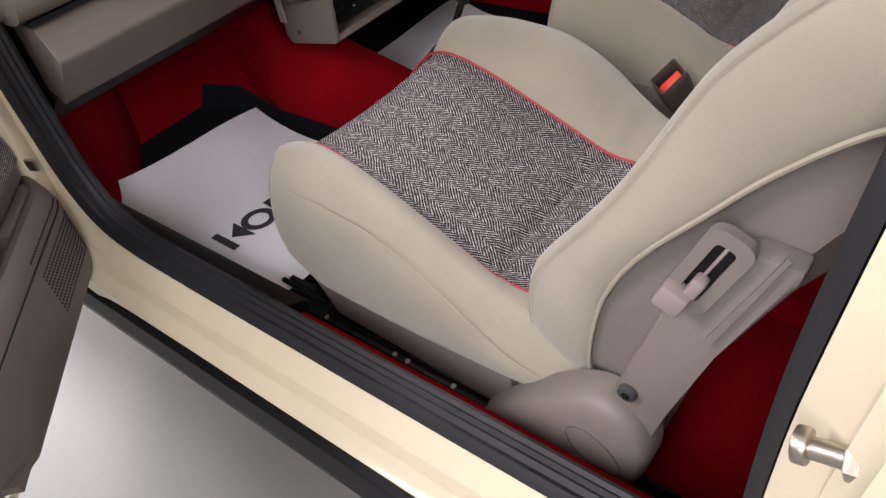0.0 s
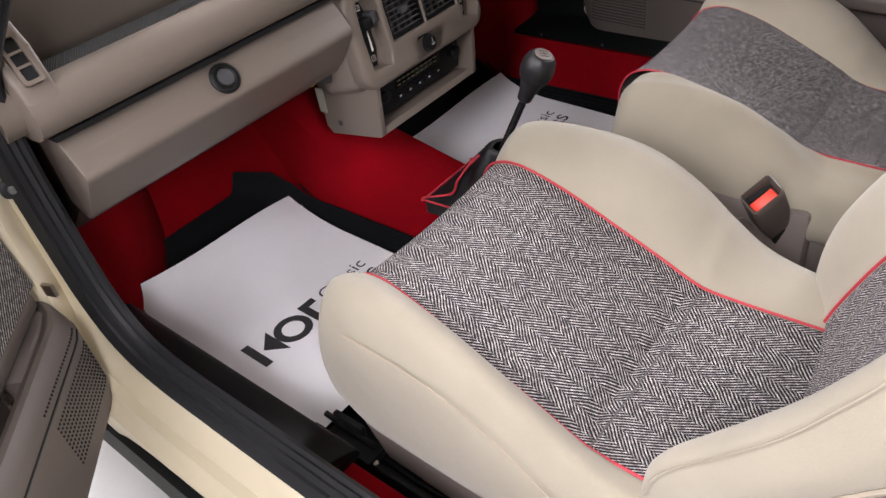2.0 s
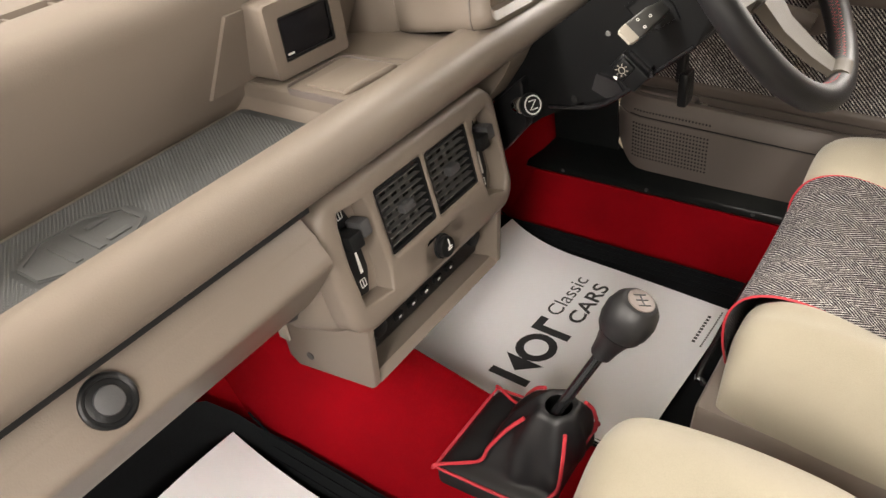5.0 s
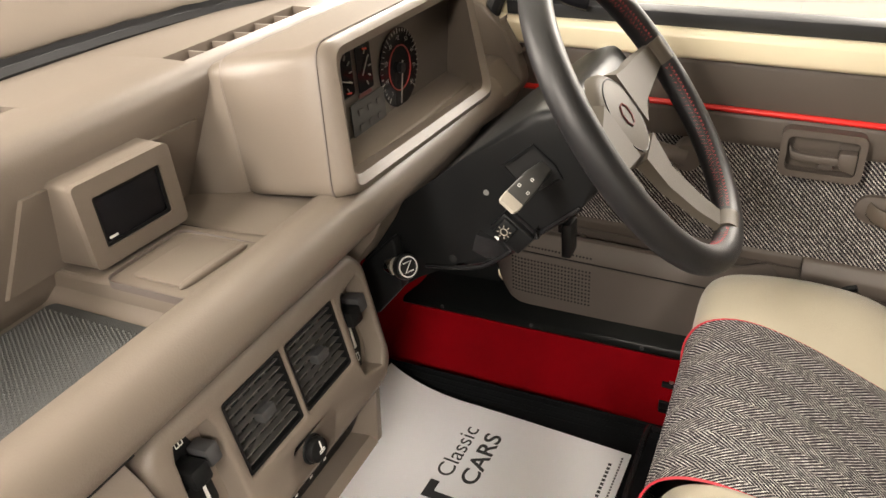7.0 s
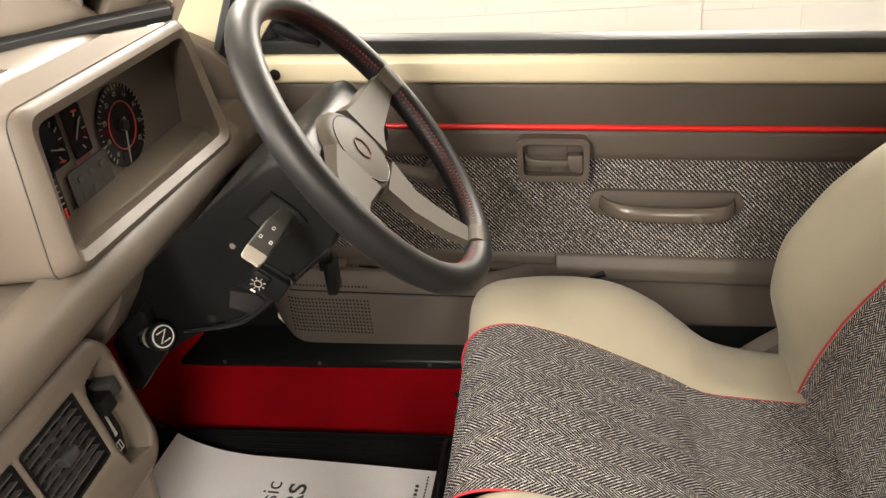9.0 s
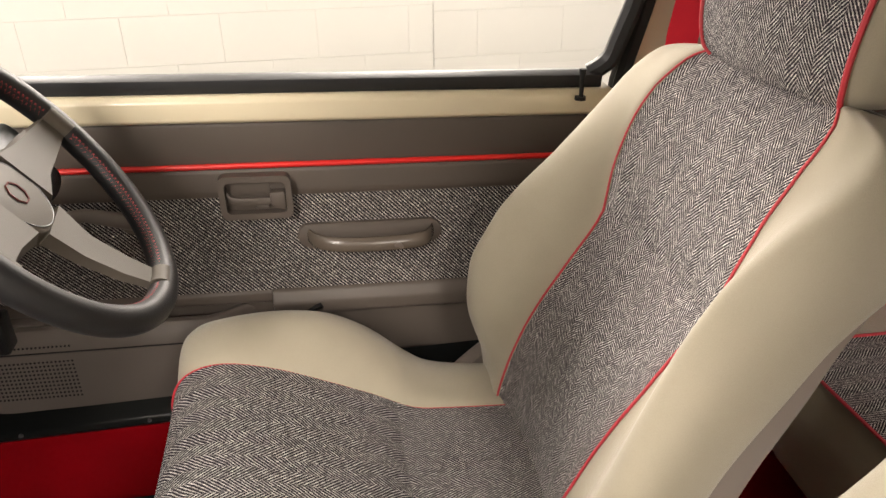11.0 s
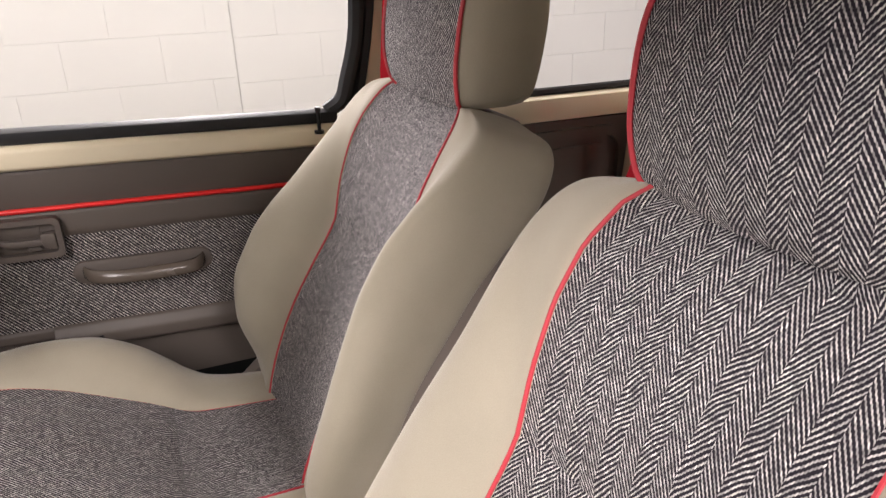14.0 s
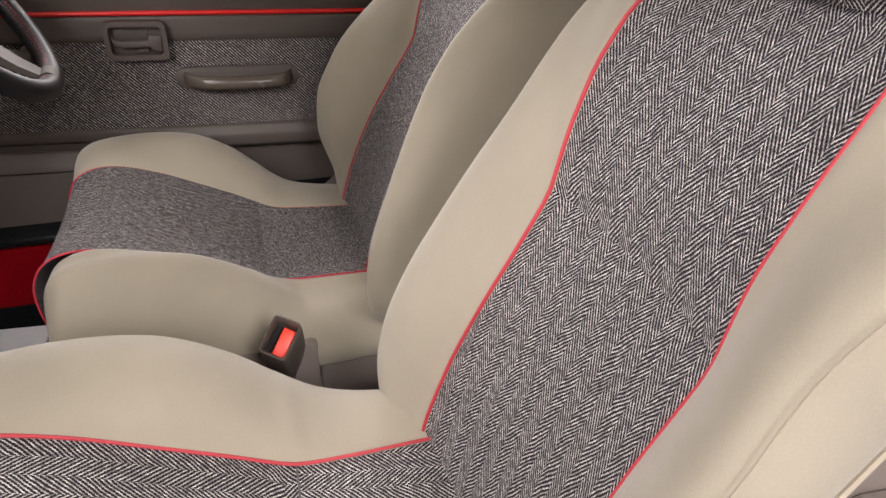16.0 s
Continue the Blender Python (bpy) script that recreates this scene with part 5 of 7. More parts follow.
    gl = part("glovebox_lid", prism(lp, -0.668, -0.174, bevel=0.003), DASH, dash, "taupe glovebox lid with a round lock")
    lm = pose(-0.423, 0.945, 0.730, -36, 0, 0)
    part("lock_ring", placed(tube([(0.0205 * math.cos(a), -0.004, 0.0205 * math.sin(a)) for a in [k * math.tau / 28 for k in range(28)]], 0.0032, 8, True), lm), BLACK, gl, "black lock rim")
    part("lock_barrel", placed(cylinder((0, 0.01, 0), (0, -0.006, 0), 0.0185, 24, bevel=0.002), lm), BLACK, gl, "black lock button")
    part("lock_cap", placed(cylinder((0, -0.005, 0), (0, -0.010, 0), 0.0125, 24, bevel=0.002), lm), DARK, gl)
    part("knee_panel", prism([(1.02, 0.764), (1.03, 0.62), (1.10, 0.56), (1.30, 0.56), (1.30, 0.764)], -0.665, -0.17), BLACK, dash)
    part("knee_panel", prism([(1.02, 0.764), (1.03, 0.66), (1.10, 0.60), (1.30, 0.60), (1.30, 0.764)], 0.20, 0.66), BLACK, dash)
    # lower right fascia beneath the pod
    part("right_fascia", prism([(0.925, 0.795), (0.930, 0.80), (0.96, 0.836), (1.03, 0.84), (1.03, 0.70), (0.985, 0.70), (0.95, 0.75)], 0.20, 0.655, bevel=0.004), DASH, dash, "taupe fascia beside the column")
    return dash


dashboard()


def centre_panel():
    p = thing("heater_panel", "taupe centre panel with air vents, heater sliders and radio", "dashboard panel")
    # facing sheet in plane coordinates: u across, v down the slope
    top, bot = Vector((0.02, 0.960, 0.752)), Vector((0.02, 0.934, 0.602))
    down = (bot - top).normalized()
    face = Vector((0, -1, 0)) - down * Vector((0, -1, 0)).dot(down)
    face.normalize()
    m = Matrix(((1, 0, 0, 0.02), (0, face.y, -down.y, top.y), (0, face.z, -down.z, top.z), (0, 0, 0, 1)))  # local: x across, y out, z up the slope
    outer = rounded(0.344, 0.176, 0.036, 8, -0.019, -0.084)
    vents = [rounded(0.087, 0.086, 0.003, 2, -0.056, -0.066), rounded(0.087, 0.084, 0.003, 2, 0.0375, -0.067)]
    slots = [[(-0.163, -0.136), (-0.118, -0.143), (-0.112, -0.120), (-0.113, -0.036), (-0.118, -0.022), (-0.157, -0.018), (-0.161, -0.030), (-0.165, -0.080)], [(0.094, -0.136), (0.130, -0.148), (0.139, -0.130), (0.139, -0.042), (0.132, -0.024), (0.097, -0.030), (0.092, -0.042), (0.091, -0.110)]]
    notch = [(-0.058, -0.160), (0.010, -0.160), (0.026, -0.134), (0.022, -0.129), (-0.040, -0.127), (-0.046, -0.132)]
    part("panel_body", placed(loft([[(x, -0.10, z) for x, z in rounded(0.362, 0.190, 0.036, 8, -0.019, -0.086)], [(x, -0.040, z) for x, z in rounded(0.356, 0.184, 0.038, 8, -0.019, -0.084)], [(x, -0.022, z) for x, z in offset(outer, 0.002)]]), m), DASH, p, "moulded taupe panel body")
    part("panel_face", placed(plate(outer, vents + slots + [notch], 0.008, -0.024, 0.010, 0.004), m), DASH, p, "rounded taupe panel face with openings", sharp=50)

    def slab(name, x0, x1, z0, z1, y0, y1, mat, lab="", bev=0.003, parent=p):
        return part(name, placed(box((x0 + x1) / 2, (y0 + y1) / 2, (z0 + z1) / 2, x1 - x0, y1 - y0, z1 - z0, bev), m), mat, parent, lab)
    # two vents
    for cx, cz in ((-0.056, -0.066), (0.0375, -0.067)):
        v = thing_part("air_vent", p)
        # black backing plate gives the shade of the vent's depth
        slab("vent_back", cx - 0.043, cx + 0.043, cz - 0.042, cz + 0.042, -0.021, -0.019, HOLE, "black plate for the shade deep in the vent", 0, v)
        part("vent_frame", placed(frame_ring(rounded(0.0864, 0.0838, 0.003, 3, cx, cz), rounded(0.080, 0.077, 0.002, 3, cx, cz), -0.016, 0.005, "y"), m), BLACK, v, "black vent frame")
        for k in range(8):
            z = cz - 0.0336 + 0.0096 * k
            part("vent_blade", placed(loft([[(x, -0.006, z - 0.0010), (x, 0.003, z - 0.0005), (x, 0.003, z + 0.0005), (x, -0.006, z - 0.0002)] for x in (cx - 0.040, cx + 0.040)]), m), SLAT, v)
        for k in range(4):
            slab("vent_vane", cx - 0.0265 + 0.0175 * k, cx - 0.0253 + 0.0175 * k, cz - 0.038, cz + 0.038, -0.013, -0.006, SLAT, "", 0, v)
        slab("vent_tab", cx - 0.010, cx + 0.010, cz - 0.006, cz + 0.006, -0.002, 0.011, DARK, "dark vent thumb tab", 0.002, v)
    # heater sliders in deep slots
    for cx, cz in ((-0.138, -0.080), (0.116, -0.086)):
        h = thing_part("heater_slider", p)
        slab("slider_floor", cx - 0.026, cx + 0.026, cz - 0.064, cz + 0.064, -0.023, -0.020, DASH, "", 0, h)
        part("slider_plate", placed(prism([(cx - 0.026, cz + 0.058), (cx + 0.006, cz + 0.056), (cx + 0.014, cz + 0.030), (cx + 0.014, cz - 0.030), (cx + 0.004, cz - 0.058), (cx - 0.020, cz - 0.056)], -0.021, -0.0165, "y"), m), BLACK, h, "black slider plate")
        slab("slider_knob", cx - 0.020, cx + 0.001, cz + 0.012, cz + 0.032, -0.018, 0.012, BLACK, "black slider knob", 0.003, h)
        slab("slider_tip", cx + 0.004, cx + 0.020, cz + 0.016, cz + 0.036, -0.018, 0.008, DARK, "dark slider knob", 0.003, h)
        part("slider_scale", placed(prism([(cx + 0.001, cz - 0.032), (cx + 0.0055, cz - 0.032), (cx + 0.0055, cz + 0.004), (cx + 0.0035, cz + 0.008)], -0.0166, -0.0158, "y"), m), WHITE, h, "white tapered scale")
        for zz, hh in ((cz + 0.046, 0.010), (cz - 0.044, 0.011)):
            part("slider_sign", placed(joined(frame_ring(rounded(0.009, hh, 0.001, 2, cx, zz), rounded(0.0072, hh - 0.002, 0.001, 2, cx, zz), -0.0166, -0.0158, "y"), box(cx, -0.0162, zz, 0.0012, 0.0006, hh - 0.003, 0)), m), WHITE, h, "small white heater sign")
    # lighter in its notch
    part("notch_floor", placed(prism([(-0.062, -0.164), (0.014, -0.164), (0.030, -0.126), (-0.048, -0.124)], -0.020, -0.014, "y"), m), DASH, p, "sunk lighter notch")
    lt = thing_part("cigar_lighter", p)
    c = m @ Vector((-0.021, -0.012, -0.144))
    o = (m.to_3x3() @ Vector((0, 1, 0))).normalized()
    part("lighter_ring", cylinder(c - o * 0.004, c + o * 0.022, 0.0165, 24, bevel=0.002), BLACK, lt, "black lighter ring")
    part("lighter_knob", cylinder(c + o * 0.020, c + o * 0.030, 0.0140, 24, bevel=0.003), BLACK, lt, "dark lighter knob")
    part("lighter_sign", placed(joined(box(-0.0185, 0.0183, -0.139, 0.0014, 0.0008, 0.010, 0), box(-0.0185, 0.0183, -0.1475, 0.009, 0.0008, 0.0014, 0), box(-0.0185, 0.0183, -0.1450, 0.009, 0.0008, 0.0010, 0)), m), WHITE, lt)
    # radio box below
    rb = thing_part("radio_housing", p)
    x0, x1 = -0.146, 0.150
    shell = [(0.952, 0.604), (0.934, 0.600), (0.944, 0.484), (0.952, 0.478), (1.085, 0.456), (1.10, 0.47), (1.10, 0.604)]
    for xa, xb in ((x0, x0 + 0.012), (x1 - 0.012, x1)):
        part("housing_side", prism(shell, xa, xb, bevel=0.003), DASH, rb, "taupe radio housing side")
    part("housing_floor", prism([(0.944, 0.484), (0.952, 0.478), (1.085, 0.456), (1.09, 0.468), (0.955, 0.492)], x0 + 0.012, x1 - 0.012), DASH, rb)
    part("housing_top", prism([(0.936, 0.606), (0.936, 0.590), (1.08, 0.590), (1.08, 0.606)], x0 + 0.012, x1 - 0.012), DASH, rb)
    part("housing_back", box(0.0, 1.05, 0.53, 0.28, 0.02, 0.13, 0), BLACK, rb)
    for zz in (0.474,):
        part("housing_screw", cylinder((x0 + 0.0005, 1.055, 0.487), (x0 - 0.0015, 1.055, 0.487), 0.006, 12), DARK, rb, "dark screw head")
    rd = thing_part("radio", p)
    fm = pose(0.002, 0.972, 0.543, 5, 0, 0)
    part("radio_face", placed(box(0, 0.010, 0, 0.262, 0.02, 0.090, 0.003), fm), BLACK, rd, "black radio front")
    part("radio_display", placed(box(0.0, -0.0005, 0.010, 0.135, 0.002, 0.034, 0.001), fm), SCREEN, rd, "dark tuning display")
    for k in range(9):
        part("radio_print", placed(box(-0.055 + 0.0135 * k, -0.0018, 0.018, 0.010, 0.0006, 0.0022, 0), fm), AMBER if k % 2 else OLIVE, rd)
        part("radio_print", placed(box(-0.055 + 0.0135 * k, -0.0018, 0.008, 0.009, 0.0006, 0.0022, 0), fm), OLIVE, rd)
        part("radio_print", placed(box(-0.055 + 0.0135 * k, -0.0018, -0.001, 0.008, 0.0006, 0.0018, 0), fm), AMBER if k % 3 == 0 else OLIVE, rd)
    for k in range(5):
        part("radio_button", placed(box(-0.058 + 0.029 * k, -0.002, -0.022, 0.018, 0.006, 0.009, 0.002), fm), BLACK, rd, "dark preset button")
        part("button_mark", placed(box(-0.058 + 0.029 * k, -0.0054, -0.022, 0.005, 0.0006, 0.003, 0), fm), WHITE, rd)
    for sx in (-1, 1):
        part("radio_knob", placed(cylinder((sx * 0.106, 0, 0.0), (sx * 0.106, -0.016, 0.0), 0.0125, 22, bevel=0.003), fm), BLACK, rd, "black radio knob")
        part("knob_ring", placed(cylinder((sx * 0.106, 0, 0.0), (sx * 0.106, -0.004, 0.0), 0.0155, 22, bevel=0.002), fm), BLACK, rd)
    # loose connector and wires under the glovebox end
    w = thing("loose_wires", "loose dark connector with yellow and white wires", "wiring")
    part("connector", placed(box(0, 0, 0, 0.03, 0.025, 0.02, 0.003), pose(-0.190, 1.02, 0.612, 10, 20, 0)), DARK, w)
    part("wire", tube(curve_points([(-0.198, 1.03, 0.612), (-0.207, 1.025, 0.604), (-0.217, 1.03, 0.604), (-0.222, 1.04, 0.614)], 5), 0.0018, 6), YELLOW, w, "yellow wire")
    part("wire", tube(curve_points([(-0.195, 1.035, 0.612), (-0.205, 1.035, 0.600), (-0.216, 1.04, 0.602), (-0.22, 1.05, 0.614)], 5), 0.0018, 6), OFFWHITE, w, "white wire")
    part("bracket", placed(box(0, 0, 0, 0.003, 0.018, 0.05, 0), pose(-0.150, 1.092, 0.530, 0, 0, 0)), OFFWHITE, w, "pale bracket plate")


STALK = material("dark_grey_stalk", (0.055, 0.055, 0.053), rough=0.4, vary=0.05)
SLAT = material("dark_vent_slat", (0.085, 0.081, 0.076), rough=0.3, vary=0.05)
OLIVE = material("olive_print", (0.15, 0.15, 0.04), rough=0.5)
centre_panel()


def instrument_pod():
    pod = thing("instrument_pod", "taupe hooded instrument pod with dials behind glass", "instrument cluster")

    def ring(y, bl, tl, tr, br, r=0.014, tilt=0.0):
        """A rounded four-cornered ring at depth y; tilt moves the top forward."""
        cs = [Vector((p[0], 0, p[1])) for p in (bl, tl, tr, br)]
        pts = []
        for i in range(4):
            a, b, c = cs[i - 1], cs[i], cs[(i + 1) % 4]
            d0, d1 = (a - b).normalized(), (c - b).normalized()
            for k in range(5):
                t = k / 4
                p = b + d0 * r * (1 - t) ** 2 + d1 * r * t ** 2
                pts.append((p.x, y + tilt * (p.z - 0.84), p.z))
        return pts
    rings = [
        ring(1.165, (0.128, 0.772), (0.200, 0.938), (0.640, 0.935), (0.650, 0.785)),
        ring(1.096, (0.164, 0.796), (0.190, 0.948), (0.615, 0.945), (0.62, 0.795), 0.02, 0.22),
        ring(1.092, (0.160, 0.801), (0.186, 0.954), (0.615, 0.955), (0.62, 0.795), 0.024, 0.22),
        ring(1.084, (0.153, 0.804), (0.181, 0.957), (0.615, 0.955), (0.62, 0.795), 0.024, 0.22),
        ring(1.00, (0.140, 0.820), (0.170, 0.973), (0.575, 0.974), (0.565, 0.812), 0.02),
        ring(0.950, (0.131, 0.830), (0.178, 0.981), (0.548, 0.982), (0.535, 0.815), 0.02, 0.18),
        ring(0.932, (0.139, 0.834), (0.184, 0.979), (0.541, 0.980), (0.525, 0.818), 0.02, 0.25),
        ring(0.927, (0.147, 0.841), (0.190, 0.973), (0.534, 0.974), (0.515, 0.826), 0.018, 0.25),
        ring(0.932, (0.157, 0.849), (0.200, 0.963), (0.522, 0.964), (0.502, 0.836), 0.014, 0.25),
        ring(0.955, (0.175, 0.843), (0.211, 0.958), (0.532, 0.960), (0.512, 0.828), 0.014, 0.2),
        ring(1.014, (0.234, 0.812), (0.242, 0.954), (0.580, 0.952), (0.548, 0.806), 0.012),
    ]
    part("hood", loft(rings, True, False), DASH, pod, "taupe hooded pod")
    part("hood_seam", tube(rings[5], 0.0012, 4, True), SHADOWLINE, pod)
    Y = 1.010
    part("dial_board", box(0.41, Y + 0.004, 0.880, 0.37, 0.006, 0.17, 0), DIALBOARD, pod, "taupe grey dial board")

    def flat(name, outline, mat, lift, parent, lab=""):
        return part(name, prism(outline, Y - lift, Y - lift + 0.0012, "y"), mat, parent, lab, smooth=False)
    # small dials
    for cx, cz, n0 in ((0.274, 0.918, 0), (0.318, 0.914, 1)):
        g = thing_part("small_dial", pod)
        flat("dial_face", rounded(0.034, 0.056, 0.003, 2, cx, cz), SCREEN, 0.002, g, "black small dial")
        for k in range(5):
            a = radians(-60 + 30 * k)
            q = (cx - 0.008 + 0.018 * math.cos(a), cz + 0.022 * math.sin(a))
            part("tick", placed(box(0, 0, 0, 0.006, 0.0008, 0.0016, 0), pose(q[0], Y - 0.0035, q[1], 0, math.degrees(-a), 0)), DIALPRINT, g)
        part("pointer", placed(box(0.009, 0, 0, 0.022, 0.0008, 0.0016, 0), pose(cx - 0.008, Y - 0.004, cz - 0.006, 0, -50 if n0 else 20, 0)), DIALPRINT, g)
        part("red_mark", placed(box(0, 0, 0, 0.010, 0.0008, 0.002, 0), pose(cx + 0.002, Y - 0.0035, cz + (0.022 if n0 else -0.023), 0, 10, 0)), SIGNAL, g)
    # edge dial at the left
    g = thing_part("edge_dial", pod)
    flat("dial_face", rounded(0.018, 0.076, 0.004, 2, 0.251, 0.868), SCREEN, 0.002, g, "black edge dial")
    for k in range(8):
        part("tick", box(0.250 + 0.0006 * k, Y - 0.0035, 0.898 - 0.007 * k, 0.005, 0.0008, 0.0012, 0), DIALPRINT, g)
    part("red_mark", box(0.253, Y - 0.0035, 0.842, 0.003, 0.0008, 0.016, 0), SIGNAL, g)
    # rev counter with a red ring
    tc = thing_part("rev_counter", pod)
    cx, cz = 0.403, 0.888
    flat("dial_face", [(cx + 0.051 * math.cos(k * math.tau / 40), cz + 0.051 * math.sin(k * math.tau / 40)) for k in range(40)], SCREEN, 0.002, tc, "black round dial")
    part("red_ring", tube([(cx + 0.029 * math.cos(k * math.tau / 40), Y - 0.003, cz + 0.029 * math.sin(k * math.tau / 40)) for k in range(40)], 0.0009, 5, True), DULLRED, tc, "thin red ring")
    for k in range(33):
        a = radians(225 - 270 * k / 32)
        part("tick", placed(box(0, 0, 0, 0.004 if k % 4 else 0.007, 0.0008, 0.0009, 0), pose(cx + 0.048 * math.cos(a), Y - 0.0035, cz + 0.048 * math.sin(a), 0, math.degrees(-a), 0)), DIALPRINT, tc)
    for k in range(9):
        a = radians(225 - 270 * k / 8)
        txt = bpy.data.curves.new("numeral", "FONT")
        txt.body, txt.size, txt.align_x, txt.align_y = str(k * 10), 0.0085, "CENTER", "CENTER"
        tmp = bpy.data.objects.new("tmp", txt)
        me = bpy.data.meshes.new_from_object(tmp)
        bpy.data.objects.remove(tmp)
        me.materials.clear()
        me.materials.append(DIALPRINT)
        ob = new("numeral", me)
        ob.parent = tc
        ob.matrix_local = pose(cx + 0.0385 * math.cos(a), Y - 0.0035, cz + 0.0385 * math.sin(a), 90, 0, 0)
    part("pointer", placed(prism([(-0.010, -0.0016), (0.046, -0.0006), (0.046, 0.0006), (-0.010, 0.0016)], -0.001, 0.0, "y"), pose(cx, Y - 0.006, cz, 0, 104, 0)), DIALPRINT, tc, "white pointer")
    part("pointer_hub", cylinder((cx, Y - 0.002, cz), (cx, Y - 0.008, cz), 0.007, 16), BLACK, tc)
    part("trip_stem", cylinder((0.47, Y, 0.824), (0.47, Y - 0.035, 0.824), 0.0035, 10), BLACK, pod, "black trip reset stem")
    wp = flat("warning_panel", rounded(0.080, 0.046, 0.002, 2, 0.316, 0.856), LAMPBOARD, 0.0025, pod, "grey warning lamp panel")
    for i in range(3):
        for j in range(2):
            part("lamp_sign", box(0.294 + 0.022 * i, Y - 0.004, 0.847 + 0.019 * j, 0.009, 0.0008, 0.007, 0), LAMPSIGN, wp)
    part("red_print", box(0.310, Y - 0.0035, 0.884, 0.030, 0.0008, 0.004, 0), REDPRINT, pod)
    return pod


DULLRED = material("dull_red_ring", (0.42, 0.04, 0.03), rough=0.5, vary=0.05)
DIALPRINT = material("pale_dial_print", (0.30, 0.285, 0.255), rough=0.5, vary=0.05)
DIALBOARD = material("taupe_dial_board", (0.125, 0.105, 0.088), rough=0.55, vary=0.05)
LAMPSIGN = material("dull_lamp_sign", (0.065, 0.06, 0.054), rough=0.5, vary=0.05)
LAMPBOARD = material("grey_lamp_panel", (0.05, 0.048, 0.044), rough=0.5, vary=0.05)
REDPRINT = material("dull_red_print", (0.16, 0.035, 0.03), rough=0.6)
instrument_pod()


def steering():
    wheel = thing("steering_wheel", "black leather steering wheel with grey spokes and red stitching", "steering wheel")
    c = Vector((0.358, 0.684, 0.878))
    az, el = radians(4), radians(36)
    nrm = Vector((math.sin(az) * math.cos(el), -math.cos(az) * math.cos(el), math.sin(el)))
    u = nrm.cross(Vector((0, 0, 1))).normalized()  # to the car's left
    v = u.cross(nrm)  # up the wheel
    R, r = 0.184, 0.0168

    def rim_point(deg, dr=0.0, dn=0.0):
        a = radians(deg)
        return c + (R + dr) * (math.cos(a) * u + math.sin(a) * v) + nrm * dn
    rim = part("rim", tube([rim_point(360 * k / 96) for k in range(96)], r, 16, True), LEATHER, wheel, "black leather rim")
    # laced red stitching on the inner side of the rim
    stitches = []
    for a0, a1 in ((184, 258), (90, 168), (4, 86), (274, 348)):
        k = a0
        while k < a1:
            for sgn in (-1, 1):
                p = [rim_point(k + 0.9 * e, -r * 0.96 * math.cos(sgn * 0.35 * e + 0.25), r * 0.98 * math.sin(sgn * 0.35 * e + 0.25)) for e in (-1, 0, 1)]
                stitches.append(tube(p, 0.0008, 4))
            k += 1.9
    tagged(part("stitching", joined(*stitches), REDSTITCH, rim), "crossed red stitching", "", "", "stuff")
    dish = -0.030
    hub = c + nrm * dish
    hb = part("hub", loft([[hub + nrm * h + rr * (math.cos(k * math.tau / 36) * u + math.sin(k * math.tau / 36) * v) for k in range(36)] for h, rr in ((-0.012, 0.054), (-0.006, 0.058), (0.004, 0.056), (0.010, 0.050), (0.012, 0.044))]), SPOKE, wheel, "grey padded hub")
    part("hub_groove", tube([hub + nrm * 0.0115 + 0.045 * (math.cos(k * math.tau / 36) * u + math.sin(k * math.tau / 36) * v) for k in range(36)], 0.0011, 4, True), BLACK, hb)
    oc = [hub + nrm * 0.013 + 0.014 * (math.cos(radians(22.5 + 45 * k)) * u + math.sin(radians(22.5 + 45 * k)) * v) for k in range(8)]
    part("badge_outline", tube(oc, 0.0011, 4, True), REDPRINT, hb, "plain eight-sided badge outline")
    for deg, w0, w1 in ((356, 0.030, 0.018), (176, 0.030, 0.018), (266, 0.030, 0.020)):
        a = radians(deg)
        d = math.cos(a) * u + math.sin(a) * v
        side = nrm.cross(d).normalized()
        rings = []
        for f, w, th, lift in ((0.045, w0 + 0.012, 0.016, 0.006), (0.09, w0, 0.013, 0.006), (0.135, 0.5 * (w0 + w1), 0.011, 0.016), (0.165, w1, 0.010, 0.026), (0.180, w1, 0.009, 0.030)):
            o = hub + d * f + nrm * lift
            rings.append([o + side * (sx * w) + nrm * (sn * th * 0.5) for sx, sn in ((-1, -0.6), (-0.82, 1), (0.82, 1), (1, -0.6), (0.82, -1), (-0.82, -1))])
        sp = part("spoke", loft(rings), SPOKE, wheel, "satin grey spoke")
        o = c + d * (R - 0.012)
        part("spoke_collar", tube([rim_point(deg + e, -0.005, 0.001) for e in (-5.5, -2.5, 0, 2.5, 5.5)], r - 0.002, 14), SPOKE, sp, "grey collar round the rim")
    col = thing("column_shroud", "black moulded steering column shroud with switches", "steering column")
    axis0 = hub - nrm * 0.025
    part("column_collar", cylinder(axis0, axis0 - nrm * 0.10, 0.050, 28, 0.062), BLACK, col, "black column collar")
    out = [(1.010, 0.715), (1.005, 0.640), (0.990, 0.612), (0.962, 0.640), (0.930, 0.678), (0.912, 0.688), (0.857, 0.696), (0.830, 0.706), (0.795, 0.733), (0.757, 0.766), (0.719, 0.798), (0.702, 0.816), (0.696, 0.836), (0.720, 0.880), (0.745, 0.908), (0.772, 0.900), (0.86, 0.835), (0.95, 0.752)]
    part("shroud", prism(out, 0.252, 0.50, bevel=0.010, segments=3), BLACK, col, "black moulded shroud")
    # left face details; x grows away from the passenger
    X = 0.252
    slot = [(0.742, 0.832), (0.750, 0.846), (0.771, 0.864), (0.803, 0.838), (0.786, 0.820), (0.764, 0.815)]
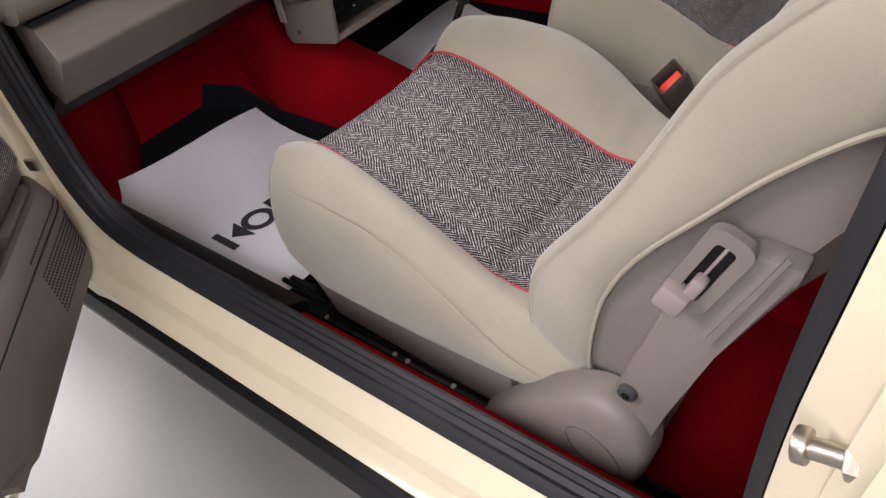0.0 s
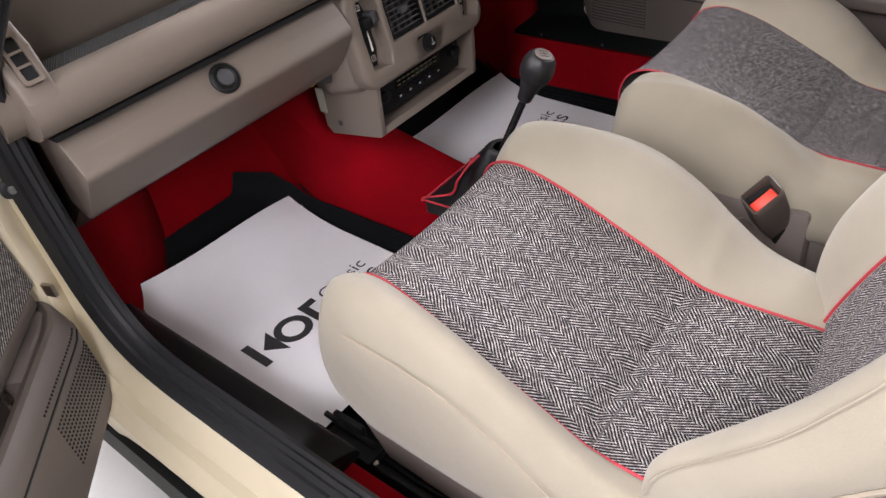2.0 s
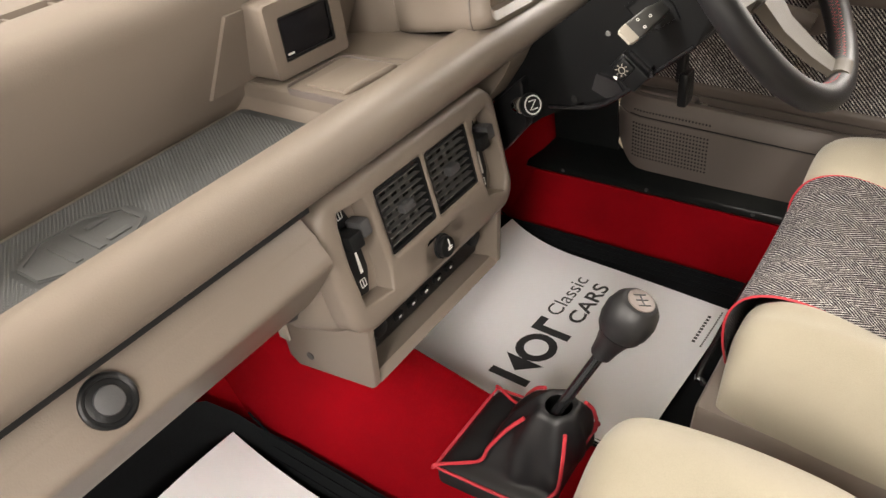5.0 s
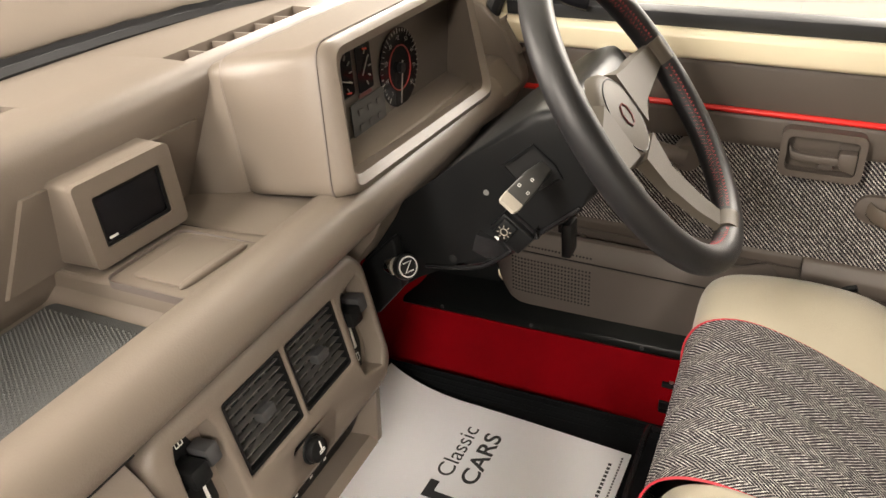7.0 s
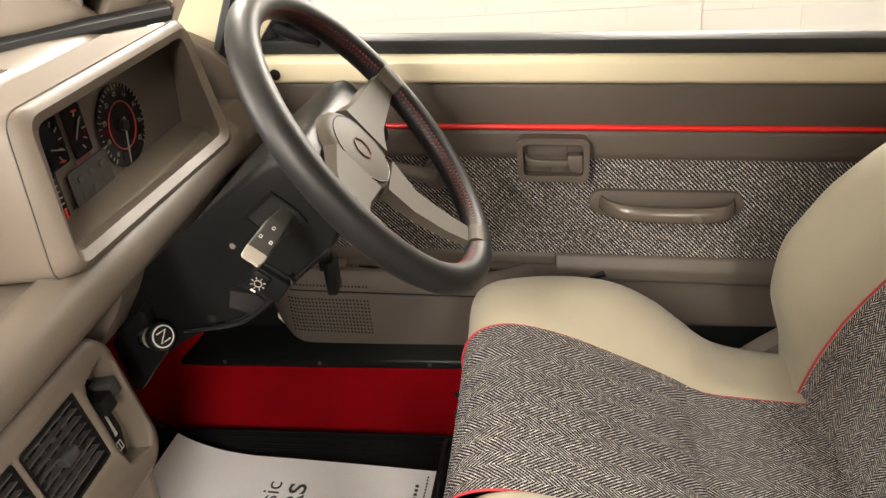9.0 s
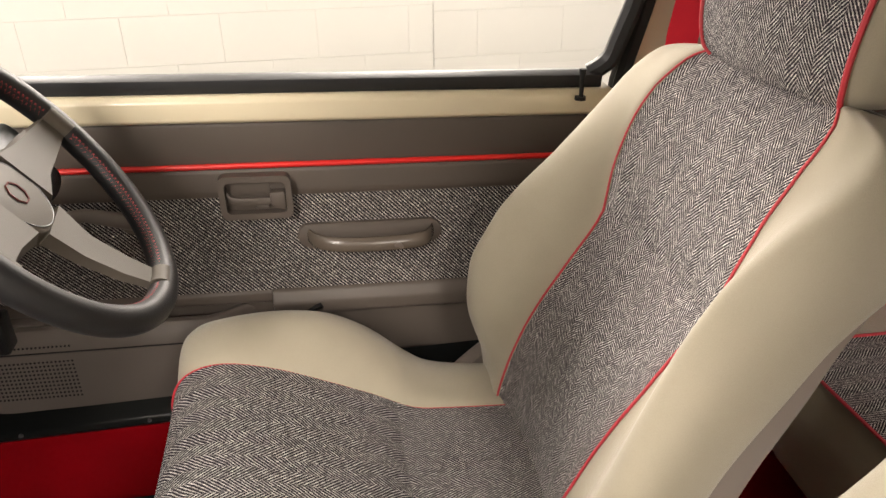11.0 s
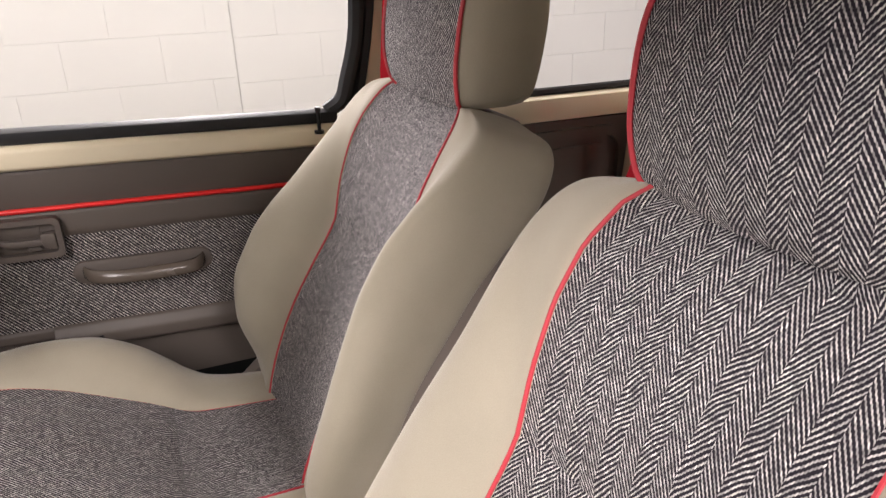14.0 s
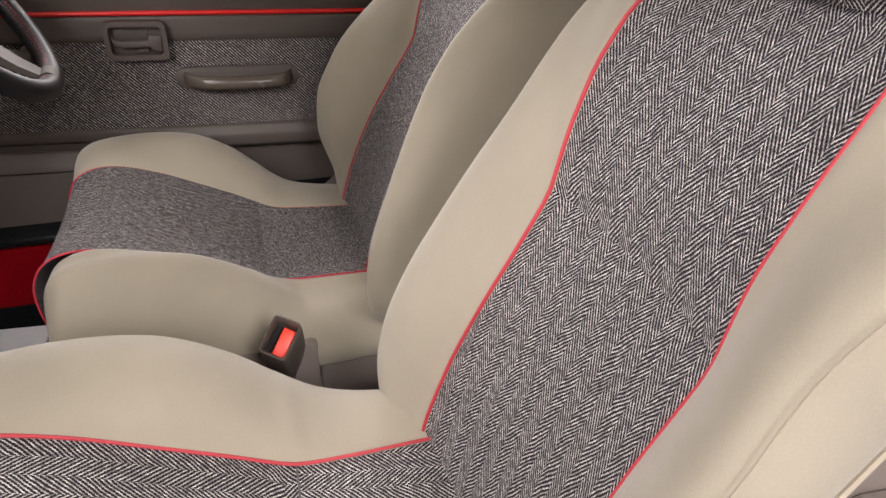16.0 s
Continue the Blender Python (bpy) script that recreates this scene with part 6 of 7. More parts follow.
    # no opening is cut: a black plate paints the slot's shade
    part("stalk_recess", prism(slot, X - 0.0012, X + 0.004), HOLE, col, "black plate for the shade in the stalk slot")
    part("slot_rim", frame_ring([(0.770 + (y - 0.770) * 1.14, 0.838 + (z - 0.838) * 1.14) for y, z in slot], slot, X - 0.003, X + 0.004), BLACK, col)
    sm = pose(X - 0.026, 0.762, 0.840, 38, 0, -4)
    def section(x, w, h, dz):
        return [(x * 0.86, y * 0.72, (z + dz) * 0.72) for y, z in rounded(w, h, min(w, h) * 0.2)]
    st = part("wiper_stalk", placed(loft([section(0.03, 0.022, 0.018, 0), section(0.0, 0.028, 0.026, 0), section(-0.010, 0.031, 0.027, 0), section(-0.053, 0.032, 0.013, -0.008)]), sm), STALK, col, "grey stalk with white signs")
    part("stalk_tip", placed(loft([section(-0.0525, 0.032, 0.013, -0.008), section(-0.062, 0.030, 0.008, -0.0105), section(-0.066, 0.024, 0.005, -0.0115)]), sm), OFFWHITE, st, "worn white stalk end")
    for xx, yy in ((-0.018, 0.000), (-0.036, 0.008), (-0.036, -0.008)):
        zz = 0.0135 + (xx + 0.010) * 0.355
        part("stalk_sign", placed(placed(frame_ring(rounded(0.0040, 0.0034, 0.001, 2), rounded(0.0026, 0.0020, 0.0008, 2), -0.0004, 0.0006, "z"), pose(xx * 0.86, yy * 0.72, zz * 0.72, 0, -16, 0)), sm), WHITE, st)
    part("light_switch", placed(joined(box(-0.004, 0, 0, 0.014, 0.045, 0.030, 0.003), box(-0.010, 0.008, 0, 0.010, 0.020, 0.026, 0.003)), pose(X, 0.795, 0.760, 40, 0, 0)), BLACK, col, "black rocker light switch")
    sun = [tube([(X - 0.0165, 0.801 + 0.0042 * math.cos(k * math.tau / 12), 0.765 + 0.0042 * math.sin(k * math.tau / 12)) for k in range(12)], 0.0007, 4, True)]
    for k in range(8):
        a = k * math.tau / 8
        sun.append(tube([(X - 0.0165, 0.801 + 0.006 * math.cos(a), 0.765 + 0.006 * math.sin(a)), (X - 0.0165, 0.801 + 0.0085 * math.cos(a), 0.765 + 0.0085 * math.sin(a))], 0.0007, 4))
    part("lamp_sign", joined(*sun), OFFWHITE, col, "white lamp sign")
    # wedge-shaped guards on both sides of the switch, and the moulded lip along the lower edge
    def wedge(pts, high):
        """A pad that rises from the shroud towards its last two corners."""
        m_ = len(pts)
        return loft([[(X + 0.002, y, z) for y, z in pts], [(X - (high if i >= m_ - 2 else 0.002), y + 0.002 * (i < m_ - 2), z) for i, (y, z) in enumerate(pts)]])
    part("switch_guard", wedge([(0.812, 0.742), (0.800, 0.727), (0.826, 0.717), (0.843, 0.731), (0.837, 0.753)], 0.012), BLACKGLOSS, col, "raised guard beside the switch")
    part("switch_guard", wedge([(0.784, 0.741), (0.796, 0.734), (0.776, 0.752), (0.763, 0.759), (0.766, 0.771)], 0.011), BLACKGLOSS, col, "raised guard beside the switch")
    part("switch_arrow", prism([(0.8185, 0.749), (0.8135, 0.7445), (0.8115, 0.750)], X - 0.0035, X - 0.002), WHITE, col)
    part("switch_well", frame_ring([(0.822, 0.764), (0.796, 0.786), (0.769, 0.764), (0.798, 0.731)], [(0.817, 0.764), (0.796, 0.781), (0.774, 0.763), (0.798, 0.737)], X - 0.004, X + 0.002), BLACKGLOSS, col)
    part("lower_lip", tube(curve_points([(X - 0.001, y, z) for y, z in ((0.912, 0.690), (0.857, 0.698), (0.830, 0.708), (0.795, 0.735), (0.757, 0.768), (0.719, 0.800))], 4), 0.0032, 8), BLACKGLOSS, col, "glossy lower edge of the shroud")
    part("small_screw", cylinder((X + 0.001, 0.827, 0.803), (X - 0.0012, 0.827, 0.803), 0.0035, 10), GREY, col)
    part("screw_hole", cylinder((X + 0.001, 0.874, 0.707), (X - 0.0012, 0.874, 0.707), 0.005, 12), HOLE, col)
    part("lower_stalk", joined(box(0.380, 0.768, 0.686, 0.030, 0.014, 0.050, 0.004), box(0.380, 0.775, 0.715, 0.018, 0.012, 0.04, 0.002)), BLACK, col, "black lower stalk")
    ch = thing("choke_knob", "round black pull knob with a bright ring on the shroud", "knob")
    q = Vector((X - 0.014, 0.955, 0.690))
    part("knob_plate", prism([(0.998, 0.684), (0.992, 0.612), (0.982, 0.610), (0.940, 0.660), (0.943, 0.724), (0.948, 0.731)], X - 0.018, X + 0.004, bevel=0.004), BLACK, ch, "black raised plate")
    d = Vector((-0.40, -0.85, 0.34)).normalized()
    part("knob_collar", cylinder(q, q + d * 0.016, 0.0125, 20, bevel=0.002), CHROME, ch, "bright metal collar")
    part("knob_stem", cylinder(q + d * 0.018, q + d * 0.032, 0.012, 20), OFFWHITE, ch)
    part("knob_head", cylinder(q + d * 0.028, q + d * 0.040, 0.0165, 24, bevel=0.003), BLACK, ch, "black knob head")
    part("knob_ring", tube([q + d * 0.0402 + 0.0125 * (math.cos(a) * d.orthogonal().normalized() + math.sin(a) * d.cross(d.orthogonal()).normalized()) for a in [k * math.tau / 20 for k in range(20)]], 0.0010, 4, True), WHITE, ch)
    e1 = Vector((0.90, -0.42, 0)).normalized()
    e2 = d.cross(e1)
    z_ = [q + d * 0.0405 + e1 * a + e2 * b for a, b in ((-0.006, 0.006), (0.006, 0.006), (-0.006, -0.006), (0.006, -0.006))]
    part("knob_sign", tube(z_, 0.0010, 4), WHITE, ch, "white zigzag sign")


steering()


# ---- floor mats, papers, gear lever ----
def rubber_mat(x0, x1, rise=0.045):
    m = thing("floor_mat", "black ribbed rubber floor mat with raised edges", "floor mat", "floor mats")

    def level(y):
        return 0.232 + max(0.0, y - 1.19) * 1.02

    def surf(u, v):
        x, y = x0 + (x1 - x0) * u, 0.55 + 0.74 * v
        e = min(u, 1 - u) * (x1 - x0)
        k = max(0.0, v - 0.80) / 0.20
        mid = (x0 + x1) / 2
        x = mid + (x - mid) * (1 - 0.45 * (1 - math.sqrt(max(0.0, 1 - k * k))))
        return (x, y, level(y) + rise * math.exp(-((e / 0.026) ** 2)))
    part("mat_sheet", grid_sheet(surf, 48, 24, 0.006), MATBLACK, m, "black rubber mat sheet")
    for k in range(4):
        for xe, sg in ((x0, 1), (x1, -1)):
            x = xe + sg * (0.006 + 0.009 * k)
            z = (rise + 0.0015) * math.exp(-(((0.006 + 0.009 * k) / 0.026) ** 2)) + 0.0015
            part("mat_rib", tube([(x, y, level(y) + z) for y in (0.56, 0.8, 1.0, 1.18, 1.22)], 0.0018, 5), MATBLACK, m)


rubber_mat(-0.645, -0.165)
rubber_mat(0.075, 0.540, 0.018)


def letter(ch, size, mat, name, offset=0.0):
    """One built-in font string as a flat mesh."""
    txt = bpy.data.curves.new(name, "FONT")
    txt.body, txt.size, txt.offset = ch, size, offset
    tmp = bpy.data.objects.new("tmp", txt)
    me = bpy.data.meshes.new_from_object(tmp)
    bpy.data.objects.remove(tmp)
    me.materials.clear()
    me.materials.append(mat)
    return me


def paper_mat(pts, w, h, curl, label):
    """pts: origin corner, unit across, unit along. The front corner curls up."""
    p = thing("paper_mat", label, "paper mat", "paper mats")
    o, ex, ey = pts

    def at(u, v, lift=0.0):
        c, a = curl
        z = o.z + lift + c * max(0.0, v - 0.62) ** 2 * 6.5 * (0.35 + 0.65 * (u if a > 0 else 1 - u)) + 0.004 * math.sin(6 * u + 3 * v)
        q = o + ex * (u * w) + ey * (v * h)
        back = c * max(0.0, v - 0.66) ** 2 * 6.0 * (0.25 + 0.75 * (u if a > 0 else 1 - u))
        return Vector((q.x, q.y - back, z))
    part("sheet", grid_sheet(lambda u, v: at(u, v), 24, 28), PAPER, p, "white paper sheet")

    def shape(name, outline, lab=""):
        """A flat printed shape given in sheet metres from the corner."""
        bm = bmesh.new()
        f = bm.faces.new([bm.verts.new((x, y, 0)) for x, y in outline])
        bmesh.ops.triangulate(bm, faces=[f])
        bmesh.ops.subdivide_edges(bm, edges=bm.edges, cuts=1)
        for vv in bm.verts:
            vv.co = at(vv.co.x / w, vv.co.y / h, 0.0012)
        part(name, bm, INK, p, lab, smooth=False)

    def bar(x0, y0, x1, y1, t):
        d = Vector((x1 - x0, y1 - y0)).normalized()
        n = Vector((-d.y, d.x)) * t / 2
        shape("printed_shape", [(x0 + n.x, y0 + n.y), (x1 + n.x, y1 + n.y), (x1 - n.x, y1 - n.y), (x0 - n.x, y0 - n.y)])

    def arc(cx, cy, r, a0, a1, t, sy=1.0):
        k = 18
        bm = bmesh.new()
        rows = []
        for i in range(k + 1):
            a = radians(a0 + (a1 - a0) * i / k)
            rows.append([bm.verts.new(at((cx + q * math.cos(a)) / w, (cy + sy * q * math.sin(a)) / h, 0.0012)) for q in (r - t / 2, r + t / 2)])
        for p0, p1 in zip(rows, rows[1:]):
            bm.faces.new((p0[0], p0[1], p1[1], p1[0]))
        part("printed_shape", bm, INK, p, "", smooth=False)
    return p, bar, arc, at, shape


def printed_paper(o, ex, w, h, curl, small_print, label, y0=0.205):
    """The sheet with its plain printed shapes: a heavy group, two printed words."""
    ey = Vector((-ex.y, ex.x, 0))
    p, bar, arc, at, shape = paper_mat((o, ex, ey), w, h, curl, label)
    y1 = y0 + 0.074
    t = 0.016
    bar(0.068, y0, 0.068, y1, t)
    shape("printed_shape", [(0.084, (y0 + y1) / 2), (0.116, y1), (0.116, y0)], "plain black printed shape")
    arc(0.152, (y0 + y1) / 2, 0.029, 0, 360, 0.015)
    bar(0.200, y0, 0.200, y1, t)
    bar(0.208, y1 - 0.008, 0.228, y1 - 0.008, t)
    for text, bottom, high, offset in (("Classic", y0 + 0.046, 0.029, 0.0), ("CARS", y0 + 0.002, 0.030, 0.0007)):
        me = letter(text, 0.04, INK, "printed_word", offset)
        xs, ys = [q.co.x for q in me.vertices], [q.co.y for q in me.vertices]
        for q in me.vertices:
            fx, fy = (q.co.x - min(xs)) / (max(xs) - min(xs)), (q.co.y - min(ys)) / (max(ys) - min(ys))
            q.co = at((0.242 + 0.112 * fx) / w, (bottom + high * fy) / h, 0.0012)
        new("printed_word", me).parent = p
    # small lines at the near edge
    for k in range(9):
        bar(w - 0.105 + 0.0085 * k, 0.026, w - 0.0995 + 0.0085 * k, 0.026, 0.0055)
    for k in range(16):
        bar(w - 0.110 + 0.0062 * k, 0.011, w - 0.106 + 0.0062 * k, 0.011, 0.003)
    if small_print:
        me = letter("recycle", 0.018, INK, "printed_word")
        for vtx in me.vertices:
            vtx.co = at((0.045 + vtx.co.x) / w, (0.012 + vtx.co.y) / h, 0.0012)
        ob = new("printed_word", me)
        ob.parent = p
        arc(0.034, 0.018, 0.005, 20, 340, 0.004)


printed_paper(Vector((-0.620, 0.722, 0.258)), Vector((0.9995, -0.02, 0)), 0.405, 0.528, (0.110, -1), False, "white printed paper mat with a curled front corner", 0.180)
printed_paper(Vector((0.056, 0.700, 0.246)), Vector((0.9988, -0.05, 0)), 0.406, 0.490, (0.045, 1), True, "white printed paper mat beside the gear lever")


def gear_lever():
    g = thing("gear_lever", "black gear lever in a leather gaiter with red piping", "gear lever")
    base = [(-0.128, 0.888), (0.030, 0.888), (0.040, 0.735), (-0.118, 0.735)]
    neck = Vector((-0.041, 0.748, 0.452))

    def ring(f, z, swell=0.0, fold=0.0):
        """A loop between the rectangular base and the round neck."""
        pts = []
        for k in range(40):
            s = k / 40 * 4
            i, t = int(s), s - int(s)
            a, b = base[i], base[(i + 1) % 4]
            q = Vector((a[0] + (b[0] - a[0]) * t, a[1] + (b[1] - a[1]) * t, 0))
            ang = math.atan2(q.y - 0.81, q.x + 0.044)
            r = Vector((neck.x + 0.021 * math.cos(ang), neck.y + 0.021 * math.sin(ang), 0))
            p = q.lerp(r, f)
            d = Vector((math.cos(ang), math.sin(ang), 0))
            p += d * (swell + fold * math.sin(ang * 7 + f * 9))
            pts.append((p.x, p.y, z + fold * 1.2 * math.sin(ang * 5 + f * 14)))
        return pts
    steps = ((0.0, 0.318, 0, 0), (0.0, 0.342, 0, 0), (0.04, 0.350, 0, 0), (0.30, 0.353, 0, 0.001), (0.46, 0.356, 0.004, 0.003), (0.56, 0.368, 0.010, 0.005), (0.62, 0.386, 0.012, 0.006), (0.70, 0.404, 0.012, 0.006), (0.80, 0.424, 0.012, 0.005), (0.92, 0.444, 0.008, 0.003), (1.0, 0.464, 0.004, 0.0015))
    boot = part("gaiter", loft([ring(*st) for st in steps] + [ring(1.0, 0.458, -0.004)], True, False), LEATHER, g, "creased black leather gaiter", sub=1)
    for i in (0, 10, 20, 30):
        rs = [ring(f, z, sw)[i] for f, z, sw in ((0.0, 0.345, 0.002), (0.04, 0.352, 0.002), (0.30, 0.356, 0.002), (0.46, 0.361, 0.008), (0.56, 0.372, 0.014), (0.62, 0.389, 0.017), (0.70, 0.406, 0.017), (0.80, 0.426, 0.016), (0.92, 0.446, 0.011))]
        part("gaiter_piping", tube(curve_points(rs, 3), 0.0026, 6), RED, boot, "red piping")
    part("gaiter_edge_piping", tube(ring(0.01, 0.347, 0.001), 0.0022, 6, True), RED, boot, "red piping")
    top = Vector((-0.023, 0.672, 0.618))
    d = (top - neck).normalized()
    part("lever_rod", cylinder(neck - d * 0.05, top - d * 0.03, 0.0068, 12), BLACKGLOSS, g, "glossy black rod")
    e1 = d.orthogonal().normalized()
    e2 = d.cross(e1)
    prof = [(-0.068, 0.010), (-0.066, 0.0125), (-0.050, 0.0145), (-0.032, 0.0185), (-0.022, 0.0240), (-0.010, 0.0280), (0.004, 0.0285), (0.016, 0.0255), (0.024, 0.0195), (0.026, 0.0170)]
    kn = part("knob", loft([[top + d * h + rr * (math.cos(k * math.tau / 28) * e1 + math.sin(k * math.tau / 28) * e2) for k in range(28)] for h, rr in prof]), LEATHER, g, "black leather knob")
    part("knob_seam", tube([top - d * 0.020 + 0.0246 * (math.cos(k * math.tau / 28) * e1 + math.sin(k * math.tau / 28) * e2) for k in range(28)], 0.0009, 4, True), BLACK, kn)
    part("shift_plate", cylinder(top + d * 0.0255, top + d * 0.0278, 0.0150, 26, bevel=0.001), PLATE, kn, "worn metal shift pattern plate")
    f = top + d * 0.0282
    for a0, b0, a1, b1 in ((-0.007, 0.007, -0.007, -0.007), (0, 0.007, 0, -0.007), (0.007, 0.007, 0.007, -0.007), (-0.007, 0, 0.007, 0)):
        part("shift_line", tube([f + e1 * a0 + e2 * b0, f + e1 * a1 + e2 * b1], 0.0008, 4), DARK, kn)


gear_lever()


# ---- rear of the cabin ----
def rear_seat():
    r = thing("rear_bench", "cream rear bench seat with tweed centre panels and red piping", "car seat")
    cush = [[(x, y, z) for x, z in ((-0.60, 0.26), (-0.60, 0.44), (-0.56, zt), (-0.40, zt - 0.004), (0.40, zt - 0.004), (0.56, zt), (0.60, 0.44), (0.60, 0.26))] for y, zt in ((-0.312, 0.40), (-0.322, 0.462), (-0.36, 0.488), (-0.60, 0.484), (-0.80, 0.470), (-0.98, 0.46))]
    part("rear_cushion", loft(cush), VELOUR, r, "cream velour rear cushion", sub=1)
    for s in (-1, 1):
        def cl(u, v):
            return (s * (0.06 + 0.37 * u), -0.330 - 0.36 * v, 0.487 - 0.010 * v - 0.012 * (1 - min(1, v * 8)) ** 2)
        part("rear_cushion_cloth", uv_flat(grid_sheet(cl, 8, 10), 0, 1), TWEED, r, "herringbone tweed cushion panel")
        part("rear_piping", tube([(s * 0.431, -0.328 - 0.036 * k, 0.488 - 0.001 * k) for k in range(11)], 0.003, 6), RED, r, "thin red piping")
        part("rear_piping", tube([(s * (0.06 + 0.037 * k), -0.327, 0.478) for k in range(11)], 0.003, 6), RED, r, "thin red piping")
    back = [[(x, y + dy, z) for x, dy in ((-0.555, -0.03), (-0.535, 0.0), (-0.45, 0.008), (0.45, 0.008), (0.535, 0.0), (0.555, -0.03), (0.555, -0.13), (-0.555, -0.13))] for y, z in ((-0.640, 0.42), (-0.645, 0.55), (-0.668, 0.72), (-0.690, 0.84), (-0.708, 0.885), (-0.735, 0.905))]
    part("rear_backrest", loft(back), VELOUR, r, "cream velour rear backrest", sub=1)
    for s in (-1, 1):
        def cb(u, v):
            y, z = interp([(0, -0.628, 0.44), (0.3, -0.638, 0.57), (0.6, -0.660, 0.72), (0.9, -0.688, 0.855), (1, -0.700, 0.880)], v)
            return (s * (0.05 + 0.37 * u), y + 0.010, z)
        part("rear_back_cloth", uv_flat(grid_sheet(cb, 8, 12), 0, 2), TWEED, r, "herringbone tweed backrest panel")
        part("rear_piping", tube([Vector(cb(1.0, k / 12)) + Vector((s * 0.001, 0.001, 0)) for k in range(13)], 0.003, 6), RED, r, "thin red piping")
    part("seat_flank", prism([(-0.66, 0.45), (-0.70, 0.86), (-0.74, 0.90), (-0.80, 0.88), (-0.80, 0.45)], 0.557, 0.60), VELOUR, r, "cream velour seat flank")
    part("seat_flank", prism([(-0.66, 0.45), (-0.70, 0.86), (-0.74, 0.90), (-0.80, 0.88), (-0.80, 0.45)], -0.60, -0.557), VELOUR, r, "cream velour seat flank")


rear_seat()


def quarter_trim(s):
    q = thing("quarter_trim", "dark taupe moulded rear side trim panel", "trim panel", "side trims")
    part("panel", prism([(-0.24, 0.34), (-0.26, 0.812), (-1.0, 0.802), (-1.0, 0.34)], s * 0.640, s * 0.664), TRIM, q)
    part("panel_relief", frame_ring(rounded(0.44, 0.30, 0.05, 5, -0.49, 0.640), rounded(0.40, 0.26, 0.04, 5, -0.49, 0.640), s * 0.628, s * 0.645), TRIM, q, "raised rounded relief")
    part("panel_inner", prism(rounded(0.36, 0.22, 0.03, 5, -0.49, 0.640), s * 0.634, s * 0.645), TRIM, q)
    part("window_ledge", prism([(-0.25, 0.814), (-0.25, 0.862), (-1.04, 0.854), (-1.04, 0.806)], s * 0.634, s * 0.70, bevel=0.004), PAINT, q, "cream painted window ledge")
    part("pillar_trim", loft([[(lean(s * x, z), y, z) for x, y in ((0.668, y0), (0.648, y0 - 0.01), (0.648, y1), (0.668, y1))] for z, y0, y1 in ((0.34, -0.155, -0.25), (0.84, -0.175, -0.30), (1.06, -0.195, -0.31), (1.27, -0.19, -0.33))]), PILLAR, q, "pale beige pillar trim")


PILLAR = material("pale_beige_plastic", (0.52, 0.43, 0.36), rough=0.55, vary=0.04, grain=0.2)
for s_ in (-1, 1):
    quarter_trim(s_)


def ribbon(pts, w, across):
    """A flat belt along points. across: the direction of its width."""
    a = Vector(across).normalized() * w / 2
    rings = []
    for i, p in enumerate(pts):
        p = Vector(p)
        t = (Vector(pts[min(i + 1, len(pts) - 1)]) - Vector(pts[max(i - 1, 0)])).normalized()
        n = t.cross(a).normalized() * 0.0009
        rings.append([p - a - n, p + a - n, p + a + n, p - a + n])
    return loft(rings)


def belts():
    b = thing("rear_belt", "bright red rear seat belt with a chrome tongue", "seat belt", "seat belts")
    p = curve_points([(0.200, -0.690, 1.12), (0.300, -0.635, 0.975), (0.385, -0.612, 0.855), (0.474, -0.600, 0.648)], 5)
    part("webbing", ribbon(p, 0.047, (0.55, 0.75, 0.25)), BELT, b, "red belt webbing")
    q = curve_points([(0.476, -0.598, 0.635), (0.510, -0.590, 0.560), (0.542, -0.585, 0.484)], 5)
    part("lower_webbing", ribbon(q, 0.047, (0.55, 0.75, 0.25)), BELT, b, "red lower webbing")
    m = pose(0.474, -0.598, 0.641, 15, -12, 40)
    part("tongue", placed(joined(box(0, 0, 0, 0.066, 0.006, 0.018, 0.002), box(-0.012, 0, -0.016, 0.020, 0.004, 0.030, 0.001)), m), CHROME, b, "chrome belt tongue")
    part("belt_stop", placed(box(0.030, 0.003, -0.125, 0.050, 0.008, 0.05, 0.003), m), BELT, b, "folded red belt end")
    f = thing("front_belt", "red front seat belt hanging at the centre pillar", "seat belt", "seat belts")
    x = 0.60
    part("webbing", ribbon([(lean(0.655, z) - 0.022, -0.168, z) for z in (0.40, 0.70, 0.95, 1.10)], 0.048, (0.15, 1, 0)), BELT, f, "red belt webbing")
    part("guide", joined(box(lean(0.655, 1.12) - 0.020, -0.168, 1.115, 0.022, 0.065, 0.030, 0.006), cylinder((0.60, -0.168, 1.135), (0.56, -0.168, 1.135), 0.016, 16, bevel=0.003)), DARK, f, "dark belt guide")


belts()


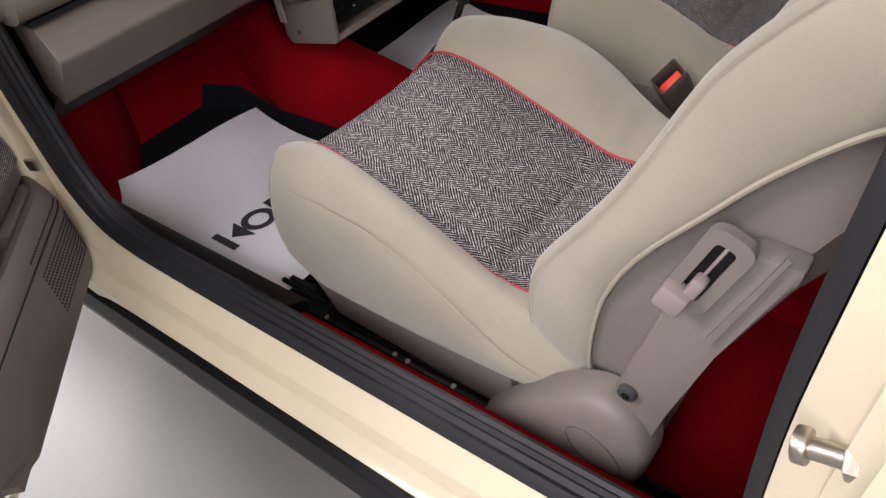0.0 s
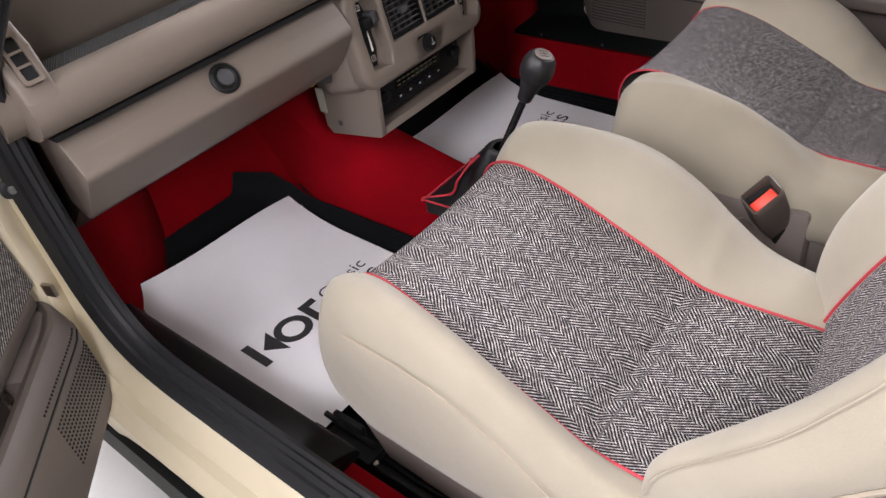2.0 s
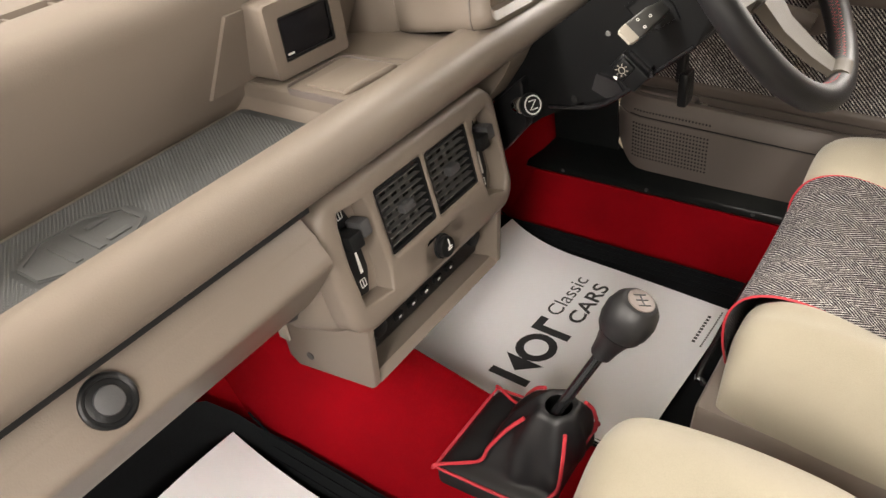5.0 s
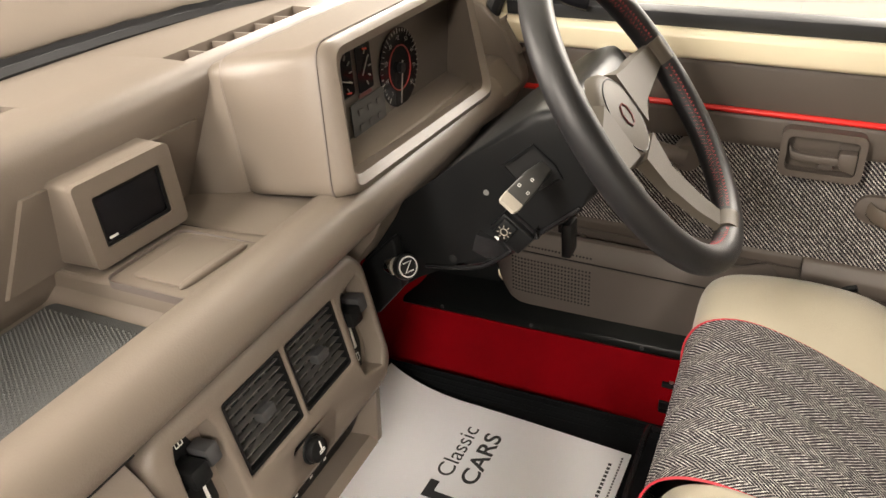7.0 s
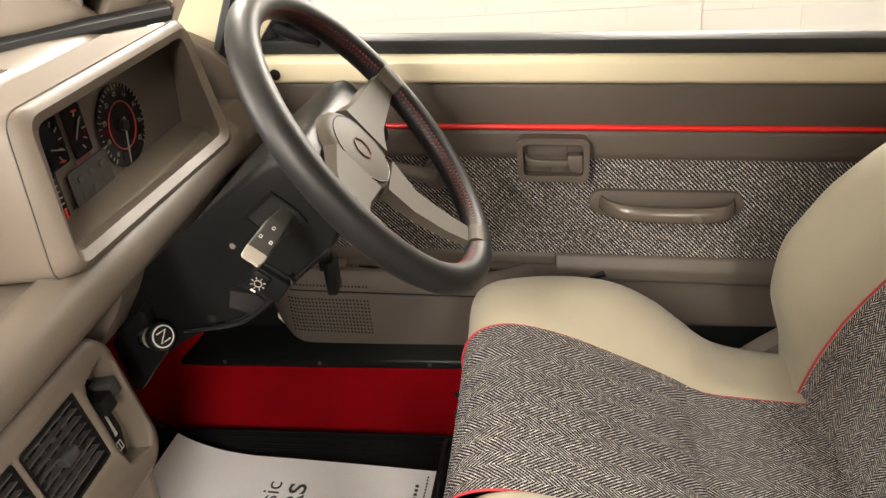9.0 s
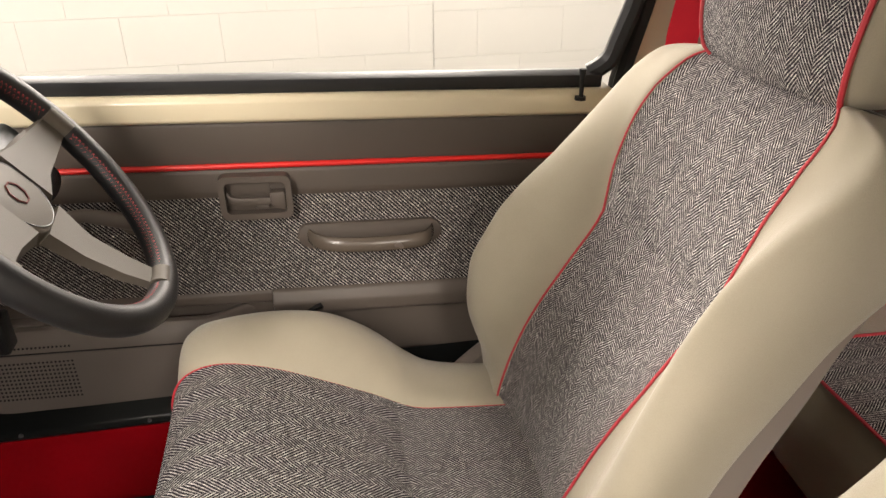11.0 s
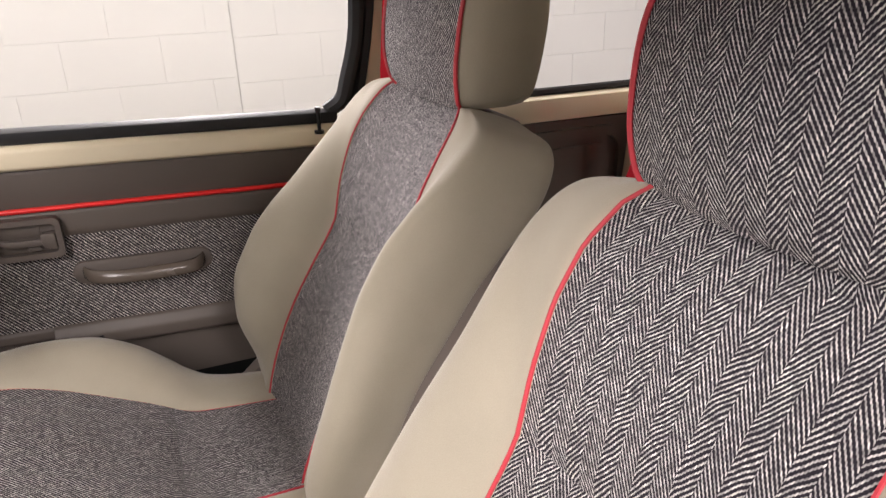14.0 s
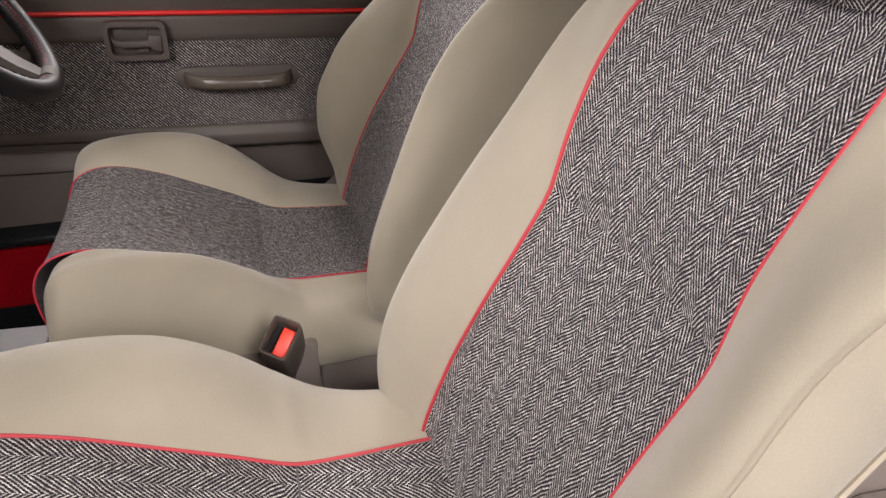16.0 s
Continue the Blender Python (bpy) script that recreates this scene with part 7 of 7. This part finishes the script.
def striker():
    k = thing("door_striker", "zinc plated striker bolt on the door post", "striker")
    a, b = Vector((-0.775, -0.162, 0.744)), Vector((-0.775, -0.128, 0.736))
    d = (b - a).normalized()
    part("shank", cylinder(a, b, 0.0068, 14), STEEL, k)
    part("head", cylinder(b, b + d * 0.009, 0.0115, 18, bevel=0.002), STEEL, k, "round striker head")
    part("nut", cylinder(a + d * 0.004, a + d * 0.016, 0.0125, 6, bevel=0.001), STEEL, k, "hexagonal nut")
    part("washer", cylinder(a, a + d * 0.004, 0.017, 20), STEEL, k)


striker()


def door_check():
    k = thing("door_switch", "black round courtesy light switch on the front jamb", "switch")
    c = Vector((-0.735, 1.000, 0.715))
    part("boot", cylinder(c + Vector((0, 0.012, 0)), c - Vector((0, 0.010, 0)), 0.018, 20, 0.014, bevel=0.004), RUBBER, k)
    part("tip", cylinder(c - Vector((0, 0.009, 0)), c - Vector((0, 0.016, 0)), 0.006, 12, bevel=0.002), GREY, k)
    h = thing("check_strap", "cream painted door check bracket on the jamb", "hinge")
    part("bracket", placed(frame_ring(rounded(0.030, 0.085, 0.008, 4), rounded(0.014, 0.060, 0.004, 4), -0.004, 0.003, "y"), pose(-0.772, 1.012, 0.585, 0, 0, 0)), PAINT, h)
    part("slot", placed(box(0, 0.001, 0, 0.008, 0.004, 0.030, 0), pose(-0.772, 1.012, 0.585, 0, 0, 0)), HOLE, h)
    part("strap", placed(box(0, -0.02, 0, 0.006, 0.05, 0.02, 0.001), pose(-0.778, 1.000, 0.578, 0, 0, 20)), STEEL, h, "steel check strap")


door_check()


# ---- painted blocks of the side wall ----
def wall_blocks():
    wall = bpy.data.objects["wall_block"]
    shared = {}
    rng = random.Random(4)
    for x, y0, y1, z0 in ((3.20, -0.22, 3.2, 0.145), (3.207, -3.6, -0.2215, 0.11)):
        row, z = 0, z0
        while z < 1.9:
            y, first = (y1, True)
            while y > y0 + 0.03:
                w = min(0.44 * (0.5 if first and row % 2 else 1.0), y - y0)
                key = (round(w, 3),)
                if key not in shared:
                    shared[key] = mesh_of("block", box(0, 0, 0, 0.03, w - 0.0015, 0.2232, 0.0010, 1), WALL, False)
                ob = new("block", shared[key])
                ob.parent = wall
                ob.location = (x + 0.015 + rng.uniform(-0.0004, 0.0004), y - w / 2, z + 0.1125)
                y -= w
                first = False
            z += 0.225
            row += 1


wall_blocks()
